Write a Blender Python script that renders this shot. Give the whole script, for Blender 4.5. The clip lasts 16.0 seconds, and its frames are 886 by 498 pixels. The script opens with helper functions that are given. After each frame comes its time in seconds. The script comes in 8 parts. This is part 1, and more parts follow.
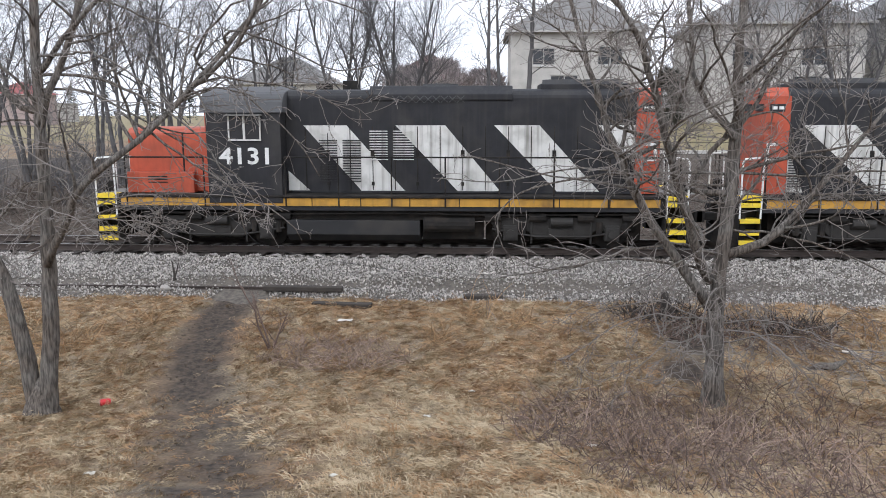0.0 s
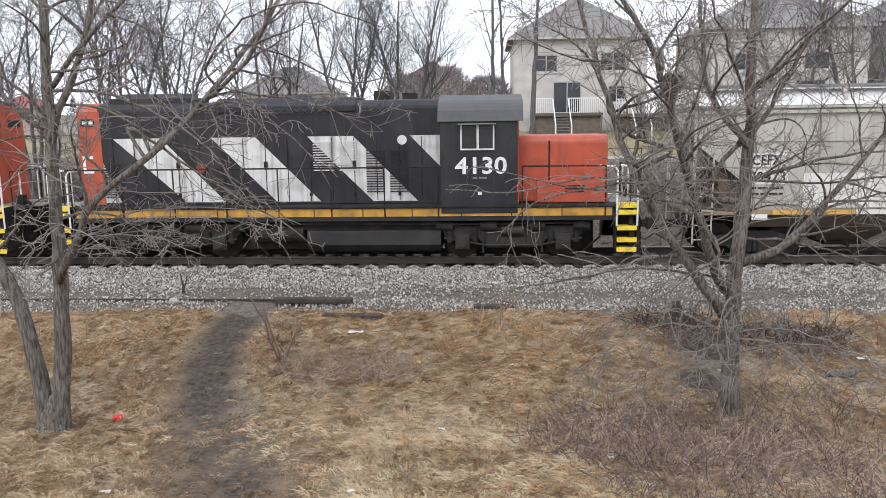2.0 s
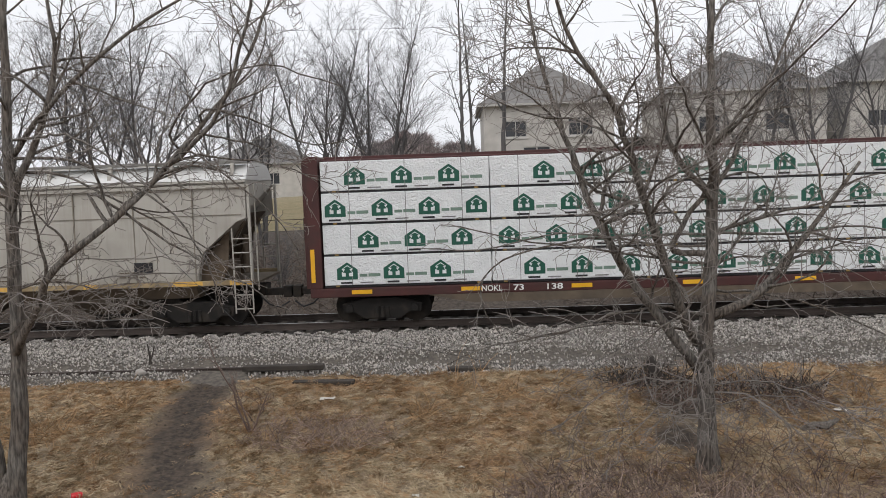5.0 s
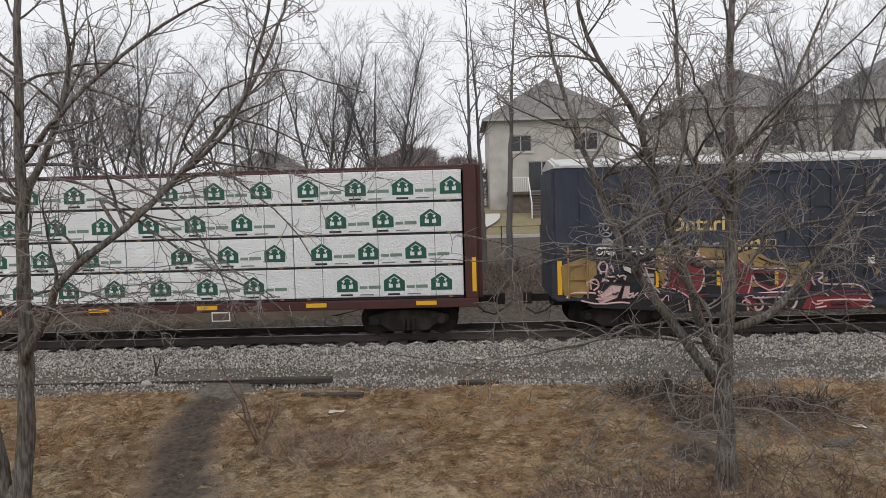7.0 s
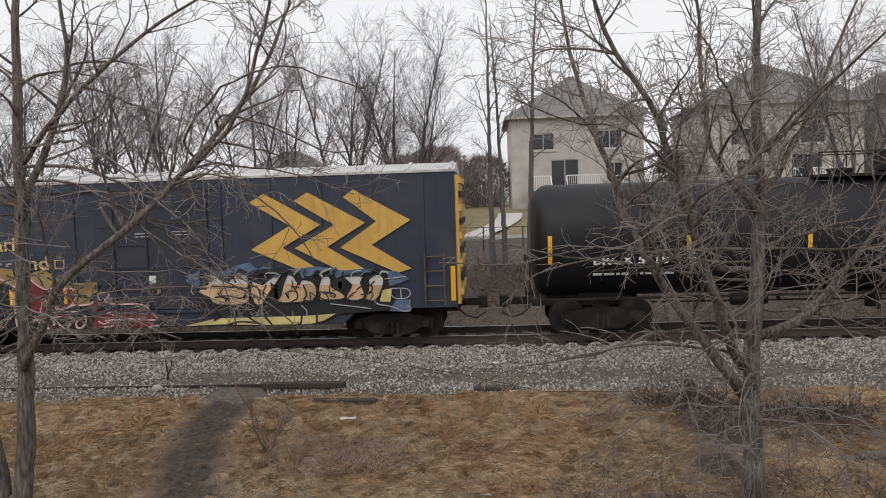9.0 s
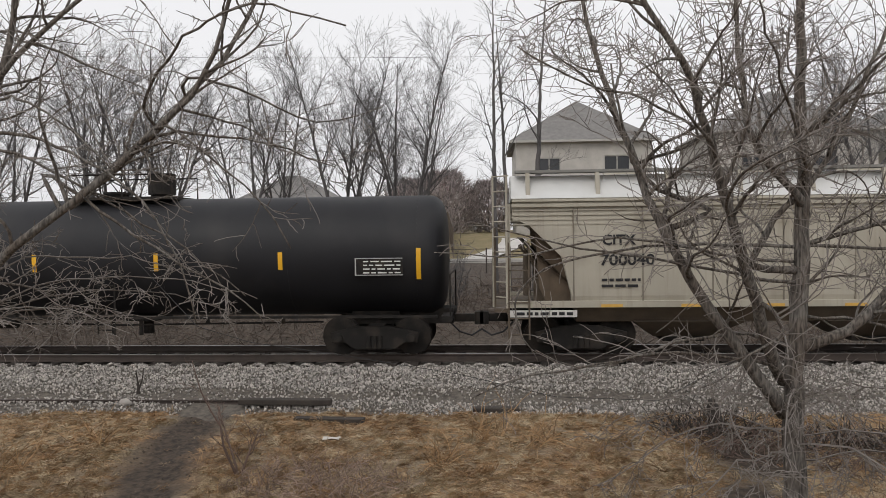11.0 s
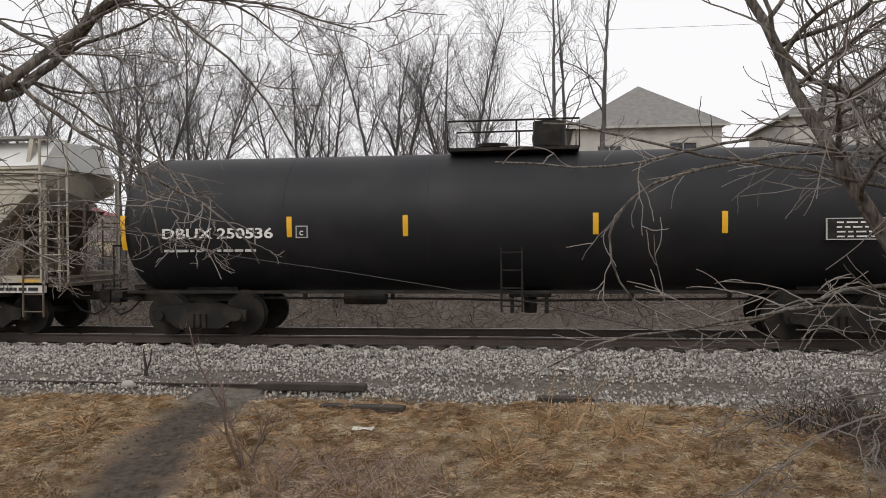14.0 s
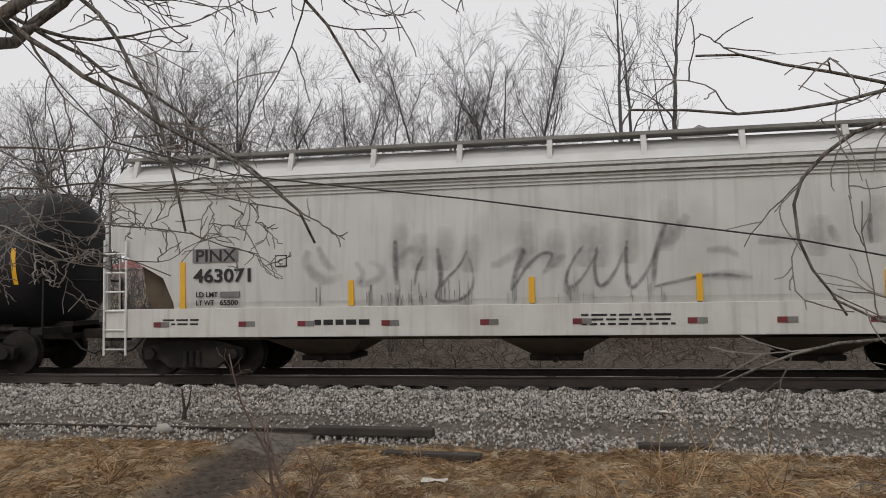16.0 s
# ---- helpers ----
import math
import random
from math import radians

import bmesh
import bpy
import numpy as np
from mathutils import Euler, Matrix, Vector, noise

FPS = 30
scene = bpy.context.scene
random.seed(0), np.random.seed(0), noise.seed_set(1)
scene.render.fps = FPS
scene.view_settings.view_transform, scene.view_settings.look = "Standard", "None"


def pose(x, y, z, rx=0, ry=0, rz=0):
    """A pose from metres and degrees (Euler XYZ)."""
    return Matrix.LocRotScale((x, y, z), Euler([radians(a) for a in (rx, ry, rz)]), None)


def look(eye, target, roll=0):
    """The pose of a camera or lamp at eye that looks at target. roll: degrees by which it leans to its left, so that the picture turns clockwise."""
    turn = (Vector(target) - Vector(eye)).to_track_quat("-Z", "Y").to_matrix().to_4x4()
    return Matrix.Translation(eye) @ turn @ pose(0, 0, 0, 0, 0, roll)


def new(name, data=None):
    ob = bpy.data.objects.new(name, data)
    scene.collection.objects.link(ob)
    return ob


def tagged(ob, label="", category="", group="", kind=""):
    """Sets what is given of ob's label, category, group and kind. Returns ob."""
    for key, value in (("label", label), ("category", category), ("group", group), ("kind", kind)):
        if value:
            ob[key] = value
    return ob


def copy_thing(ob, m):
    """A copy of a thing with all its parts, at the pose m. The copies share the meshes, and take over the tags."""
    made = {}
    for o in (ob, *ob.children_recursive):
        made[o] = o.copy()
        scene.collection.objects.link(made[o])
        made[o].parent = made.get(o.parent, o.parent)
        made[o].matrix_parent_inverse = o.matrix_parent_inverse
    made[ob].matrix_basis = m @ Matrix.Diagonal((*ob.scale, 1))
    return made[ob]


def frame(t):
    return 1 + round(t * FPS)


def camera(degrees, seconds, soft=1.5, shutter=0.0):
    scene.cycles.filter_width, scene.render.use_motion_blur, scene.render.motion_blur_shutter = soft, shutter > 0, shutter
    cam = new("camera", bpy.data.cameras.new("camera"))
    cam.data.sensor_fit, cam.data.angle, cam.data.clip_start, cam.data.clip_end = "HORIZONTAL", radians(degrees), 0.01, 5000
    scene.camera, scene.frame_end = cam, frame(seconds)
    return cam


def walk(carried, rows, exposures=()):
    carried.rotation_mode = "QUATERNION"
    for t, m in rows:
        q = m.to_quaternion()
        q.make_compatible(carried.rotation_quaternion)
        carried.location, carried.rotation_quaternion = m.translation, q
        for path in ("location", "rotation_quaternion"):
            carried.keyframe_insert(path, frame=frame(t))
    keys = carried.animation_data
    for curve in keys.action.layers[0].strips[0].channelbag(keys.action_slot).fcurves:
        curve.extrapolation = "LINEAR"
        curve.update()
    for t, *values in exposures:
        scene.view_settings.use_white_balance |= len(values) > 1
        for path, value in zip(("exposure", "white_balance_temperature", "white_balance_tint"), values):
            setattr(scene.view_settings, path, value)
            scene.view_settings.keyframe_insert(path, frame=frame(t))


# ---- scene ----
cam = camera(59.9, 16.0, soft=0.9)
PATH = [
    (0, (0.471, 0.424, 3.758), (0.354, 2.39, 3.406), -0.1),
    (0.5, (0.342, 0.391, 3.759), (0.09, 2.342, 3.399), -0.4),
    (1, (0.301, 0.398, 3.738), (0.099, 2.355, 3.383), -0.8),
    (1.5, (0.329, 0.474, 3.791), (0.191, 2.442, 3.463), -0.9),
    (2, (0.306, 0.487, 3.82), (0.182, 2.455, 3.486), -0.8),
    (2.5, (0.371, 0.488, 3.783), (0.236, 2.461, 3.489), -1.7),
    (3, (0.367, 0.573, 3.788), (0.254, 2.551, 3.519), -1.7),
    (3.5, (0.412, 0.593, 3.76), (0.309, 2.577, 3.531), -2.1),
    (4, (0.369, 0.61, 3.758), (0.283, 2.598, 3.562), -1.9),
    (4.5, (0.42, 0.592, 3.733), (0.344, 2.582, 3.547), -2.2),
    (4.7, (0.43, 0.578, 3.716), (0.362, 2.569, 3.541), -2.2),
    (6.8, (0.157, 0.747, 3.596), (0.111, 2.741, 3.456), -1.7),
    (7, (0.175, 0.754, 3.615), (0.114, 2.749, 3.49), -1.6),
    (7.5, (0.206, 0.75, 3.608), (0.159, 2.747, 3.51), -1.7),
    (8, (0.238, 0.816, 3.625), (0.201, 2.812, 3.515), -2.1),
    (8.5, (0.27, 0.958, 3.649), (0.166, 2.952, 3.536), -1.9),
    (9, (0.372, 1.262, 3.642), (0.247, 3.255, 3.516), -1.8),
    (9.2, (0.422, 1.436, 3.647), (0.29, 3.425, 3.486), -2.2),
    (11.3, (0.349, 2.941, 2.907), (0.218, 4.936, 2.874), -0.6),
    (11.5, (0.349, 3.083, 2.879), (0.213, 5.078, 2.844), -0.8),
    (12, (0.32, 3.549, 2.747), (0.184, 5.544, 2.704), -0.8),
    (12.5, (0.275, 4.002, 2.594), (0.088, 5.993, 2.553), -0.5),
    (13, (0.276, 4.516, 2.308), (0.014, 6.499, 2.287), -0.4),
    (13.5, (0.202, 4.945, 2.128), (-0.096, 6.922, 2.093), -0.3),
    (14, (0.051, 5.439, 2.06), (-0.212, 7.422, 2.037), -0.5),
    (14.5, (-0.11, 5.746, 1.926), (-0.363, 7.729, 1.989), -0.6),
    (15, (-0.315, 6.21, 1.79), (-0.581, 8.188, 1.919), -0.7),
    (15.5, (-0.499, 6.633, 1.647), (-0.818, 8.604, 1.771), -0.9),
    (16, (-0.644, 7.139, 1.559), (-1.027, 9.099, 1.677), -0.9),
]
EXPOSURES = [(0, 0.72, 5950, 10), (0.5, 0.9, 5950, 10), (2, 0.88, 6100, 10), (3.5, 0.47, 6250, 10), (4.5, 0.26, 6400, 10), (7, 0.1, 6500, 10), (9, 0.1, 6600, 10), (11.5, 0.06, 6650, 10), (13, 0.03, 6700, 10), (14, 0.19, 6700, 10), (14.5, 0.24, 6650, 10), (15, -0.07, 6700, 10), (16, -0.13, 6700, 10)]
walk(cam, [(t, look(eye, target, roll)) for t, eye, target, roll in PATH], EXPOSURES)

# ---------------------------------------------------------------- world and sun
world = bpy.data.worlds.new("overcast_sky")
scene.world = world
world.use_nodes = True
wn, wl = world.node_tree.nodes, world.node_tree.links
sky = wn.new("ShaderNodeTexSky")
sky.sky_type, sky.sun_disc = "NISHITA", False
sky.sun_elevation, sky.sun_rotation = radians(48), radians(200)
sky.air_density, sky.dust_density, sky.ozone_density = 1.0, 6.0, 0.6
grey = wn.new("ShaderNodeHueSaturation")
grey.inputs["Saturation"].default_value = 0.12
wl.new(sky.outputs[0], grey.inputs["Color"])
flat = wn.new("ShaderNodeMix")
flat.data_type = "RGBA"
flat.inputs[0].default_value = 0.75
flat.inputs[7].default_value = (9.2, 9.3, 9.7, 1)
wl.new(grey.outputs[0], flat.inputs[6])
wn["Background"].inputs["Strength"].default_value = 0.108
wl.new(flat.outputs[2], wn["Background"].inputs["Color"])
sun = new("sun", bpy.data.lights.new("sun", "SUN"))
sun.data.energy, sun.data.angle, sun.data.color = 0.5, radians(25), (1.0, 0.97, 0.93)
sun.rotation_euler = Euler((radians(42), 0, radians(-20)))

# ---------------------------------------------------------------- mesh helpers
class Shape:
    """Collects vertices and faces of one mesh."""

    def __init__(self):
        self.v, self.f = [], []

    def add(self, vs, fs):
        n = len(self.v)
        self.v += [tuple(p) for p in vs]
        self.f += [tuple(i + n for i in face) for face in fs]
        return self

    def box(self, x0, x1, y0, y1, z0, z1):
        vs = [(x, y, z) for z in (z0, z1) for y in (y0, y1) for x in (x0, x1)]
        return self.add(vs, [(0, 2, 3, 1), (4, 5, 7, 6), (0, 1, 5, 4), (2, 6, 7, 3), (0, 4, 6, 2), (1, 3, 7, 5)])

    def prism(self, outline, a, b, axis="x"):
        """An outline swept from a to b along an axis: (y, z) for x, (x, z) for y, (x, y) for z."""
        put = {"x": lambda p, s: (s, p[0], p[1]), "y": lambda p, s: (p[0], s, p[1]), "z": lambda p, s: (p[0], p[1], s)}[axis]
        n = len(outline)
        vs = [put(p, a) for p in outline] + [put(p, b) for p in outline]
        fs = [tuple(range(n)), tuple(range(2 * n - 1, n - 1, -1))]
        fs += [(i, n + i, n + (i + 1) % n, (i + 1) % n) for i in range(n)]
        return self.add(vs, fs)

    def rod(self, p0, p1, r0, r1=None, n=8):
        return self.tube([p0, p1], [r0, r0 if r1 is None else r1], n)

    def tube(self, pts, radii, n=6, cap=True):
        pts = [Vector(p) for p in pts]
        if not hasattr(radii, "__len__"):
            radii = [radii] * len(pts)
        vs, fs = [], []
        d = (pts[1] - pts[0]).normalized()
        side = d.orthogonal().normalized()
        for i, p in enumerate(pts):
            q = pts[min(i + 1, len(pts) - 1)] - pts[max(i - 1, 0)]
            q = q.normalized() if q.length > 1e-9 else d
            side = (side - q * side.dot(q))
            side = side.normalized() if side.length > 1e-6 else q.orthogonal().normalized()
            up = q.cross(side)
            for k in range(n):
                a = 2 * math.pi * k / n
                vs.append(p + (side * math.cos(a) + up * math.sin(a)) * radii[i])
        for i in range(len(pts) - 1):
            for k in range(n):
                k2 = (k + 1) % n
                fs.append((i * n + k, i * n + k2, (i + 1) * n + k2, (i + 1) * n + k))
        if cap:
            fs.append(tuple(range(n - 1, -1, -1)))
            fs.append(tuple(range(len(vs) - n, len(vs))))
        return self.add(vs, fs)

    def mesh(self, name):
        me = bpy.data.meshes.new(name)
        me.from_pydata(self.v, [], self.f)
        me.update()
        return me


def make(name, shape, material, smooth=False, bevel=0.0):
    me = shape.mesh(name) if isinstance(shape, Shape) else shape
    if not me.materials:
        me.materials.append(material)
    if isinstance(shape, Shape):
        bm = bmesh.new()
        bm.from_mesh(me)
        bmesh.ops.recalc_face_normals(bm, faces=bm.faces)
        if bevel:
            bmesh.ops.bevel(bm, geom=[e for e in bm.edges if e.calc_face_angle(0) > 0.5], offset=bevel, segments=2, profile=0.6, affect="EDGES", clamp_overlap=True)
        bm.to_mesh(me)
        bm.free()
    if smooth:
        me.shade_smooth()
    return new(name, me)


def part(name, shape, material, parent, label="", smooth=False, bevel=0.0):
    ob = make(name, shape, material, smooth, bevel)
    ob.parent = parent
    if label:
        ob["label"] = label
    return ob


def thing(name, label, category, group="", kind="", at=(0, 0, 0)):
    ob = new(name)
    ob.empty_display_size = 0.3
    ob.location = at
    return tagged(ob, label, category, group, kind)


def lettering(name, text, size, at, material, parent, width=None, bold=0.0, lean=0.0):
    """Built-in font letters lying on a wall that faces -y, left end and baseline at the given place."""
    cu = bpy.data.curves.new(name, "FONT")
    cu.body, cu.size, cu.extrude, cu.offset, cu.shear = text, size, 0.004, bold, lean
    cu.resolution_u = 3
    tmp = new(name, cu)
    bpy.context.view_layer.update()
    me = bpy.data.meshes.new_from_object(tmp.evaluated_get(bpy.context.evaluated_depsgraph_get()))
    bpy.data.objects.remove(tmp)
    xs = [v.co.x for v in me.vertices]
    k = width / (max(xs) - min(xs)) if width else 1.0
    x0 = min(xs)
    for v in me.vertices:
        v.co = Vector((at[0] + (v.co.x - x0) * k, at[1] - v.co.z, at[2] + v.co.y))
    me.materials.clear()
    me.materials.append(material)
    ob = new(name, me)
    ob.parent = parent
    return ob


# ---------------------------------------------------------------- materials
def paint(name, color, rough=0.6, metal=0.0, spread=0.12, scale=3.0, fine=60.0, bump=0.15, streak=0.0, dirt=(0.10, 0.085, 0.07), dirt_amount=0.0, dirt_scale=1.2, per_object=0.0, per_island=0.0, spec=0.5):
    """Procedural surface: broad stains, fine grain, upright run-off streaks and grime patches."""
    m = bpy.data.materials.new(name)
    m.use_nodes = True
    n, l = m.node_tree.nodes, m.node_tree.links
    b = n["Principled BSDF"]
    co = n.new("ShaderNodeTexCoord")

    def noisy(s, detail=4, mapping=None):
        t = n.new("ShaderNodeTexNoise")
        t.inputs["Scale"].default_value, t.inputs["Detail"].default_value = s, detail
        l.new(mapping or co.outputs["Object"], t.inputs["Vector"])
        return t.outputs["Fac"]

    def ramp(fac, lo, hi):
        r = n.new("ShaderNodeMapRange")
        r.inputs["From Min"].default_value, r.inputs["From Max"].default_value = lo, hi
        l.new(fac, r.inputs["Value"])
        return r.outputs[0]

    def math_node(op, a, bv):
        q = n.new("ShaderNodeMath")
        q.operation = op
        l.new(a, q.inputs[0])
        if isinstance(bv, (int, float)):
            q.inputs[1].default_value = bv
        else:
            l.new(bv, q.inputs[1])
        return q.outputs[0]

    def mix(fac, a, c):
        q = n.new("ShaderNodeMix")
        q.data_type = "RGBA"
        l.new(fac, q.inputs[0])
        for i, v in ((6, a), (7, c)):
            if isinstance(v, tuple):
                q.inputs[i].default_value = (*v, 1)
            else:
                l.new(v, q.inputs[i])
        return q.outputs[2]

    broad, grain = noisy(scale), noisy(fine, 3)
    dark = tuple(max(0.0, c * (1 - spread * 1.6)) for c in color)
    light = tuple(min(1.0, c * (1 + spread)) for c in color)
    col = mix(ramp(broad, 0.3, 0.7), dark, light)
    g = mix(ramp(grain, 0.25, 0.75), tuple(c * (1 - spread * 0.7) for c in color), tuple(min(1, c * (1 + spread * 0.6)) for c in color))
    half = n.new("ShaderNodeMix")
    half.data_type, half.inputs[0].default_value = "RGBA", 0.4
    l.new(col, half.inputs[6]), l.new(g, half.inputs[7])
    col = half.outputs[2]
    if dirt_amount:
        d = math_node("MULTIPLY", ramp(noisy(dirt_scale, 8), 0.48, 0.72), dirt_amount)
        col = mix(d, col, dirt)
    if streak:
        mp = n.new("ShaderNodeMapping")
        mp.inputs["Scale"].default_value = (5.5, 5.5, 0.28)
        l.new(co.outputs["Object"], mp.inputs["Vector"])
        s = math_node("MULTIPLY", ramp(noisy(1.6, 6, mp.outputs[0]), 0.5, 0.75), streak)
        col = mix(s, col, dirt)
    if per_object or per_island:
        src = n.new("ShaderNodeObjectInfo").outputs["Random"] if per_object else n.new("ShaderNodeNewGeometry").outputs["Random Per Island"]
        k = per_object or per_island
        hs = n.new("ShaderNodeHueSaturation")
        r = n.new("ShaderNodeMapRange")
        r.inputs["To Min"].default_value, r.inputs["To Max"].default_value = 1 - k, 1 + k
        l.new(src, r.inputs["Value"]), l.new(r.outputs[0], hs.inputs["Value"]), l.new(col, hs.inputs["Color"])
        col = hs.outputs[0]
    l.new(col, b.inputs["Base Color"])
    b.inputs["Metallic"].default_value = metal
    b.inputs["Specular IOR Level"].default_value = spec
    rr = n.new("ShaderNodeMapRange")
    rr.inputs["To Min"].default_value, rr.inputs["To Max"].default_value = max(0.05, rough - 0.12), min(1, rough + 0.12)
    l.new(broad, rr.inputs["Value"]), l.new(rr.outputs[0], b.inputs["Roughness"])
    if bump:
        bp = n.new("ShaderNodeBump")
        bp.inputs["Strength"].default_value, bp.inputs["Distance"].default_value = bump, 0.02
        l.new(grain, bp.inputs["Height"]), l.new(bp.outputs[0], b.inputs["Normal"])
    return m


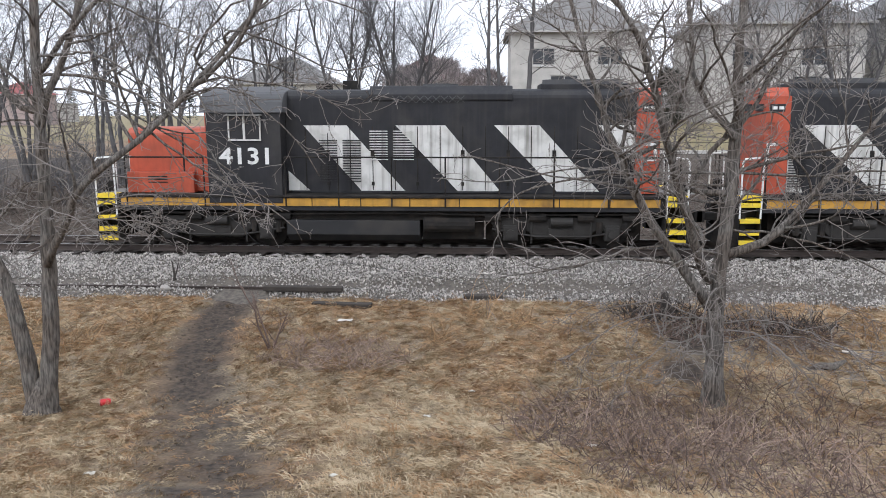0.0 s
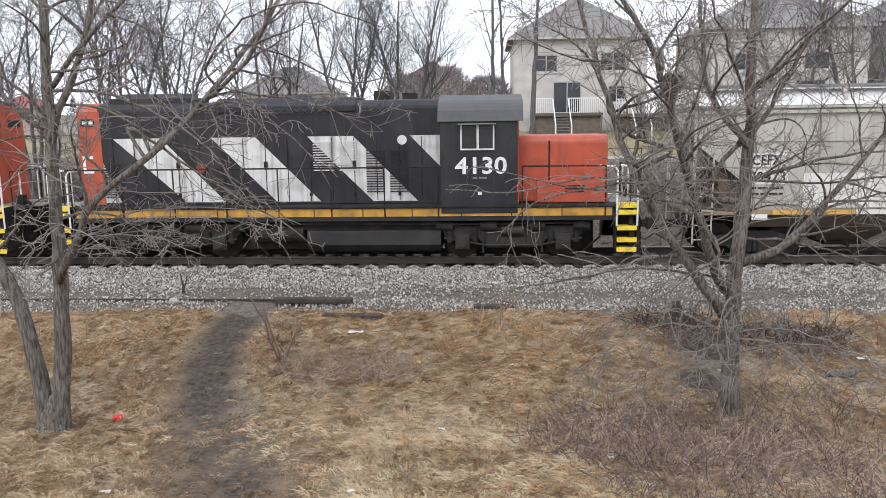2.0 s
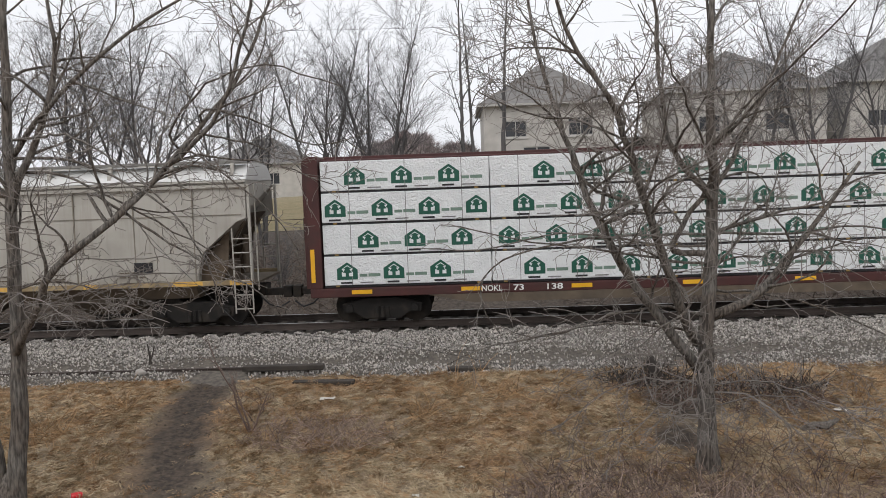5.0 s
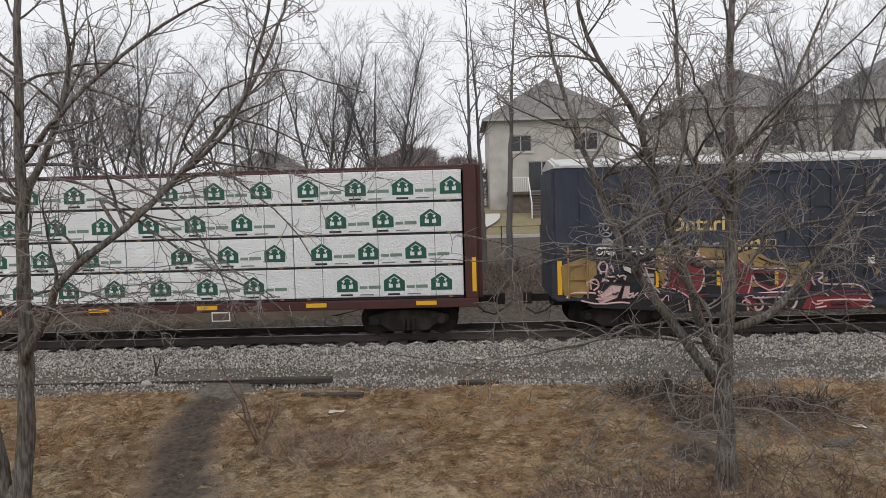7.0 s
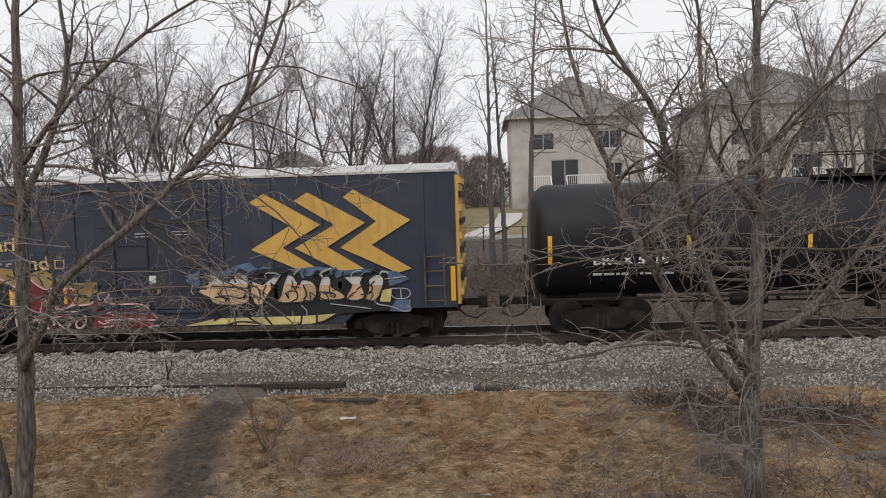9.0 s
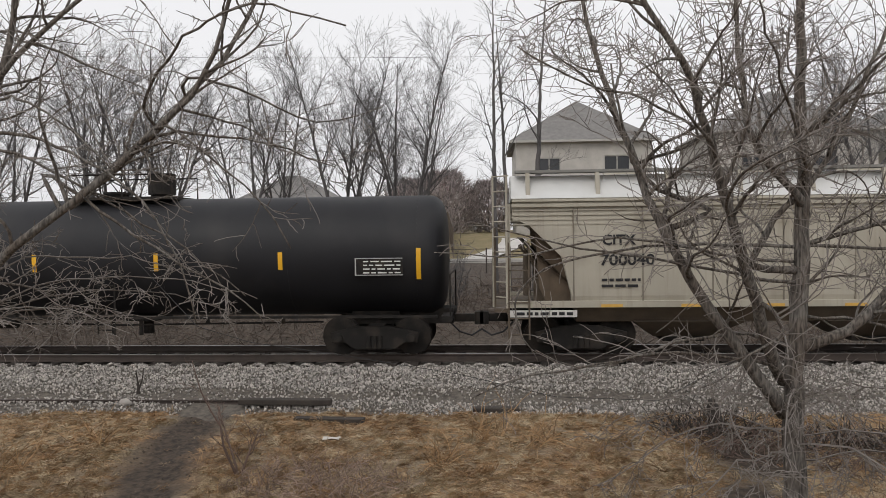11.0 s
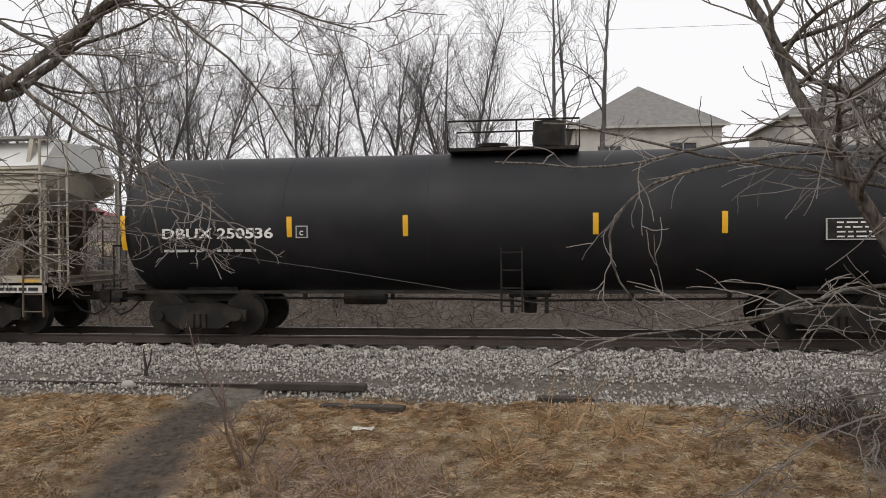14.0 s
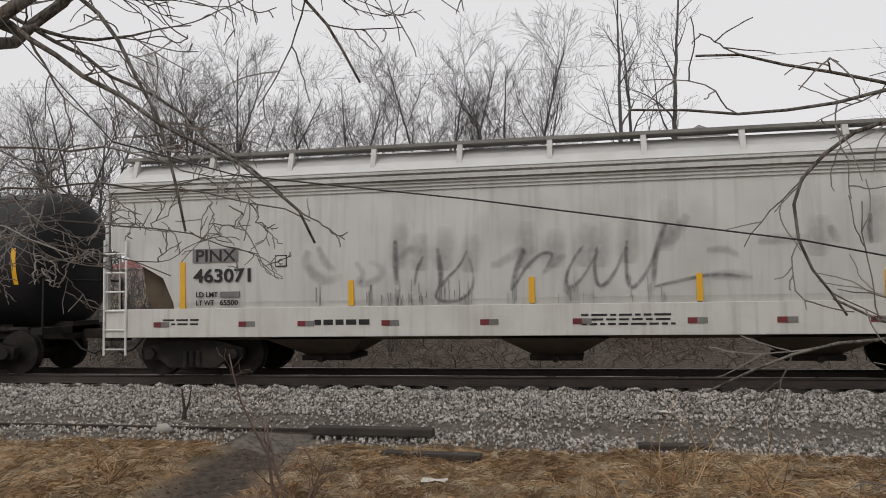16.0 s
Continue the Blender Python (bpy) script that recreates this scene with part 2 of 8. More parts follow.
M = {
    "loco_black": paint("loco_black", (0.021, 0.021, 0.024), 0.55, spec=0.3, spread=0.3, dirt=(0.06, 0.055, 0.05), dirt_amount=0.45, streak=0.3),
    "loco_roof": paint("loco_roof", (0.075, 0.075, 0.078), 0.75, spread=0.2, dirt_amount=0.3),
    "loco_white": paint("loco_white", (0.62, 0.61, 0.58), 0.55, spread=0.1, streak=0.7, dirt=(0.12, 0.11, 0.09), dirt_amount=0.35, dirt_scale=2.5),
    "loco_orange": paint("loco_orange", (0.41, 0.072, 0.032), 0.5, spread=0.15, streak=0.35, dirt=(0.12, 0.03, 0.015), dirt_amount=0.4, dirt_scale=2.0),
    "loco_yellow": paint("loco_yellow", (0.52, 0.28, 0.04), 0.6, spread=0.2, dirt=(0.10, 0.06, 0.03), dirt_amount=0.6, dirt_scale=2.2, streak=0.35),
    "step_yellow": paint("step_yellow", (0.78, 0.58, 0.03), 0.5, spread=0.1, dirt_amount=0.3, dirt_scale=5),
    "deck_grey": paint("deck_grey", (0.22, 0.215, 0.20), 0.8, spread=0.2, dirt_amount=0.4),
    "undergear": paint("undergear", (0.019, 0.017, 0.0155), 0.85, spec=0.3, spread=0.4, dirt=(0.05, 0.040, 0.031), dirt_amount=0.7, dirt_scale=3),
    "truck_grey": paint("truck_grey", (0.032, 0.029, 0.026), 0.8, spread=0.4, dirt=(0.015, 0.013, 0.011), dirt_amount=0.8, dirt_scale=3),
    "tank_grey": paint("tank_grey", (0.018, 0.018, 0.019), 0.7, spread=0.25, dirt_amount=0.3),
    "rail_white": paint("rail_white", (0.72, 0.72, 0.70), 0.5, spread=0.08, dirt_amount=0.25, dirt_scale=6),
    "hopper_beige": paint("hopper_beige", (0.395, 0.375, 0.335), 0.6, spread=0.10, scale=1.1, streak=0.32, dirt=(0.17, 0.15, 0.12), dirt_amount=0.4, dirt_scale=0.8),
    "hopper_cream": paint("hopper_cream", (0.40, 0.37, 0.305), 0.6, spread=0.10, scale=1.1, streak=0.32, dirt=(0.20, 0.17, 0.12), dirt_amount=0.4, dirt_scale=0.8),
    "hopper_white": paint("hopper_white", (0.56, 0.555, 0.535), 0.55, spread=0.07, scale=1.2, streak=0.35, dirt=(0.26, 0.25, 0.235), dirt_amount=0.4, dirt_scale=0.7),
    "sill_white": paint("sill_white", (0.61, 0.60, 0.57), 0.55, spread=0.06, streak=0.35, dirt=(0.3, 0.27, 0.24), dirt_amount=0.2),
    "galvanised": paint("galvanised", (0.50, 0.51, 0.52), 0.45, metal=0.35, spread=0.12),
    "chute_brown": paint("chute_brown", (0.115, 0.088, 0.062), 0.85, spread=0.3, dirt_amount=0.4),
    "maroon": paint("maroon", (0.062, 0.017, 0.015), 0.65, spread=0.3, dirt=(0.05, 0.03, 0.025), dirt_amount=0.5),
    "wrap_white": paint("wrap_white", (0.74, 0.755, 0.76), 0.38, spread=0.06, scale=2.4, fine=7, bump=1.0),
    "logo_green": paint("logo_green", (0.008, 0.085, 0.055), 0.5, spread=0.1),
    # also colours the shade strips under the lumber packs
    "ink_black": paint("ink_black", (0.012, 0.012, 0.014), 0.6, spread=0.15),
    "box_blue": paint("box_blue", (0.022, 0.030, 0.052), 0.6, spread=0.2, streak=0.25, dirt=(0.07, 0.07, 0.075), dirt_amount=0.4),
    "box_roof": paint("box_roof", (0.55, 0.55, 0.54), 0.5, metal=0.2, spread=0.15, dirt=(0.25, 0.22, 0.2), dirt_amount=0.6, dirt_scale=2),
    "chevron": paint("chevron", (0.62, 0.37, 0.08), 0.55, spread=0.1, streak=0.3, dirt=(0.22, 0.12, 0.04), dirt_amount=0.2),
    "letter_yellow": paint("letter_yellow", (0.62, 0.45, 0.19), 0.6, spread=0.15),
    "letter_white": paint("letter_white", (0.72, 0.72, 0.70), 0.6, spread=0.08, dirt_amount=0.25, dirt_scale=8),
    "patch_tan": paint("patch_tan", (0.30, 0.20, 0.07), 0.6, spread=0.2),
    "spray_pink": paint("spray_pink", (0.60, 0.40, 0.40), 0.6, spread=0.15),
    "spray_red": paint("spray_red", (0.17, 0.02, 0.025), 0.5, spread=0.3),
    "spray_cream": paint("spray_cream", (0.60, 0.40, 0.23), 0.6, spread=0.3, scale=2.5),
    "bar_green": paint("bar_green", (0.16, 0.24, 0.19), 0.6, spread=0.2),
    "end_ochre": paint("end_ochre", (0.105, 0.078, 0.053), 0.85, spread=0.3, streak=0.4, dirt=(0.06, 0.038, 0.022), dirt_amount=0.7, dirt_scale=1.6),
    # garden shrub twigs, paled so that the colour carries the distance haze
    "hazed_twig": paint("hazed_twig", (0.42, 0.37, 0.36), 0.9, spread=0.25, per_island=0.4, bump=0),
    "red_tile": paint("red_tile", (0.27, 0.085, 0.08), 0.8, spread=0.15),
    "brick_pink": paint("brick_pink", (0.34, 0.27, 0.25), 0.9, spread=0.15),
    "sill_ochre": paint("sill_ochre", (0.30, 0.23, 0.13), 0.7, spread=0.3, dirt=(0.16, 0.09, 0.04), dirt_amount=0.5, dirt_scale=2),
    "spray_pale": paint("spray_pale", (0.62, 0.52, 0.20), 0.6, spread=0.3, scale=2.5),
    "spray_grey": paint("spray_grey", (0.19, 0.185, 0.18), 0.7, spread=0.3),
    "spray_blue": paint("spray_blue", (0.10, 0.15, 0.24), 0.6, spread=0.4, scale=4),
    "reflector": paint("reflector", (0.78, 0.42, 0.02), 0.4, spread=0.08),
    "tank_black": paint("tank_black", (0.0135, 0.0135, 0.016), 0.55, spec=0.27, spread=0.25, scale=0.8, dirt=(0.05, 0.047, 0.045), dirt_amount=0.35, dirt_scale=0.6, bump=0.05),
    "tank_stencil": paint("tank_stencil", (0.42, 0.42, 0.41), 0.6, spread=0.2),
    "rust_red": paint("rust_red", (0.20, 0.045, 0.02), 0.8, spread=0.3),
    "rail_rust": paint("rail_rust", (0.060, 0.045, 0.038), 0.75, spread=0.3),
    "rail_head": paint("rail_head", (0.42, 0.41, 0.40), 0.3, metal=0.8, spread=0.1),
    "tie": paint("tie", (0.045, 0.036, 0.03), 0.9, spread=0.35, fine=40, bump=0.4, per_object=0.3),
    "stone": paint("stone", (0.375, 0.348, 0.318), 0.85, spread=0.25, per_island=0.6, bump=0.3),
    "stone_bed": paint("stone_bed", (0.125, 0.108, 0.09), 0.9, spread=0.5, scale=9, fine=26, bump=1.0),
    "plank": paint("plank", (0.052, 0.043, 0.036), 0.9, spread=0.35, bump=0.4),
    "twig": paint("twig", (0.205, 0.182, 0.165), 0.85, spread=0.25),
    "far_bark": paint("far_bark", (0.105, 0.098, 0.095), 0.9, spread=0.25, scale=1.0),
    "far_twig": paint("far_twig", (0.12, 0.114, 0.114), 0.9, spread=0.2, scale=1.0, bump=0),
    "brick_grey": paint("brick_grey", (0.47, 0.445, 0.41), 0.9, spread=0.18, scale=1.2, fine=14, bump=0.3),
    "shingle": paint("shingle", (0.19, 0.182, 0.174), 0.9, spread=0.2, fine=10, bump=0.3),
    "red_roof": paint("red_roof", (0.10, 0.055, 0.05), 0.8, spread=0.15),
    "glass_dark": paint("glass_dark", (0.03, 0.032, 0.036), 0.08, spread=0.1, bump=0),
    "trim_white": paint("trim_white", (0.70, 0.69, 0.67), 0.5, spread=0.06),
    "box_door": paint("box_door", (0.021, 0.027, 0.043), 0.65, spread=0.3, streak=0.3, dirt=(0.05, 0.045, 0.04), dirt_amount=0.5, dirt_scale=1.6),
    "seam": paint("seam", (0.20, 0.175, 0.14), 0.8, spread=0.2),
    "window_trim": paint("window_trim", (0.40, 0.385, 0.36), 0.6, spread=0.1),
    "fence_wood": paint("fence_wood", (0.13, 0.105, 0.085), 0.9, spread=0.3, per_object=0.25),
    "concrete": paint("concrete", (0.52, 0.50, 0.47), 0.9, spread=0.1),
    "can_red": paint("can_red", (0.55, 0.02, 0.025), 0.35, spread=0.1),
    "paper": paint("paper", (0.60, 0.57, 0.51), 0.8, spread=0.1),
    "straw_brown": paint("straw_brown", (0.36, 0.228, 0.118), 0.85, spread=0.2, scale=0.5, per_island=0.45, bump=0),
    "brush": paint("brush", (0.15, 0.105, 0.086), 0.9, spread=0.25, scale=1.0, per_island=0.45, bump=0),
    "bank_brush": paint("bank_brush", (0.12, 0.092, 0.074), 0.9, spread=0.3, scale=1.0, per_island=0.45, bump=0),
    "bramble_pale": paint("bramble_pale", (0.30, 0.22, 0.175), 0.9, spread=0.25, scale=1.0, per_island=0.5, bump=0),
    "clod": paint("clod", (0.10, 0.08, 0.062), 0.95, spread=0.3, per_island=0.6),
    "cedar": paint("cedar", (0.075, 0.075, 0.062), 0.9, spread=0.3),
    "fir": paint("fir", (0.04, 0.05, 0.035), 0.9, spread=0.3),
    # hopper roof sheet, paler than the sides: sky brightness is mixed into its colour
    "roof_skylit": paint("roof_skylit", (0.60, 0.60, 0.585), 0.4, metal=0.1, spread=0.08, scale=1.5, dirt=(0.4, 0.37, 0.33), dirt_amount=0.3),
    "spray_soft": paint("spray_soft", (0.36, 0.36, 0.355), 0.7, spread=0.2),
    "wire": paint("wire", (0.012, 0.012, 0.012), 0.6, spread=0.1),
}


for node in M["wrap_white"].node_tree.nodes:
    # taut, creased plastic film
    if node.type == "BUMP":
        node.inputs["Distance"].default_value = 0.05
    if node.type == "TEX_NOISE" and node.inputs["Scale"].default_value > 5:
        node.inputs["Distortion"].default_value = 2.2


def ground_material():
    m = bpy.data.materials.new("ground")
    m.use_nodes = True
    n, l = m.node_tree.nodes, m.node_tree.links
    b = n["Principled BSDF"]
    b.inputs["Roughness"].default_value = 0.95
    co = n.new("ShaderNodeTexCoord")

    def tex(s, d, stretch=None):
        t = n.new("ShaderNodeTexNoise")
        t.inputs["Scale"].default_value, t.inputs["Detail"].default_value = s, d
        if stretch:
            mp = n.new("ShaderNodeMapping")
            mp.inputs["Scale"].default_value = stretch
            l.new(co.outputs["Object"], mp.inputs["Vector"]), l.new(mp.outputs[0], t.inputs["Vector"])
        else:
            l.new(co.outputs["Object"], t.inputs["Vector"])
        return t.outputs["Fac"]

    def mix(fac, a, c, lo=0.35, hi=0.65):
        r = n.new("ShaderNodeMapRange")
        r.inputs["From Min"].default_value, r.inputs["From Max"].default_value = lo, hi
        l.new(fac, r.inputs["Value"])
        q = n.new("ShaderNodeMix")
        q.data_type = "RGBA"
        l.new(r.outputs[0], q.inputs[0])
        for i, v in ((6, a), (7, c)):
            if isinstance(v, tuple):
                q.inputs[i].default_value = (*v, 1)
            else:
                l.new(v, q.inputs[i])
        return q.outputs[2]

    straw = mix(tex(24, 8, (1, 2.0, 1)), (0.10, 0.078, 0.056), (0.36, 0.285, 0.19), 0.32, 0.66)
    rust = mix(tex(20, 8, (1, 2.0, 1)), (0.09, 0.058, 0.036), (0.31, 0.20, 0.115), 0.32, 0.66)
    grass = mix(tex(0.7, 4), straw, rust, 0.42, 0.62)
    mud = mix(tex(9, 10), (0.026, 0.019, 0.014), (0.092, 0.068, 0.050), 0.32, 0.68)
    at = n.new("ShaderNodeAttribute")
    at.attribute_name = "bare"
    add = n.new("ShaderNodeMath")
    add.operation = "ADD"
    sh = n.new("ShaderNodeMath")
    sh.operation = "MULTIPLY_ADD"
    sh.inputs[1].default_value, sh.inputs[2].default_value = 0.7, -0.35
    l.new(tex(2.2, 6), sh.inputs[0])
    l.new(at.outputs["Fac"], add.inputs[0]), l.new(sh.outputs[0], add.inputs[1])
    c = mix(add.outputs[0], grass, mud, 0.25, 0.8)
    la = n.new("ShaderNodeAttribute")
    la.attribute_name = "lawn"
    lawn = mix(tex(1.5, 6), (0.25, 0.195, 0.11), (0.19, 0.165, 0.085))
    c = mix(la.outputs["Fac"], c, lawn, 0.3, 0.7)
    br = n.new("ShaderNodeAttribute")
    br.attribute_name = "brush"
    scrub = mix(tex(5, 8, (1.6, 1.6, 0.5)), (0.042, 0.033, 0.026), (0.13, 0.103, 0.082), 0.3, 0.7)
    c = mix(br.outputs["Fac"], c, scrub, 0.3, 0.7)
    l.new(c, b.inputs["Base Color"])
    bp = n.new("ShaderNodeBump")
    bp.inputs["Strength"].default_value, bp.inputs["Distance"].default_value = 0.8, 0.05
    l.new(tex(17, 10), bp.inputs["Height"]), l.new(bp.outputs[0], b.inputs["Normal"])
    return m


def bark_material():
    """Furrowed grey-brown bark: ridges run along the stem, lichen-grey patches over them."""
    m = bpy.data.materials.new("bark")
    m.use_nodes = True
    n, l = m.node_tree.nodes, m.node_tree.links
    b = n["Principled BSDF"]
    b.inputs["Roughness"].default_value = 0.92
    co = n.new("ShaderNodeTexCoord")
    mp = n.new("ShaderNodeMapping")
    mp.inputs["Scale"].default_value = (34, 34, 5)
    l.new(co.outputs["Object"], mp.inputs["Vector"])

    def tex(scale, vector):
        t = n.new("ShaderNodeTexNoise")
        t.inputs["Scale"].default_value, t.inputs["Detail"].default_value = scale, 6
        l.new(vector, t.inputs["Vector"])
        return t.outputs["Fac"]

    def mix(fac, a, c, lo, hi):
        r = n.new("ShaderNodeMapRange")
        r.inputs["From Min"].default_value, r.inputs["From Max"].default_value = lo, hi
        l.new(fac, r.inputs["Value"])
        q = n.new("ShaderNodeMix")
        q.data_type = "RGBA"
        l.new(r.outputs[0], q.inputs[0])
        for i, v in ((6, a), (7, c)):
            if isinstance(v, tuple):
                q.inputs[i].default_value = (*v, 1)
            else:
                l.new(v, q.inputs[i])
        return q.outputs[2]

    ridge = tex(1.0, mp.outputs[0])
    brown = mix(ridge, (0.043, 0.035, 0.029), (0.160, 0.134, 0.112), 0.36, 0.62)
    grey = mix(ridge, (0.062, 0.056, 0.050), (0.20, 0.182, 0.162), 0.36, 0.62)
    l.new(mix(tex(2.6, co.outputs["Object"]), brown, grey, 0.42, 0.6), b.inputs["Base Color"])
    bp = n.new("ShaderNodeBump")
    bp.inputs["Strength"].default_value, bp.inputs["Distance"].default_value = 0.9, 0.03
    l.new(ridge, bp.inputs["Height"]), l.new(bp.outputs[0], b.inputs["Normal"])
    return m


M["ground"] = ground_material()
M["bark"] = bark_material()

# ---------------------------------------------------------------- ground, ballast, track
TRACK_Y = 22.5
GY = [-300, -60, 0, 7, 9.5, 12.5, 14.5, 16.4, 18.0, 19.0, 20.0, 25.5, 27.5, 31, 43.5, 44.5, 57, 75, 140, 600]
GZ = [3, 2.6, 2.15, 0.0, -0.9, -1.2, -1.0, -0.75, -0.66, -0.84, -0.95, -0.95, -0.85, -0.2, 1.4, 1.5, 2.9, 3.3, 3.2, 1.0]
BARE = [((-5.5, 18.0), 0.8), ((-5.5, 17.2), 0.85), ((-5.45, 16.2), 0.85), ((-5.35, 15.2), 0.85), ((-5.15, 14.3), 0.85), ((-4.85, 13.4), 0.95), ((-4.4, 12.4), 1.25), ((-3.9, 11.3), 1.5), ((-3.3, 10.1), 1.6), ((-2.7, 8.7), 1.7), ((-2.3, 7.2), 1.8), ((4.7, 15.9), 0.95), ((4.2, 14.4), 0.65)]


def bareness(x, y):
    best = 0.0
    for (px, py), r in BARE:
        d = math.hypot(x - px, (y - py) * 0.8) / r
        best = max(best, (1.25 - d) * (1.0 if py > 13.0 else 0.72))
    return min(1.0, max(0.0, best))


def ground_z(x, y, rough=True):
    z = float(np.interp(y, GY, GZ))
    if y > 25 and x < -12:
        z -= (z + 0.6) * min(1, (-12 - x) / 40) * 0.45
    if rough and y < 19.0:
        z += 0.05 * noise.noise((x * 0.7, y * 0.7, 1.3)) + 0.045 * noise.noise((x * 2.1, y * 2.1, 5.1))
        if 6.0 < y:
            z -= 0.07 * bareness(x, y)
    if rough and y > 26:
        z += 0.12 * noise.noise((x * 0.4, y * 0.4, 2.3))
    return z


def build_ground():
    def axis(fine0, fine1, step, far):
        a = list(np.arange(fine0, fine1 + 1e-6, step))
        d, lo, hi = step, fine0, fine1
        while hi < far:
            d *= 1.35
            lo, hi = lo - d, hi + d
            a = [lo] + a + [hi]
        return a

    xs, ys = axis(-18, 18, 0.25, 700), axis(4, 48, 0.25, 600)
    vs = [(x, y, ground_z(x, y)) for y in ys for x in xs]
    n = len(xs)
    fs = [(j * n + i, j * n + i + 1, (j + 1) * n + i + 1, (j + 1) * n + i) for j in range(len(ys) - 1) for i in range(n - 1)]
    me = bpy.data.meshes.new("ground")
    me.from_pydata(vs, [], fs)
    for key, fn in (("bare", lambda x, y: bareness(x, y) if y < 19 else 0.0),
                    ("lawn", lambda x, y: min(1, max(0, (y - 43.6) * 1.5)) if x > -14 else min(1, max(0, (y - 50) * 0.3))),
                    ("brush", lambda x, y: 1.0 if 23 < y < 43.8 else 0.0)):
        at = me.attributes.new(key, "FLOAT", "POINT")
        at.data.foreach_set("value", [fn(v[0], v[1]) for v in vs])
    me.materials.append(M["ground"])
    me.shade_smooth()
    tagged(new("ground", me), "dry straw-coloured grass with a worn dirt path", "ground", kind="structure")


def ballast_z(x, y):
    """Top of the stone bed: crowned, with small heaps between the tie ends."""
    d = abs(y - TRACK_Y)
    z = float(np.interp(d, [0, 1.25, 1.6, 1.95, 3.3, 4.2, 5.0], [-0.26, -0.24, -0.17, -0.21, -0.50, -0.62, -0.80]))
    if 1.15 < d < 1.65:
        z += 0.05 * math.cos(2 * math.pi * x / 0.6)
    return z + 0.02 * noise.noise((x * 1.7, y * 1.7, 0))


def build_ballast():
    xs = np.arange(-60, 60.01, 0.4)
    ys = np.arange(TRACK_Y - 5.0, TRACK_Y + 5.01, 0.2)
    vs = [(x, y, ballast_z(x, y) - 0.02) for y in ys for x in xs]
    n = len(xs)
    sh = Shape().add(vs, [(j * n + i, j * n + i + 1, (j + 1) * n + i + 1, (j + 1) * n + i) for j in range(len(ys) - 1) for i in range(n - 1)])
    bed = tagged(make("track_bed", sh, M["stone_bed"], smooth=True), "pale grey crushed-stone ballast bed under the rails", "ballast", kind="structure")
    rng = random.Random(5)
    vs, fs = [], []
    base = [(1, 0, 0), (0, 1, 0), (-1, 0, 0), (0, -1, 0), (0, 0, 1), (0, 0, -1)]
    tri = [(0, 1, 4), (1, 2, 4), (2, 3, 4), (3, 0, 4), (1, 0, 5), (2, 1, 5), (3, 2, 5), (0, 3, 5)]
    for _ in range(76000):
        x = rng.uniform(-19, 17)
        y = TRACK_Y - rng.uniform(1.1, 5.0)
        d = TRACK_Y - y
        if d > 3.2 and rng.random() < (0.80 if d < 4.15 else 0.55) * min(1.0, max(0.0, 0.6 + 1.6 * noise.noise((x * 0.5, y * 1.4, 9.0)))):
            continue
        if 2.95 < d < 3.6 and rng.random() < 0.5 + 0.45 * noise.noise((x * 0.6, y * 0.8, 4.0)):
            continue
        if d > 3.3 and bareness(x, y) > 0.35:
            continue
        s = rng.uniform(0.014, 0.034)
        z = ballast_z(x, y) + s * 0.4
        q = Euler((rng.uniform(0, 6), rng.uniform(0, 6), rng.uniform(0, 6))).to_matrix()
        k = len(vs)
        sc = (s * rng.uniform(0.8, 1.5), s * rng.uniform(0.7, 1.2), s * rng.uniform(0.6, 1.0))
        for b in base:
            p = q @ Vector((b[0] * sc[0], b[1] * sc[1], b[2] * sc[2]))
            vs.append((x + p.x, y + p.y, z + p.z))
        fs += [(a + k, b + k, c + k) for a, b, c in tri]
    tagged(make("ballast_stones", Shape().add(vs, fs).mesh("ballast_stones"), M["stone"]), "loose pale grey crushed ballast stones beside the track", "gravel", kind="stuff")


def build_track():
    track = thing("railway_track", "single railway track of rusty steel rails on dark wooden ties", "railway track", kind="structure")
    rail = [(-0.075, -0.185), (0.075, -0.185), (0.075, -0.17), (0.012, -0.15), (0.012, -0.05), (0.036, -0.035), (0.036, -0.004), (-0.036, -0.004), (-0.036, -0.035), (-0.012, -0.05), (-0.012, -0.15), (-0.075, -0.17)]
    for s in (-0.7535, 0.7535):
        r = part("rail", Shape().prism([(TRACK_Y + s + a, b) for a, b in rail], -150, 150), M["rail_rust"], track, "dark rusty steel rail")
        part("rail_head", Shape().box(-150, 150, TRACK_Y + s - 0.030, TRACK_Y + s + 0.030, -0.004, 0.0), M["rail_head"], r, "worn shiny running surface")
    me = None
    for i in range(100):
        x = -27 + 0.6 * i * 0.9
        if me is None:
            ob = part("tie", Shape().box(-0.115, 0.115, -1.3, 1.3, -0.18, 0), M["tie"], track, bevel=0.012)
            me = ob.data
        else:
            ob = new("tie", me)
            ob.parent = track
        ob.location = (x, TRACK_Y, -0.187)


# ---------------------------------------------------------------- bare trees
TREE_R_MAIN = [(4.33, -1.19), (4.28, 0.32), (4.29, 1.07), (4.37, 1.72), (4.45, 3.0), (4.44, 4.16), (4.43, 6.07), (4.52, 7.1), (4.4, 8.2), (4.5, 9.4)]
TREE_R_STEM = [(4.13, 1.0, 13.05), (3.79, 1.48, 12.7), (3.41, 2.38, 12.2), (3.11, 3.19, 11.9), (2.88, 3.73, 11.7), (2.69, 4.32, 11.5), (2.44, 4.82, 11.3), (1.99, 5.37, 11.1), (1.64, 6.05, 11.0), (1.75, 6.7, 10.9), (1.4, 7.6, 10.9)]
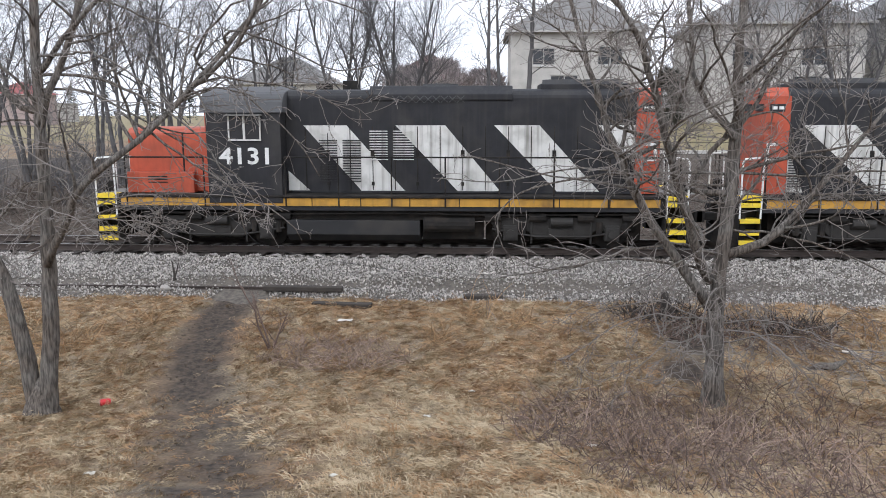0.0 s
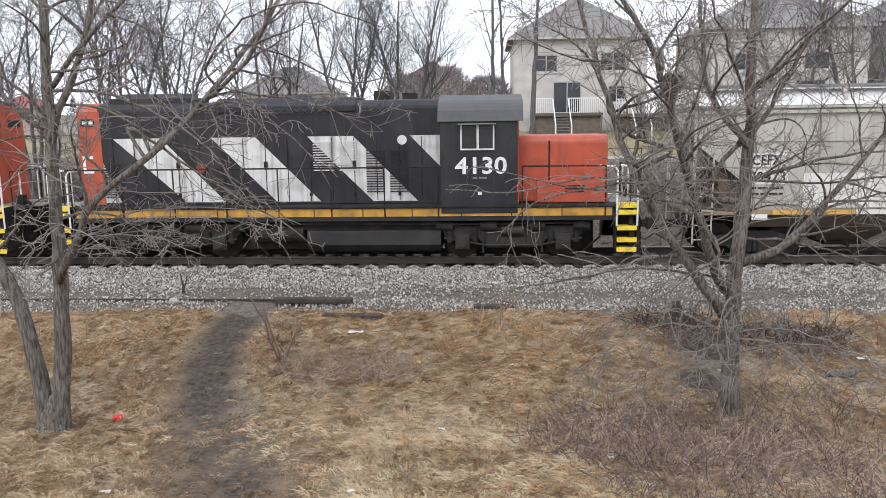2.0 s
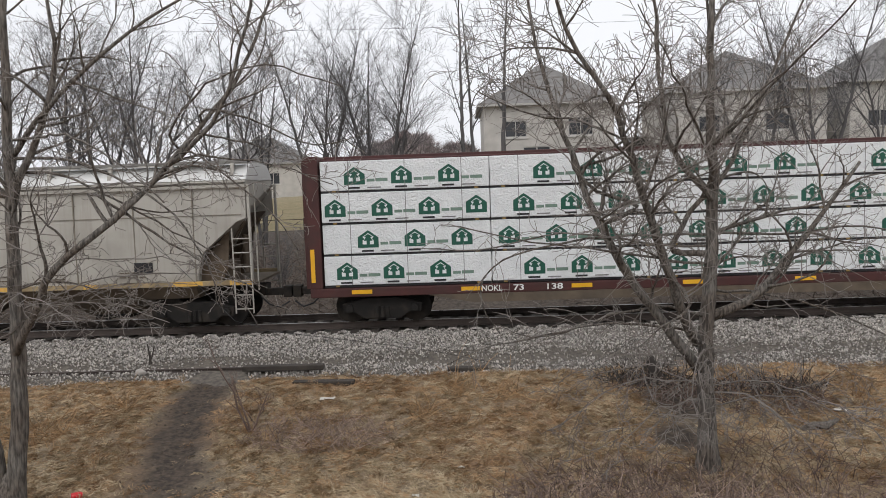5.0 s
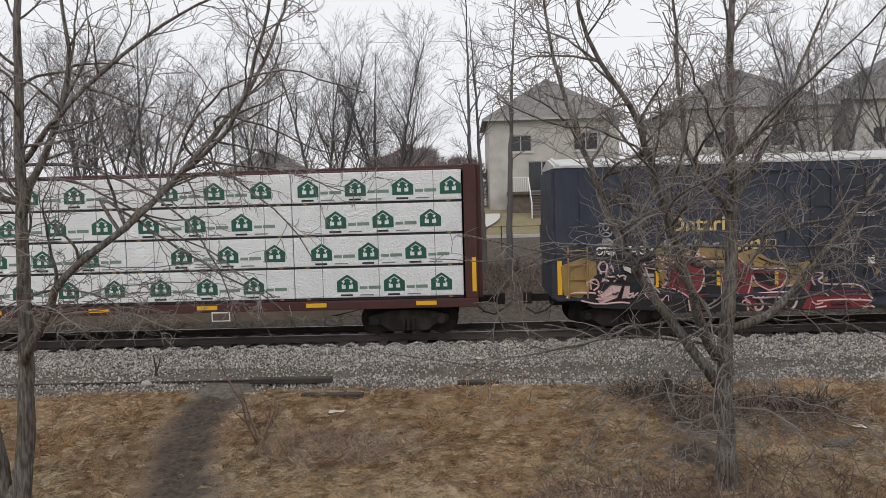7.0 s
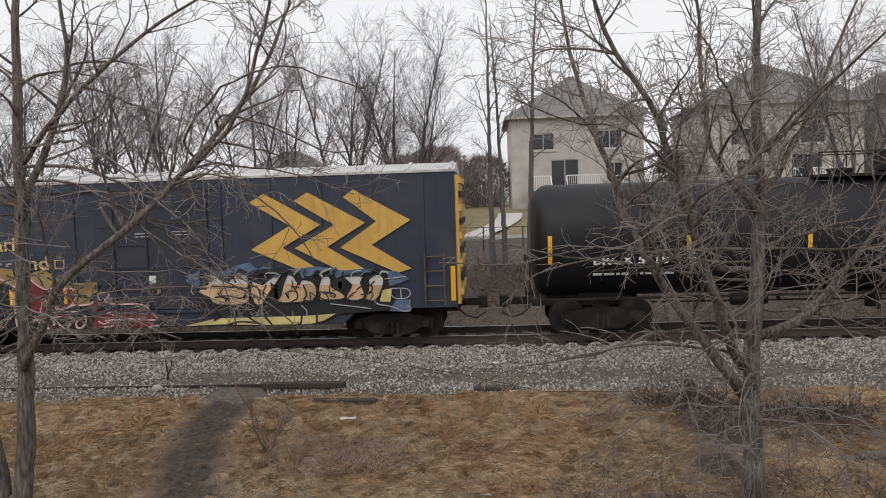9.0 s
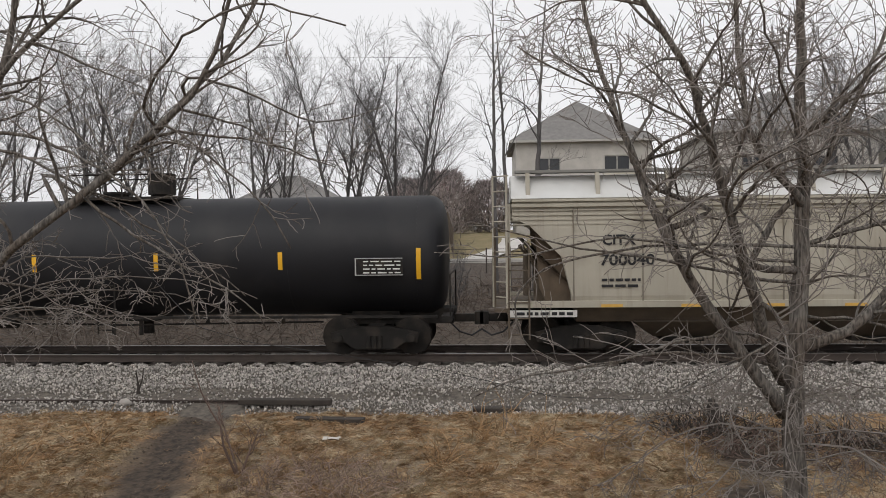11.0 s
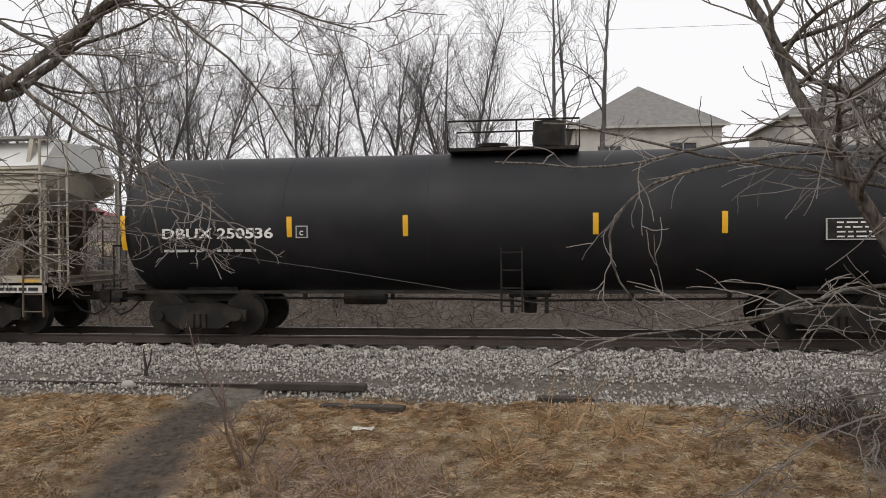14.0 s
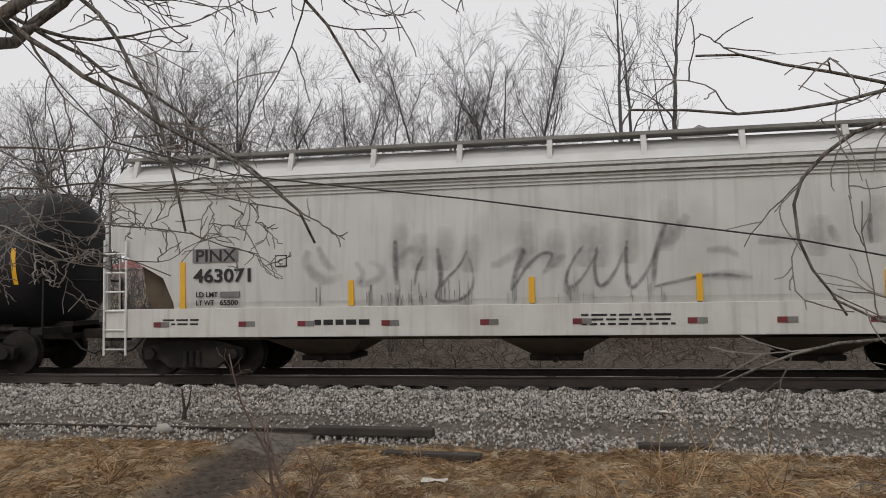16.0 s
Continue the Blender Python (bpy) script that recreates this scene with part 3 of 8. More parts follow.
TREE_R_LEFT = [(4.15, 0.55, 13.1), (3.53, 1.38, 12.8), (2.83, 2.35, 12.6), (2.35, 3.43, 13.0), (2.1, 4.49, 13.5), (1.88, 5.23, 13.7), (1.73, 5.89, 13.9), (1.58, 6.81, 14.0), (1.55, 7.6, 14.1), (1.3, 8.6, 14.1)]
TREE_R_MID = [(3.67, 2.48), (3.79, 2.61), (4.02, 3.17), (4.41, 3.39), (4.79, 3.92), (5.23, 4.9), (5.67, 5.86), (6.1, 6.8), (6.3, 7.8)]
TREE_R_KNEE = [(4.43, 3.27), (4.33, 3.43), (3.86, 3.88), (3.66, 4.28), (3.57, 5.07), (3.48, 6.11), (3.42, 7.0), (3.15, 8.0)]
TREE_R_LOW = [(3.43, 3.29), (2.45, 3.46), (2.07, 4.1), (1.89, 5.14)]
TREE_R_RIGHT = [(4.31, 1.4), (5.05, 1.61), (5.43, 2.09), (5.96, 2.71), (6.78, 3.84)]
TREE_R_SIDE = [(4.46, 2.77), (5.27, 3.04), (6.21, 3.23), (6.8, 3.22)]
TREE_L_RIGHT = [(-6.82, -1.35), (-6.65, 0.12), (-6.57, 1.25), (-6.54, 3.75), (-6.5, 5.43), (-6.4, 7.2), (-6.3, 8.4), (-6.5, 9.6)]
TREE_L_LEFT = [(-6.98, -1.35), (-7.06, 0.12), (-7.2, 1.06), (-7.5, 1.8), (-8.25, 3.32), (-9.0, 5.0), (-9.5, 6.6), (-9.7, 8.0)]
TREE_L_LIMB = [(-6.55, 1.35, 12.05), (-5.9, 2.3, 11.8), (-5.7, 2.67, 11.6), (-5.0, 3.06, 11.4), (-4.26, 3.65, 11.6), (-3.72, 4.62, 12.4), (-3.22, 5.31, 12.8), (-2.9, 5.92, 13.0), (-2.73, 6.45, 13.1), (-2.53, 6.95, 13.1), (-2.6, 7.0, 13.2), (-2.4, 8.0, 13.2)]
TREE_L_LIMB2 = [(-4.85, 3.40), (-4.0, 4.1), (-3.19, 4.66), (-2.69, 5.71), (-2.43, 6.59), (-2.2, 7.8)]
TREE_L_LIMB3 = [(-6.54, 4.30), (-5.95, 4.85), (-5.1, 5.57), (-4.09, 6.26), (-3.0, 6.7)]
LEFT_SPRAYS = [
    ([(-5.4, 4.3, 11.9), (-4.48, 3.9, 11.6), (-3.97, 3.65, 11.5), (-3.55, 3.2, 11.5), (-3.23, 2.51, 11.5), (-3.12, 1.97, 11.5)], 0.028),
    ([(-5.3, 3.9, 11.9), (-4.48, 3.45, 11.6), (-3.84, 3.02, 11.5), (-3.04, 2.5, 11.5), (-2.48, 2.23, 11.5), (-2.27, 1.88, 11.5)], 0.030),
    ([(-3.6, 4.4, 11.7), (-2.7, 3.75, 11.5), (-2.12, 3.2, 11.5), (-2.0, 2.86, 11.5)], 0.018),
    ([(-5.6, 4.1, 12.0), (-4.2, 3.32, 12.0), (-3.44, 2.82, 12.0), (-2.69, 2.27, 12.0)], 0.024),
    ([(-3.5, 5.0, 12.0), (-2.96, 4.9, 12.0), (-1.8, 4.29, 12.0), (-0.96, 4.51, 12.0)], 0.022),
]
LEFT_SPRAYS_FAR = [
    ([(-4.0, 4.6, 12.0), (-3.0, 5.2, 11.0), (-2.0, 5.3, 10.2), (-1.0, 4.9, 9.7)], 0.022),
    ([(-6.0, 4.6, 12.0), (-5.0, 4.6, 11.0), (-4.0, 4.2, 10.2), (-3.2, 3.6, 9.8)], 0.024),
]
RIGHT_SPRAYS = [
    ([(4.0, 2.3, 13.0), (2.6, 2.6, 12.6), (1.17, 2.82, 12.3), (0.56, 3.01, 12.3), (0.04, 3.08, 12.3)], 0.026),
    ([(3.6, 2.8, 13.0), (2.3, 2.8, 12.5), (1.16, 2.64, 12.3), (0.77, 2.45, 12.3), (0.52, 2.1, 12.3), (0.67, 1.67, 12.3), (0.89, 1.39, 12.3)], 0.026),
    ([(4.2, 1.2, 13.0), (2.6, 1.5, 12.5), (1.1, 1.25, 12.3), (0.55, 1.18, 12.3), (0.07, 0.93, 12.3)], 0.028),
    ([(3.7, 2.6, 13.0), (1.92, 2.95, 12.3), (1.25, 2.81, 12.3), (0.57, 2.64, 12.3), (-0.38, 2.76, 12.3)], 0.024),
    ([(4.2, 1.4, 13.1), (3.61, 1.68, 12.8), (2.62, 1.61, 12.5), (1.42, 1.18, 12.5), (0.87, 1.49, 12.5)], 0.028),
]
RIGHT_SPRAYS_FAR = [
    ([(3.2, 4.2, 13.0), (2.2, 4.6, 12.2), (1.4, 4.6, 11.4), (0.6, 4.9, 10.8)], 0.026),
    ([(4.4, 3.6, 13.0), (3.8, 4.6, 12.0), (3.2, 5.2, 11.0), (2.6, 5.8, 10.2)], 0.030),
    ([(4.5, 4.2, 13.1), (5.2, 5.2, 12.2), (5.6, 5.8, 11.2), (5.6, 6.2, 10.2)], 0.030),
    ([(5.7, 2.7, 13.2), (6.6, 2.9, 12.8), (7.4, 2.6, 12.5), (8.0, 2.0, 12.4)], 0.026),
    ([(5.2, 1.8, 13.2), (6.2, 1.5, 12.9), (7.0, 1.1, 12.7), (7.6, 0.6, 12.7)], 0.026),
]
TREE_L_BACK = [(-6.71, 3.77), (-7.02, 4.08), (-7.37, 4.46), (-7.81, 4.9), (-8.25, 5.28), (-9.05, 6.18)]
TREE_L_FORK = [(-6.52, 3.5), (-6.37, 3.96), (-5.81, 4.79), (-5.65, 5.47), (-5.52, 5.95), (-5.64, 6.67), (-5.8, 7.9)]
TREE_L_DROOP = [(-4.75, 3.50), (-3.73, 4.31), (-2.96, 4.19), (-2.03, 4.03), (-1.44, 3.76)]


class Tree:
    """Limbs as tapered tubes; twigs in a mesh of their own."""

    def __init__(self, seed, twig_r=0.010, thin=0.5, jitter=0.22, flare=1.0):
        self.jitter, self.flare = jitter, flare
        self.thin = thin
        self.wood, self.twigs, self.rng, self.twig_r = Shape(), Shape(), random.Random(seed), twig_r

    def limb(self, pts, r0, r1, kids=8, level=1, length=1.6, up=0.25, start=0.3, depth=3, n=8, wobble=0.03):
        rng = self.rng
        pts = [Vector(p) for p in pts]
        fine = []
        for a, b in zip(pts, pts[1:]):
            m = max(2, int((b - a).length / 0.35)) if level == 0 else max(2, int((b - a).length / 0.25))
            fine += [a.lerp(b, i / m) for i in range(m)]
        fine.append(pts[-1])
        for i in range(2):
            fine = [fine[0]] + [(fine[k - 1] + fine[k] * 2 + fine[k + 1]) / 4 for k in range(1, len(fine) - 1)] + [fine[-1]]
        fine = [p + Vector((rng.gauss(0, wobble), rng.gauss(0, wobble), rng.gauss(0, wobble * 0.5))) if 0 < i else p for i, p in enumerate(fine)]
        k = len(fine)
        radii = [r0 + (r1 - r0) * (i / (k - 1)) ** 0.9 for i in range(k)]
        (self.wood if r0 > 0.016 else self.twigs).tube(fine, radii, n if r0 > 0.05 else (5 if r0 > 0.016 else 3), cap=r0 > 0.016)
        if depth <= 0:
            return
        for j in range(kids):
            u = start + (1 - start) * (j + rng.random()) / kids
            i = min(k - 2, int(u * (k - 1)))
            d = (fine[i + 1] - fine[i]).normalized()
            side = Vector((rng.gauss(0, 1), rng.gauss(0, 1), rng.gauss(0, 0.6)))
            side = (side - d * side.dot(d)).normalized()
            way = (d * rng.uniform(0.5, 1.0) + side * rng.uniform(0.6, 1.1) * self.flare + Vector((0, 0, up))).normalized()
            ln = length * rng.uniform(0.5, 1.15) * (1.1 - 0.45 * u)
            rk = max(self.twig_r * 0.55, min(radii[i] * 0.6, self.twig_r + ln * 0.010))
            p, path = fine[i], [fine[i]]
            segs = max(4, int(ln / 0.22))
            bend = Vector((rng.gauss(0, 0.4 * self.jitter), rng.gauss(0, 0.4 * self.jitter), rng.gauss(0, 0.4 * self.jitter)))
            for q in range(segs):
                way = (way + bend + Vector((rng.gauss(0, self.jitter), rng.gauss(0, self.jitter), rng.gauss(0.02 if up > 0 else -0.05, self.jitter)))).normalized()
                p = p + way * (ln / segs)
                path.append(p)
            self.limb(path, rk, max(0.003, self.twig_r * 0.4), max(2, int(kids * self.thin)), level + 1, ln * 0.66, up * 0.8, 0.25, depth - 1, n, wobble * 0.4)

    def done(self, name, label, at, twig_mat, bark_mat, group=""):
        th = thing(name, label, "tree", group, at=at)
        part("trunk", self.wood.mesh("trunk"), bark_mat, th, smooth=True)
        tagged(part("crown", self.twigs.mesh("crown"), twig_mat, th, "tangle of fine bare twigs"), kind="stuff")
        return th


def near_trees():
    y = 13.1
    b = Vector((4.25, 13.1, -1.35))

    def loc(pts, lean=0.0, o=b, yy=y):
        return [(p[0] - o.x, (p[2] if len(p) > 2 else yy) - o.y + lean * i / len(pts), p[1] - o.z) for i, p in enumerate(pts)]

    def joined(pts, stems):
        """Start a side limb on the closest point of the stems that bear it."""
        p = Vector(pts[0])
        near = None
        for st in stems:
            for a, b in zip(st, st[1:]):
                a, b = Vector(a), Vector(b)
                u = max(0.0, min(1.0, (p - a).dot(b - a) / (b - a).length_squared))
                q = a.lerp(b, u)
                if near is None or (q - p).length < (near - p).length:
                    near = q
        return ([tuple(near)] + pts) if (near - p).length > 0.15 else [tuple(near)] + pts[1:]

    t = Tree(11, 0.0105, 0.5, 0.21)
    stems = [loc(TREE_R_MAIN, 0.3), loc(TREE_R_STEM), loc(TREE_R_LEFT)]
    t.wood.tube([(0.06, 0, -0.05), (0.06, 0, 0.12), (0.06, 0, 0.26), (0.05, 0, 0.5), (0.04, 0, 0.9)], [0.36, 0.29, 0.22, 0.178, 0.155], 14)
    t.limb(loc(TREE_R_MAIN, 0.3), 0.165, 0.012, 21, 0, 2.4, 0.22, 0.3, 3, 14, 0.012)
    t.limb(loc(TREE_R_STEM), 0.088, 0.010, 20, 0, 2.3, 0.2, 0.2, 3, 12, 0.012)
    t.limb(loc(TREE_R_LEFT), 0.092, 0.010, 20, 0, 2.3, 0.15, 0.2, 3, 12, 0.015)
    t.limb(joined(loc(TREE_R_MID, 0.3), stems), 0.055, 0.008, 12, 1, 1.9, 0.2, 0.2, 3, 9, 0.015)
    t.limb(joined(loc(TREE_R_KNEE, -0.3), stems), 0.06, 0.008, 12, 1, 1.9, 0.2, 0.2, 3, 9, 0.015)
    t.limb(joined(loc(TREE_R_LOW, -0.4), stems), 0.045, 0.012, 9, 1, 1.5, 0.08, 0.15, 3, 8, 0.02)
    t.limb(joined(loc(TREE_R_RIGHT, 0.1), stems), 0.085, 0.025, 12, 0, 2.2, 0.12, 0.2, 3, 10, 0.015)
    t.limb(joined(loc(TREE_R_SIDE, 0.2), stems), 0.04, 0.012, 9, 1, 1.5, 0.1, 0.2, 3, 8, 0.02)
    for pts, r in RIGHT_SPRAYS + RIGHT_SPRAYS_FAR:
        t.limb(joined(loc(pts, 0), stems), r, 0.008, 7, 1, 1.2, 0.0, 0.15, 2, 7, 0.018)
    for dx, dy, z0, ln in ((-1, -0.3, 0.9, 2.4), (-1, 0.4, 1.2, 2.2), (1, -0.5, 0.8, 2.2), (1, 0.2, 1.3, 2.6), (0.7, 0.7, 1.0, 2.3), (-0.4, -1, 1.4, 1.6), (-0.9, -0.8, 0.6, 2.0), (1, -0.1, 0.5, 2.8), (-0.8, 0.9, 0.8, 2.3), (0.6, -0.8, 0.7, 1.8)):
        t.limb([(0.05 * dx, 0, z0 + 0.8), (dx * ln * 0.4, dy * ln * 0.4, z0 + 1.0), (dx * ln * 0.8, dy * ln * 0.8, z0 + 0.7), (dx * ln * 1.1, dy * ln, z0 + 0.2)], 0.0155, 0.006, 8, 1, 1.3, -0.12, 0.2, 3, 6, 0.05)
    for dx, dy, z0 in ((-0.5, -0.3, 2.3), (-0.2, -0.5, 2.0), (0.4, -0.5, 2.2), (-0.8, -0.1, 2.6), (0.75, -0.3, 2.1)):
        t.limb([(0.03, 0, z0), (dx * 0.6, dy * 0.6, z0 + 0.25), (dx, dy, z0 - 0.3), (dx * 1.15, dy * 1.1, z0 - 1.2)], 0.0125, 0.005, 8, 1, 0.6, -0.35, 0.3, 2, 5, 0.04)
    t.done("bare_tree", "bare grey-brown tree with a forked trunk and tangled twigs", b, M["twig"], M["bark"], "bare trees in the grass")

    y2 = 12.1
    c = Vector((-6.9, 12.1, -1.35))
    t = Tree(23, 0.0105, 0.5, 0.21)
    stems = [loc(TREE_L_RIGHT, 0.3, c, y2), loc(TREE_L_LEFT, -0.4, c, y2), loc(TREE_L_LIMB, 0.0, c, y2)]
    t.limb(loc(TREE_L_RIGHT, 0.3, c, y2), 0.155, 0.02, 18, 0, 2.4, 0.2, 0.35, 3, 12, 0.012)
    t.limb(loc(TREE_L_LEFT, -0.4, c, y2), 0.15, 0.015, 13, 0, 2.3, 0.1, 0.3, 3, 12, 0.012)
    t.limb(loc(TREE_L_LIMB, 0.0, c, y2), 0.068, 0.010, 14, 0, 2.3, 0.12, 0.2, 3, 10, 0.015)
    t.limb(joined(loc(TREE_L_LIMB2, -0.9, c, y2), stems), 0.05, 0.014, 10, 1, 1.8, 0.08, 0.15, 3, 8, 0.015)
    t.limb(joined(loc(TREE_L_LIMB3, -0.5, c, y2), stems), 0.05, 0.014, 10, 1, 1.9, 0.12, 0.2, 3, 8, 0.015)
    t.limb(joined(loc(TREE_L_DROOP, -0.7, c, y2), stems), 0.032, 0.007, 10, 1, 1.5, -0.1, 0.15, 3, 8, 0.02)
    t.limb(joined(loc(TREE_L_BACK, 0.2, c, y2), stems), 0.06, 0.01, 10, 1, 1.8, 0.1, 0.3, 3, 8, 0.015)
    t.limb(joined(loc(TREE_L_FORK, -0.2, c, y2), stems), 0.07, 0.012, 11, 0, 2.0, 0.15, 0.25, 3, 10, 0.015)
    t.wood.tube([(0.0, 0, -0.05), (0.0, 0, 0.12), (0.0, 0, 0.28), (0.02, 0, 0.5), (0.04, 0, 0.8)], [0.40, 0.33, 0.27, 0.20, 0.06], 14)
    for pts, r in LEFT_SPRAYS + LEFT_SPRAYS_FAR:
        t.limb(joined(loc(pts, 0, c, y2), stems), r, 0.008, 7, 1, 0.95, -0.06, 0.15, 2, 7, 0.018)
    for dx, dy, z0, ln in ((1, -0.2, 2.0, 2.6), (1, 0.4, 1.9, 2.4), (0.8, -0.7, 2.2, 2.4), (-1, 0.1, 1.6, 2.2), (1, 0.1, 2.6, 3.2), (1.1, 0.2, 2.3, 3.4), (1.0, 0.6, 2.1, 2.9), (-0.9, -0.5, 1.4, 2.4)):
        t.limb([(0.0, 0, z0 + 0.9), (dx * ln * 0.4, dy * ln * 0.4, z0 + 1.5), (dx * ln * 0.8, dy * ln * 0.8, z0 + 1.5), (dx * ln * 1.1, dy * ln, z0 + 1.2)], 0.0155, 0.006, 8, 1, 1.1, -0.03, 0.2, 3, 6, 0.05)
    t.done("bare_tree", "bare grey-brown tree with twin stems and a long overhanging limb", c, M["twig"], M["bark"], "bare trees in the grass")


def far_trees():
    def grow(seed, h, stems, spread, kids=13):
        t = Tree(seed, 0.0105, 0.68, 0.075, 1.05)
        r = t.rng
        for s in range(stems):
            a = 2 * math.pi * (s + r.random() * 0.6) / stems
            d = spread * r.uniform(0.5, 1.0)
            top = Vector((math.cos(a) * d * h * 0.25, math.sin(a) * d * h * 0.25, h * r.uniform(0.8, 1.05)))
            foot = Vector((0.15 * math.cos(a), 0.15 * math.sin(a), -0.3)) if stems > 1 else Vector((0, 0, -0.3))
            t.limb([foot, Vector((top.x * 0.3, top.y * 0.3, h * 0.38)), Vector((top.x * 0.65, top.y * 0.65, h * 0.7)), top], 0.14 if stems > 1 else 0.17, 0.02, kids, 0, h * (0.38 if stems > 1 else 0.24), 0.42, 0.36 if stems > 1 else 0.42, 3, 6, 0.015)
        return t

    shrubs = [Tree(31 + k, 0.012) for k in range(2)]
    for k, t in enumerate(shrubs):
        for s in range(9):
            a = 0.7 * s + k
            h = t.rng.uniform(2.2, 4.0)
            t.limb([(0.1 * math.cos(a), 0.1 * math.sin(a), -0.2), (0.5 * math.cos(a), 0.5 * math.sin(a), h * 0.45), (1.0 * math.cos(a), 1.0 * math.sin(a), h)], 0.03, 0.008, 12, 1, 1.4, 0.3, 0.2, 2, 5, 0.04)
    shrub = [t.done("bare_shrub", "tangled bare shrub on the bank", (0, 0, -500), M["far_twig"], M["far_bark"], "bare shrubs behind the railway") for t in shrubs]
    rs = random.Random(4)
    for x, y in ((-30, 31), (-26, 30), (-23, 32), (-20, 30.5), (-17.5, 32), (-15, 30), (-12.5, 31.5), (-9.5, 33), (-7, 31), (-5.2, 34), (-1.2, 33), (4.2, 33.5), (7.5, 32), (11, 33), (14, 31), (17.5, 32), (21, 31), (25, 33)):
        q = copy_thing(shrub[rs.randrange(2)], pose(x, y, ground_z(x, y, False), 0, 0, rs.uniform(0, 360)))
        v = rs.uniform(0.6, 1.1) * (0.6 if -8 < x < 12 else 1.0)
        q.scale = (v, v, v)

    protos = [grow(1, 11.5, 3, 1.2, 14), grow(2, 12.5, 2, 0.9, 15), grow(3, 10.5, 4, 1.5, 13), grow(4, 14.0, 1, 0.3, 9)]
    labels = ["bare multi-stemmed tree with fine upright branches", "tall bare twin-stemmed tree", "spreading bare tree with many stems", "tall slender bare tree with few side branches"]
    first = [t.done("far_tree", la, (0, 0, -500), M["far_twig"], M["far_bark"], "bare trees behind the railway") for t, la in zip(protos, labels)]
    spots = [(-16.8, 36, 0, 0.95, 20), (-15.2, 37, 2, 0.95, 70), (-19.0, 38, 1, 0.9, 200), (-11.2, 38, 1, 0.82, 130), (-10.0, 40, 0, 0.8, 300), (-6.6, 38, 0, 0.92, 40),
             (-4.1, 37, 3, 0.8, 10), (-3.5, 37.2, 1, 0.88, 90), (-3.0, 36.6, 0, 0.75, 160), (0.42, 35, 3, 0.98, 220), (1.02, 35.1, 3, 0.9, 100), (2.05, 35.0, 3, 1.0, 310),
             (-22, 37, 2, 0.9, 330), (-26, 40, 0, 0.9, 15), (-31, 42, 1, 0.9, 60), (-36, 46, 2, 0.9, 100), (13.5, 35, 2, 0.9, 260), (16.5, 36, 0, 0.95, 180), (21, 38, 1, 0.9, 80),
             (-13.5, 47, 3, 0.9, 120), (-20, 50, 0, 0.9, 240), (-7.5, 50, 2, 0.75, 30), (-42, 48, 0, 0.9, 9), (26, 40, 2, 0.9, 170)]
    for x, y, k, s, a in spots:
        c = copy_thing(first[k], pose(x, y, ground_z(x, y, False), 0, 0, a))
        c.scale = (s, s, s)
    for f in first + shrub:
        for o in list(f.children):
            bpy.data.objects.remove(o)
        bpy.data.objects.remove(f)


# ---------------------------------------------------------------- houses and yards behind the railway
def house(name, label, x0, x1, y, depth, base, eave, peak, wall, roof, windows):
    th = thing(name, label, "house", "houses behind the railway", at=((x0 + x1) / 2, y, base))
    w, h = (x1 - x0) / 2, eave - base
    d = 0.3
    holes = sorted(windows)
    # front wall with real openings: pieces around each opening, in columns
    sh = Shape()
    cuts = sorted({-w, w, *[a for q in holes for a in (q[0], q[1])]})
    for a, b in zip(cuts, cuts[1:]):
        ops = sorted((q[2], q[3]) for q in holes if q[0] <= a + 1e-6 and q[1] >= b - 1e-6)
        z = -1.5
        for lo, hi in ops:
            sh.box(a, b, 0, d, z, lo)
            z = hi
        sh.box(a, b, 0, d, z, h)
    sh.box(-w, -w + d, d, depth, -1.5, h)
    sh.box(w - d, w, d, depth, -1.5, h)
    sh.box(-w + d, w - d, depth - d, depth, -1.5, h)
    part("wall", sh, wall, th)
    o, rise = 0.45, peak - eave
    k = min(w, depth / 2)
    ridge = max(0.0, w - k)
    vs = [(-w - o, -o, h), (w + o, -o, h), (w + o, depth + o, h), (-w - o, depth + o, h), (-ridge, k, h + rise), (ridge, depth - k, h + rise)]
    rf = Shape().add(vs, [(0, 1, 5, 4), (1, 2, 5), (2, 3, 4, 5), (3, 0, 4), (0, 3, 2, 1)])
    part("roof", rf, roof, th, bevel=0)
    part("eave_board", Shape().box(-w - o, w + o, -o - 0.02, -o + 0.1, h - 0.16, h - 0.004), M["window_trim"], th)
    for a, b, lo, hi in holes:
        win = part("window", Shape().box(a, b, 0.12, 0.14, lo, hi), M["glass_dark"], th, "dark glass window")
        fr = Shape()
        t = 0.07
        fr.box(a, a + t, 0.04, 0.118, lo, hi).box(b - t, b, 0.04, 0.118, lo, hi).box(a + t, b - t, 0.04, 0.118, lo, lo + t).box(a + t, b - t, 0.04, 0.118, hi - t, hi)
        fr.box((a + b) / 2 - t / 2, (a + b) / 2 + t / 2, 0.04, 0.118, lo + t, hi - t)
        part("frame", fr, M["window_trim"], win)
        part("sill", Shape().box(a - 0.1, b + 0.1, -0.08, -0.003, lo - 0.12, lo), M["concrete"], win)
    return th


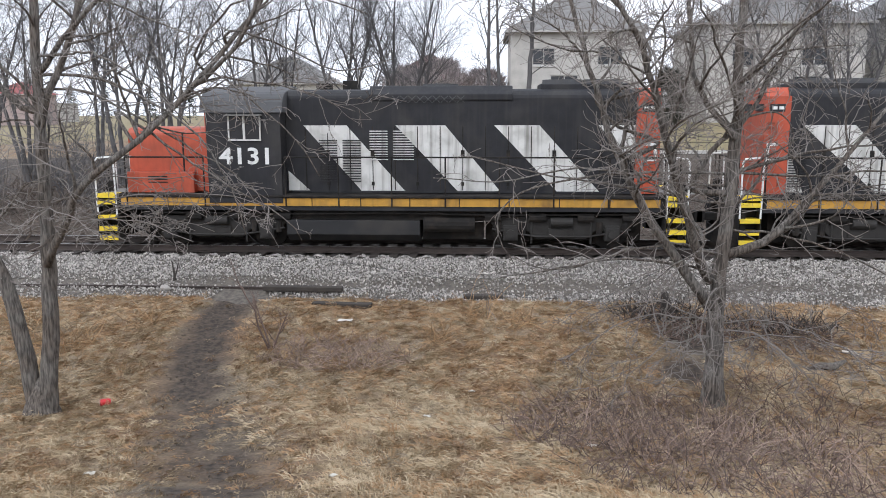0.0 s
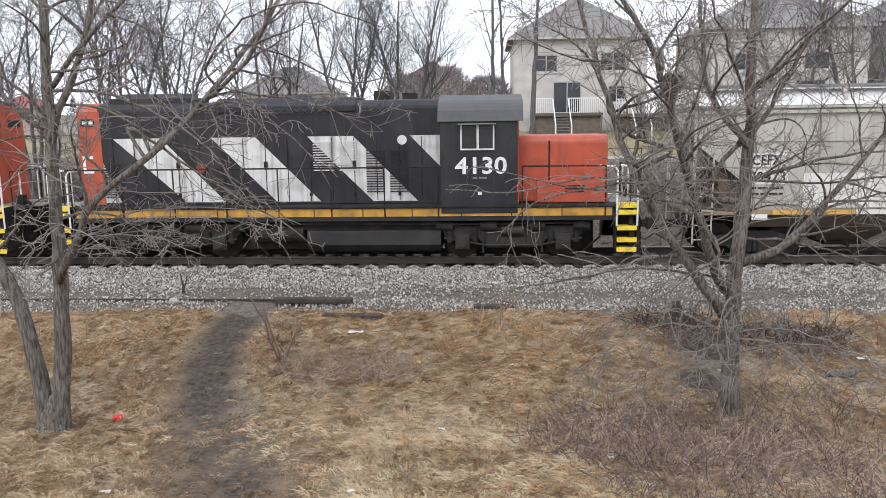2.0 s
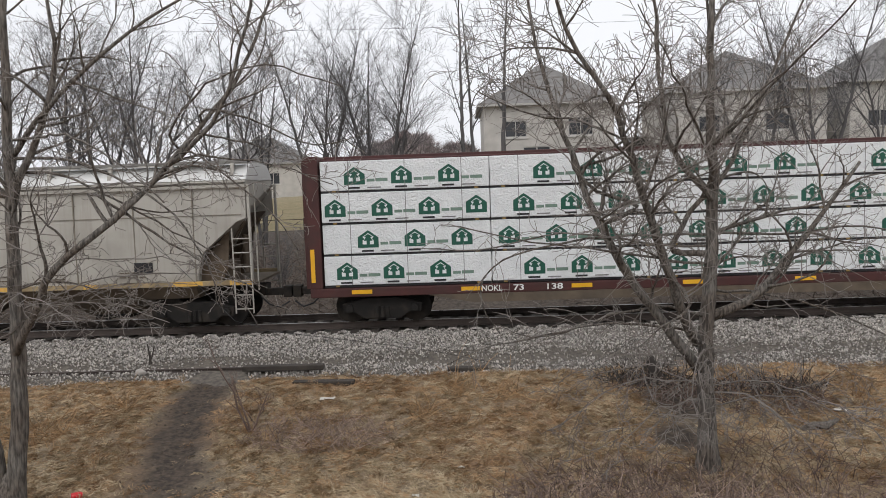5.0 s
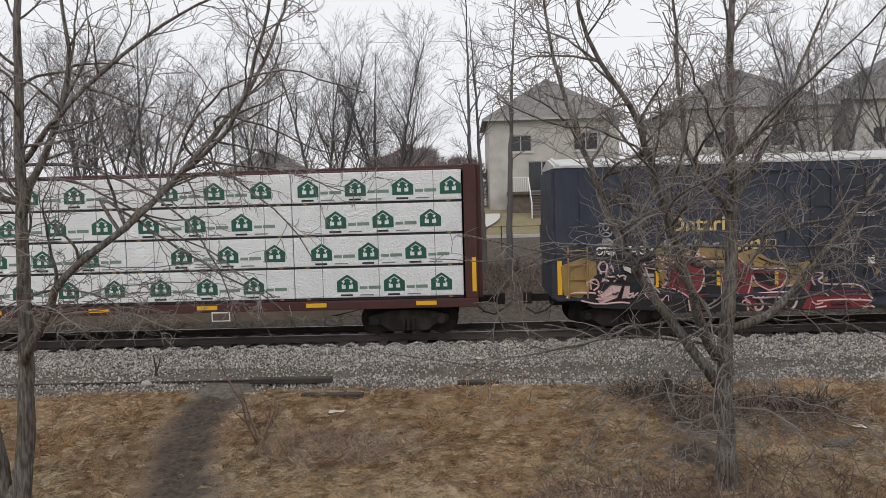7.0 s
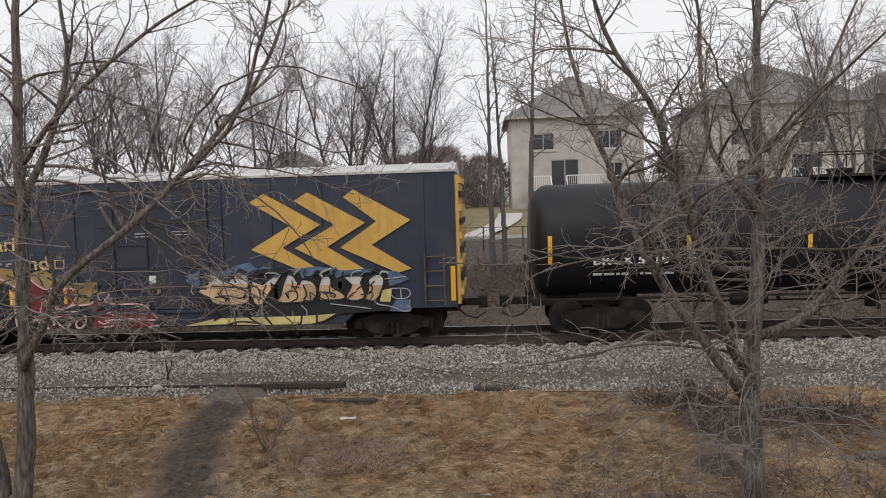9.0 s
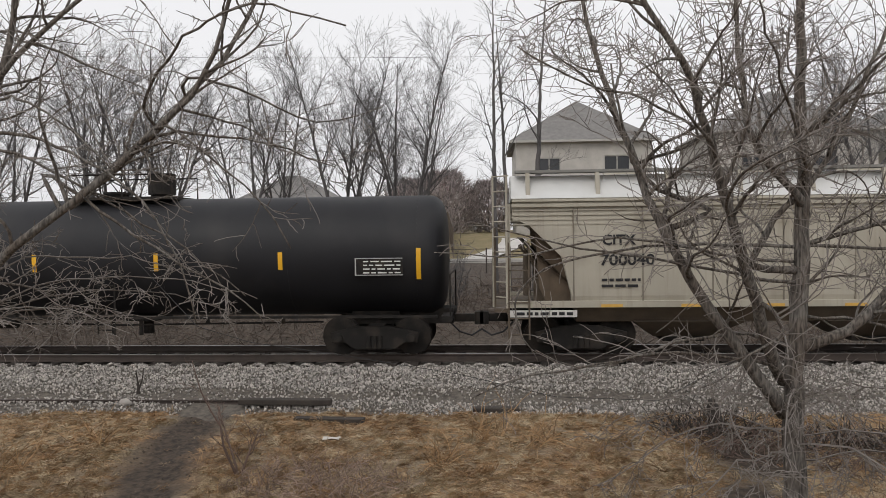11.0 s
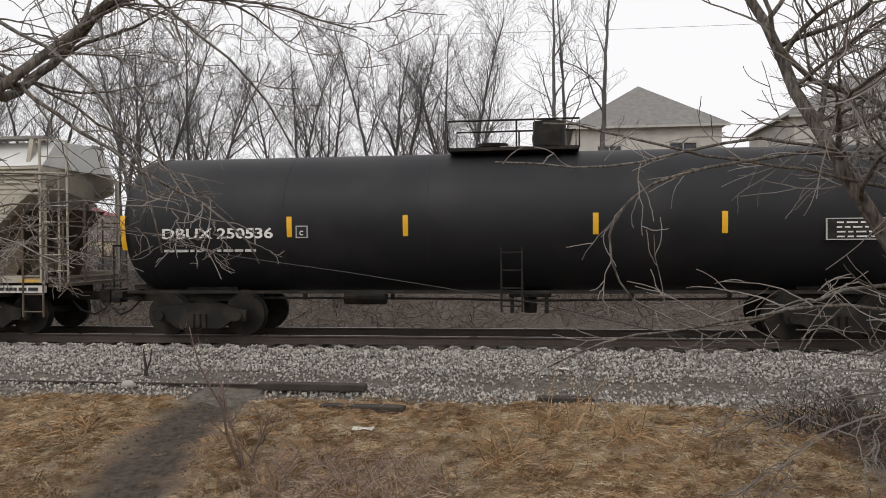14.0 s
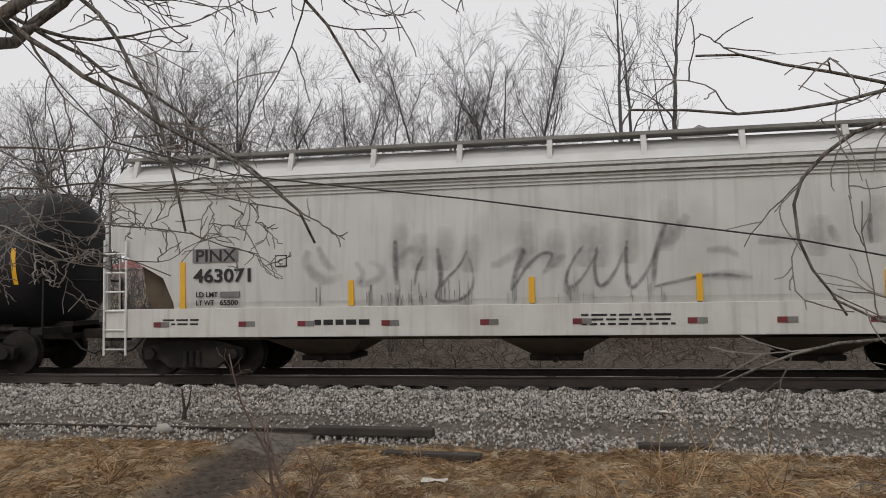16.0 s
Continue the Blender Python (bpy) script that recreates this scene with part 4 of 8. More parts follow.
def deck(x0, x1, y, depth, base, top, steps_x):
    th = thing("deck", "weathered wooden deck with white railings and stairs", "deck", at=((x0 + x1) / 2, y, base))
    w, h = (x1 - x0) / 2, top - base
    part("platform", Shape().box(-w, w, -depth, -0.02, h - 0.2, h), M["fence_wood"], th)
    for x in (-w + 0.1, 0, w - 0.1):
        part("post", Shape().box(x - 0.07, x + 0.07, -depth + 0.05, -depth + 0.2, -1.0, h - 0.2), M["fence_wood"], th)
    part("skirt", Shape().box(-w, w, -depth + 0.25, -depth + 0.3, -0.6, h - 0.2), M["fence_wood"], th, "dark lattice skirting")
    sx = steps_x - (x0 + x1) / 2
    n = 36
    for i in range(n + 1):
        x = -w + 2 * w * i / n
        if abs(x - sx) > 0.55:
            part("baluster", Shape().box(x - 0.02, x + 0.02, -depth + 0.02, -depth + 0.06, h, h + 0.95), M["trim_white"], th)
    part("handrail", Shape().box(-w, sx - 0.55, -depth, -depth + 0.08, h + 0.95, h + 1.02).box(sx + 0.55, w, -depth, -depth + 0.08, h + 0.95, h + 1.02), M["trim_white"], th)
    k = max(4, int(h / 0.18) + 2)
    for i in range(k):
        part("stair_tread", Shape().box(sx - 0.5, sx + 0.5, -depth - 0.28 * (i + 1), -depth - 0.28 * i, h - 0.19 * (i + 1) - 0.05, h - 0.19 * (i + 1)), M["deck_grey"], th)
    for s in (-0.52, 0.52):
        part("stair_rail", Shape().rod((sx + s, -depth, h + 0.95), (sx + s, -depth - 0.28 * k, h - 0.19 * k + 0.9), 0.04).rod((sx + s, -depth - 0.28 * k, h - 0.19 * k - 0.2), (sx + s, -depth - 0.28 * k, h - 0.19 * k + 0.95), 0.05), M["trim_white"], th)


def build_houses():
    br, ro = M["brick_grey"], M["shingle"]
    house("house", "two-storey grey brick house with a hipped shingle roof", 2.0, 11.4, 57.0, 11.0, 2.9, 9.4, 12.9, br, ro,
          [(-3.2, -1.6, 4.1, 5.3), (1.4, 3.2, 4.1, 5.4), (-1.9, 0.1, 1.2, 3.4), (2.0, 3.2, 1.9, 3.1)])
    house("house", "two-storey grey brick house partly behind bare trees", 16.0, 26.8, 57.5, 11.0, 2.9, 9.9, 13.5, br, ro,
          [(-3.8, -2.2, 4.0, 5.2), (1.0, 2.8, 4.0, 5.2), (-3.4, -2.0, 1.5, 3.0), (0.5, 2.6, 1.2, 3.3)])
    house("house", "two-storey grey brick house at the end of the row", 28.4, 39.0, 57.5, 11.0, 2.9, 10.2, 14.0, br, ro,
          [(-4.0, -2.2, 4.0, 5.2), (1.0, 2.8, 4.0, 5.2), (-3.4, -1.6, 1.5, 3.0)])
    house("house", "red-roofed house half hidden by bare trees", -11.5, -2.0, 92.0, 10.0, 3.2, 7.4, 10.8, M["brick_grey"], M["red_roof"], [(-3, -1.6, 1.6, 3.0), (1.2, 2.8, 1.6, 3.0)])
    house("house", "brown-roofed house half hidden by bare trees", -31.0, -19.0, 95.0, 10.0, 3.0, 7.2, 10.6, M["brick_grey"], M["shingle"], [(-3, -1.6, 1.6, 3.0), (1.2, 2.8, 1.6, 3.0)])
    house("house", "distant brick house with a red tiled roof", -79.0, -71.6, 120.0, 7.0, 3.2, 6.6, 8.6, M["brick_pink"], M["red_tile"], [(-3.0, -2.2, 0.6, 1.8)])
    house("warehouse", "long low pale building in the distance", -112.0, -88.0, 150.0, 14.0, 3.2, 5.6, 6.2, M["brick_grey"], M["box_roof"], [(-10, -6, 1.0, 2.2), (-2, 3, 1.0, 2.2)])
    deck(3.2, 8.0, 57.0, 2.6, 2.7, 4.1, 5.1)
    deck(9.0, 12.6, 57.2, 2.2, 2.7, 4.0, 10.4)
    deck(20.6, 24.6, 57.5, 2.4, 2.7, 4.1, 21.8)
    th = thing("board_fence", "weathered brown board fence along the yard", "fence", at=(-1.9, 46, 1.6))
    me = None
    for i in range(46):
        y = 46 + i * 0.2 * 1.8
        if me is None:
            ob = part("board", Shape().box(-0.012, 0.012, -0.165, 0.165, -0.2, 1.6), M["fence_wood"], th)
            me = ob.data
        else:
            ob = new("board", me)
            ob.parent = th
        ob.location = (-i * 0.03, y - 46, ground_z(-1.9, y, False) - 1.6)
    walk_way = Shape()
    pts = [(-0.6 + 2.3 * math.sin(i / 9), 44.2 + i * 0.62) for i in range(16)]
    vs = []
    for i, (x, y) in enumerate(pts):
        wd = 0.8
        for s in (-wd, wd):
            vs.append((x + s, y, ground_z(x, y, False) + 0.14))
    walk_way.add(vs, [(2 * i, 2 * i + 1, 2 * i + 3, 2 * i + 2) for i in range(len(pts) - 1)])
    tagged(make("garden_path", walk_way, M["concrete"]), "pale curved concrete garden path", "path", kind="structure")
    kerb = Shape().box(-3.5, 30, 43.75, 44.0, 1.25, 1.62)
    tagged(make("garden_edging", kerb, M["concrete"]), "low pale concrete edging at the foot of the yards", "kerb", kind="structure")
    f = thing("wire_fence", "thin metal post-and-wire fence behind the railway", "fence", at=(0, 40.5, 1.0))
    for i in range(24):
        x = -14 + 2.0 * i
        part("post", Shape().rod((x, 0, -0.4), (x, 0, 1.25), 0.035, n=6), M["rail_rust"], f)
    part("wire", Shape().rod((-14, 0, 1.2), (32, 0, 1.2), 0.02, n=4), M["rail_rust"], f)
    part("wire", Shape().rod((-14, 0, 0.6), (32, 0, 0.6), 0.012, n=4), M["rail_rust"], f)
    for z, yy in ((12.6, 45),):
        c = thing("overhead_wire", "thin black overhead utility wire", "cable", at=(0, yy, 0))
        part("strand", Shape().tube([(x, 0, z + 0.0006 * (x + 5) ** 2 - 0.02 * x) for x in range(-70, 71, 5)], 0.009, 4), M["wire"], c)
    # dark firs on the skyline and by the yard
    for j, (x, y, h) in enumerate(((-96, 160, 9), (-103, 158, 11), (-110, 162, 8.5), (-90, 165, 8), (-120, 160, 9), (-84, 168, 8.5), (-66, 150, 7), (-60, 155, 7.5))):
        rng = random.Random(j)
        t = thing("fir_tree", "dark evergreen tree with a ragged outline", "tree", "evergreens in the distance", at=(x, y, ground_z(x, y, False)))
        part("trunk", Shape().rod((0, 0, 0), (0, 0, h * 0.9), 0.16, 0.03, 6), M["far_bark"], t)
        cr = Shape()
        for i in range(420):
            u = rng.random() ** 0.8
            z = h * (0.12 + 0.88 * u)
            r = (1 - u) * h * 0.27 * rng.uniform(0.5, 1.1) + 0.1
            a = rng.uniform(0, 6.283)
            p = Vector((math.cos(a) * r, math.sin(a) * r, z))
            q = Vector((math.cos(a), math.sin(a), -0.35)) * rng.uniform(0.3, 0.7)
            sd = Vector((-math.sin(a), math.cos(a), 0)) * rng.uniform(0.12, 0.3)
            cr.add([p - sd, p + sd, p + q + sd * 0.3, p + q - sd * 0.3], [(0, 1, 2, 3)])
        part("foliage", cr, M["fir"], t)
    # round dense shrubs beyond the garden path, one evergreen by the house wall
    for j, (x, y, h, w) in enumerate(((-3.2, 62, 4.6, 2.6), (0.0, 64, 3.9, 2.4), (-6.4, 66, 4.2, 2.8), (13.0, 56, 3.6, 1.0))):
        rng = random.Random(60 + j)
        if j < 3:
            t = thing("garden_shrub", "rounded leafless red-brown garden shrub", "shrub", "shrubs in the yards", at=(x, y, ground_z(x, y, False)))
        else:
            t = thing("cedar", "dense narrow dark evergreen shrub", "shrub", "shrubs in the yards", at=(x, y, ground_z(x, y, False)))
        part("trunk", Shape().rod((0, 0, -0.2), (0, 0, h * 0.7), 0.12, 0.03, 6), M["far_bark"], t)
        cr = Shape()
        for i in range(4200):
            z = rng.random()
            r = w * math.sqrt(max(0.02, 1 - (2 * z - 0.9) ** 2 / 1.25)) * rng.uniform(0.55, 1.05)
            a = rng.uniform(0, 6.283)
            p = Vector((math.cos(a) * r, math.sin(a) * r, z * h))
            q = Vector((math.cos(a) * 0.5 + rng.gauss(0, 0.3), math.sin(a) * 0.5 + rng.gauss(0, 0.3), rng.uniform(0.2, 1.0))) * rng.uniform(0.3, 0.8)
            sd = Vector((-math.sin(a), math.cos(a), rng.gauss(0, 0.3))) * rng.uniform(0.03, 0.08)
            cr.add([p - sd, p + sd, p + q], [(0, 1, 2)])
        part("foliage" if j > 2 else "twig_mass", cr, M["cedar"] if j > 2 else M["hazed_twig"], t)


# ---------------------------------------------------------------- train
def train_shift(t):
    return 9.478 * t + 0.00833 * t * t


TRAIN = []   # (thing, place along the train at 0 s, turned about)
WHEELS = []  # (wheelset, radius, turned about)


def bogie(car, x, wheelbase=1.78, r=0.43, turned=False, loco=False):
    b = part("bogie", Shape().box(x - 0.2, x + 0.2, -1.05, 1.05, r - 0.05, r + 0.28), M["undergear"], car, "dark cast steel bogie")
    w = wheelbase / 2
    for s in (-1, 1):
        y = s * 1.12
        sh = Shape()
        if loco:
            sh.prism([(x - w - 0.55, r + 0.28), (x - w - 0.4, r + 0.05), (x - w + 0.45, r + 0.05), (x - w + 0.7, r - 0.18), (x + w - 0.7, r - 0.18), (x + w - 0.45, r + 0.05), (x + w + 0.4, r + 0.05), (x + w + 0.55, r + 0.28), (x + w + 0.3, r + 0.42), (x - w - 0.3, r + 0.42)], y - 0.07, y + 0.07, "y")
            sh.box(x - w - 0.2, x - w + 0.2, y - 0.14 * 1.2, y + 0.14 * 1.2, r - 0.22, r + 0.2).box(x + w - 0.2, x + w + 0.2, y - 0.168, y + 0.168, r - 0.22, r + 0.2)
            sh.box(x - 0.35, x + 0.35, y - 0.13, y + 0.13, r - 0.1, r + 0.12)
        else:
            sh.prism([(x - w - 0.2, r + 0.12), (x - w - 0.16, r - 0.12), (x - w + 0.16, r - 0.12), (x - 0.5, r - 0.28), (x + 0.5, r - 0.28), (x + w - 0.16, r - 0.12), (x + w + 0.16, r - 0.12), (x + w + 0.2, r + 0.12), (x + 0.42, r + 0.28), (x - 0.42, r + 0.28)], y - 0.08, y + 0.08, "y")
            sh.rod((x - w, y - s * -0.02, r), (x - w, y + s * 0.17, r), 0.11, n=10).rod((x + w, y, r), (x + w, y + s * 0.17, r), 0.11, n=10)
        part("side_frame", sh, M["undergear"] if not loco else M["truck_grey"], b, bevel=0.015)
        if loco:
            for dx in (-w, w):
                part("journal_box", Shape().box(x + dx - 0.17, x + dx + 0.17, min(y + s * 0.1, y + s * 0.22), max(y + s * 0.1, y + s * 0.22), r - 0.18, r + 0.14).rod((x + dx, y + s * 0.22, r - 0.02), (x + dx, y + s * 0.27, r - 0.02), 0.12, n=12), M["truck_grey"], b, "greasy grey journal box")
                for q in (-0.34, 0.34):
                    part("coil_spring", Shape().rod((x + dx + q, y + s * 0.1, r - 0.02), (x + dx + q, y + s * 0.1, r + 0.30), 0.085, n=10), M["undergear"], b)
            part("brake_cylinder", Shape().rod((x - 0.3, y + s * 0.16, r + 0.30), (x + 0.3, y + s * 0.16, r + 0.30), 0.12, n=12), M["truck_grey"], b)
            part("brake_rigging", Shape().tube([(x - w - 0.5, y + s * 0.14, r + 0.1), (x - 0.7, y + s * 0.15, r - 0.1), (x + 0.7, y + s * 0.15, r - 0.1), (x + w + 0.5, y + s * 0.14, r + 0.1)], 0.028, 6).rod((x - 0.8, y + s * 0.15, r - 0.3), (x - 0.8, y + s * 0.15, r + 0.3), 0.025, n=6).rod((x + 0.8, y + s * 0.15, r - 0.3), (x + 0.8, y + s * 0.15, r + 0.3), 0.025, n=6), M["truck_grey"], b)
        if not loco:
            for dx in (-0.14, 0, 0.14):
                part("spring", Shape().rod((x + dx, y + s * 0.09, r - 0.25), (x + dx, y + s * 0.09, r + 0.05), 0.055, n=8), M["undergear"], b)
    for dx in (-w, w):
        sh = Shape().rod((0, -1.0, 0), (0, 1.0, 0), 0.08, n=10)
        for s in (-1, 1):
            sh.rod((0, s * 0.70, 0), (0, s * 0.83, 0), r, n=28).rod((0, s * 0.66, 0), (0, s * 0.70, 0), r + 0.025, n=28)
            for k in range(5):
                a = 2 * math.pi * k / 5
                sh.rod((math.cos(a) * r * 0.62, s * 0.83, math.sin(a) * r * 0.62), (math.cos(a) * r * 0.62, s * 0.835, math.sin(a) * r * 0.62), 0.05, n=6)
        ws = part("wheelset", sh, M["undergear"], b, "worn dark steel wheels on an axle", smooth=False)
        ws.location = (x + dx, 0, r)
        WHEELS.append((ws, r, turned))


def coupler(car, x, s):
    sh = Shape().box(min(x, x + s * 0.75), max(x, x + s * 0.75), -0.09, 0.09, 0.72, 0.92)
    sh.box(min(x + s * 0.62, x + s * 0.86), max(x + s * 0.62, x + s * 0.86), -0.17, 0.17, 0.66, 0.98)
    part("coupler", sh, M["undergear"], car, "knuckle coupler", bevel=0.02)
    part("air_hose", Shape().tube([(x, -0.35, 0.75), (x + s * 0.25, -0.35, 0.5), (x + s * 0.55, -0.3, 0.4), (x + s * 0.8, -0.2, 0.55)], 0.025, 6), M["ink_black"], car)


def hoarding(outline, y, thick=0.006):
    """A flat painted panel on the near wall at depth y."""
    return Shape().prism(outline, y - thick, y + 0.02, "y")


def locomotive(center, turned, number):
    car = thing("diesel_locomotive", "black diesel locomotive with white diagonal stripes and an orange nose", "locomotive", "rail vehicles of the train", at=(center, TRACK_Y, 0))
    if turned:
        car.rotation_euler.z = math.pi
    K = M["loco_black"]
    hw = 0.93
    part("underframe", Shape().box(-7.5, 7.45, -1.42, 1.42, 1.10, 1.46), K, car)
    part("walkway", Shape().box(-7.55, 7.5, -1.5, 1.5, 1.461, 1.52), M["undergear"], car, "dark steel walkway", bevel=0.01)
    for s in (-1, 1):
        n = 11
        for i in range(n):
            a = -7.35 + i * 14.75 / n
            part("sill_stripe", Shape().box(a + 0.015, a + 14.75 / n - 0.015, s * 1.425 if s > 0 else -1.445, 1.445 if s > 0 else -1.425, 1.225, 1.44), M["loco_yellow"], car, "faded yellow stripe panel")
    # long hood with a rounded roof
    arc = [(-hw, 1.54), (-hw, 4.12)] + [(-hw + 0.28 - 0.28 * math.cos(a), 4.12 + 0.24 * math.sin(a)) for a in np.linspace(0.3, 1.57, 5)]
    prof = arc + [(-y, z) for y, z in reversed(arc)]
    part("long_hood", Shape().prism(prof, -6.75, 2.82), K, car, bevel=0)
    part("hood_end", Shape().prism([(-hw - 0.005, 1.545), (-hw - 0.005, 4.14), (-hw + 0.25, 4.375), (hw - 0.25, 4.375), (hw + 0.005, 4.14), (hw + 0.005, 1.545)], -7.36, -6.71), M["loco_orange"], car, "orange end of the long hood")
    for a in (-0.75, 0.2):
        part("end_number_box", Shape().box(-7.39, -7.36, a, a + 0.55, 3.75, 3.95), M["ink_black"], car)
    for s in (-1, 1):
        y0, y1 = sorted((s * (hw + 0.006), s * (hw + 0.016)))
        part("side_number_box", Shape().box(-7.26, -6.86, y0, y1, 3.74, 3.94), M["ink_black"], car, "black number board")
        rows_of_bars(car, -7.2, -6.9, (3.80,), M["letter_white"], s * (hw + 0.012), 0.08, 3)
        part("end_marking", Shape().box(-7.28, -7.20, y0, y1, 2.43, 2.92).box(-7.20, -6.98, y0, y1, 2.43, 2.51).box(-7.20, -6.98, y0, y1, 2.84, 2.92), M["letter_white"], car)
        part("hood_latch", Shape().box(-7.3, -7.1, y0, y1, 3.28, 3.33).box(-7.3, -7.1, y0, y1, 3.42, 3.46).box(-6.95, -6.9, y0, y1, 1.75, 2.0), M["rust_red"], car)
    # roof gear
    part("dynamic_brake_blister", Shape().prism([(-0.97, 4.05), (-0.97, 4.22), (-0.7, 4.45), (0.7, 4.45), (0.97, 4.22), (0.97, 4.05)], -3.4, 0.5), K, car, bevel=0.03)
    for x in (-5.9, -4.8):
        part("radiator_fan", Shape().rod((x, 0, 4.34), (x, 0, 4.62), 0.56, n=20), M["loco_roof"], car, "round roof fan")
    part("fan_box", Shape().box(-6.55, -4.15, -0.72, 0.72, 4.30, 4.50), K, car, bevel=0.03)
    part("exhaust_stack", Shape().box(0.9, 1.35, -0.2, 0.2, 4.3, 4.62), M["undergear"], car, bevel=0.02)
    part("exhaust_stack", Shape().box(1.7, 2.1, -0.2, 0.2, 4.3, 4.55), M["undergear"], car, bevel=0.02)
    part("fan", Shape().rod((-1.4, 0, 4.44), (-1.4, 0, 4.52), 0.5, n=18), M["loco_roof"], car)
    for s in (-1, 1):
        grid = Shape()
        for i in range(9):
            x = -2.1 + 0.22 * i
            grid.rod((x, s * 0.965, 4.0), (x + 0.2, s * 0.965, 4.18), 0.012, n=4).rod((x + 0.2, s * 0.965, 4.0), (x, s * 0.965, 4.18), 0.012, n=4)
        part("brake_grille", grid, M["loco_roof"], car)
    # white diagonal stripes as raised sheet panels, both sides
    zt, zb = 3.39, 1.60
    near = [[(-6.37, zt), (-5.01, zt), (-3.24, zb), (-4.37, zb)], [(-3.58, zt), (-2.33, zt), (-0.55, zb), (-1.79, zb)], [(-0.87, zt), (0.40, zt), (2.15, zb), (0.92, zb)], [(1.96, zt), (2.78, zt), (2.78, 2.55)], [(-6.70, 2.72), (-6.25, zb), (-6.70, zb)]]
    far = [[(2.33, zt), (1.13, zt), (-0.46, zb), (0.75, zb)], [(-0.22, zt), (-1.58, zt), (-3.09, zb), (-1.92, zb)], [(-2.91, zt), (-4.13, zt), (-5.78, zb), (-4.63, zb)], [(-5.71, zt), (-6.69, zt), (-6.69, 2.35)], [(2.79, 2.15), (2.79, zb), (2.19, zb)]]
    for poly, s in [(p, -1) for p in near] + [(p, 1) for p in far]:
        y = s * (hw + 0.006)
        part("white_stripe", Shape().prism(poly, min(y, y - s * 0.03), max(y, y - s * 0.03), "y"), M["loco_white"], car, "weathered white diagonal stripe")
    # door seams, louvres, latches
    for s in (-1, 1):
        y = s * (hw + 0.016)
        for i in range(15):
            x = -6.4 + i * 0.62
            part("door_seam", Shape().box(x - 0.011, x + 0.011, min(y, y - s * 0.02), max(y, y - s * 0.02), 1.62, 3.36), M["undergear"], car)
            if i % 2:
                part("door_latch", Shape().box(x - 0.05, x + 0.05, min(y, y + s * 0.03), max(y, y + s * 0.03), 2.55, 2.72), M["undergear"], car)
                part("door_latch", Shape().box(x - 0.04, x + 0.04, min(y, y + s * 0.02), max(y, y + s * 0.02), 1.75, 1.85), M["undergear"], car)
        vents = [(-6.68, -6.2, 1.75, 2.75), (0.0, 0.5, 2.45, 3.34), (0.75, 1.25, 1.85, 3.1), (1.4, 1.9, 1.85, 3.1), (-0.72, -0.15, 2.45, 3.34)]
        for a, b, lo, hi in vents:
            lv = Shape()
            k = int((hi - lo) / 0.07)
            for i in range(k):
                z = lo + i * 0.07
                lv.box(a, b, min(y, y + s * 0.018), max(y, y + s * 0.018), z, z + 0.028)
            part("louvre", lv, K if a not in (-0.72, 0.0) else M["loco_white"], car)
        part("round_emblem", Shape().rod((1.75, y, 3.27), (1.75, y + s * 0.012, 3.27), 0.13, n=18), M["sill_white"], car)
    # cab
    cw = 1.47
    carc = [(-cw, 1.55), (-cw, 3.80)] + [(-cw + 0.62 - 0.62 * math.cos(a), 3.82 + 0.50 * math.sin(a)) for a in np.linspace(0.15, 1.5, 6)]
    part("cab", Shape().box(2.83, 4.88, -cw, cw, 1.30, 3.80), K, car, bevel=0.02)
    roof = carc[2:] + [(0, 4.47)] + [(-y, z) for y, z in reversed(carc[2:])]
    part("cab_roof", Shape().prism([(-cw - 0.05, 3.74)] + roof + [(cw + 0.05, 3.74)], 2.76, 5.02), M["loco_roof"], car, "dusty grey rounded cab roof", bevel=0.012)
    for s in (-1, 1):
        y = s * (cw + 0.008)
        a, b = min(y, y + s * 0.03), max(y, y + s * 0.03)
        fr = Shape().box(3.36, 3.40, a, b, 2.99, 3.64).box(4.22, 4.26, a, b, 2.99, 3.64).box(3.40, 4.22, a, b, 2.99, 3.03).box(3.79, 3.85, a, b, 3.03, 3.64)
        win = part("side_window", Shape().box(3.40, 4.22, min(s * cw, y), max(s * cw, y), 3.03, 3.62), M["glass_dark"], car, "dark cab side window")
        part("window_frame", fr, M["sill_white"], win)
        part("sun_visor", Shape().box(3.3, 4.3, min(s * cw, s * (cw + 0.22)), max(s * cw, s * (cw + 0.22)), 3.66, 3.69), M["deck_grey"], win)
    for s in (-1, 1):
        part("end_window", Shape().box(4.88, 4.915, s * 1.15 - 0.22, s * 1.15 + 0.22, 2.9, 3.55), M["glass_dark"], car)
    part("cab_front", Shape().box(4.882, 4.905, -cw + 0.02, cw - 0.02, 1.56, 3.78), M["loco_orange"], car, "orange cab front")
    part("front_window", Shape().box(4.88, 4.915, -0.75, 0.75, 3.4, 3.72), M["glass_dark"], car)
    # short hood (nose)
    narc = [(-hw, 1.55), (-hw, 3.12)] + [(-hw + 0.22 - 0.22 * math.cos(a), 3.12 + 0.22 * math.sin(a)) for a in np.linspace(0.3, 1.57, 5)]
    part("nose", Shape().prism(narc + [(-y, z) for y, z in reversed(narc)], 4.89, 7.32), M["loco_orange"], car, "weathered orange short hood", bevel=0.05)
    part("battery_box", Shape().box(5.4, 7.3, -1.16, 1.16, 1.545, 2.12), M["loco_orange"], car, "orange locker beside the nose", bevel=0.02)
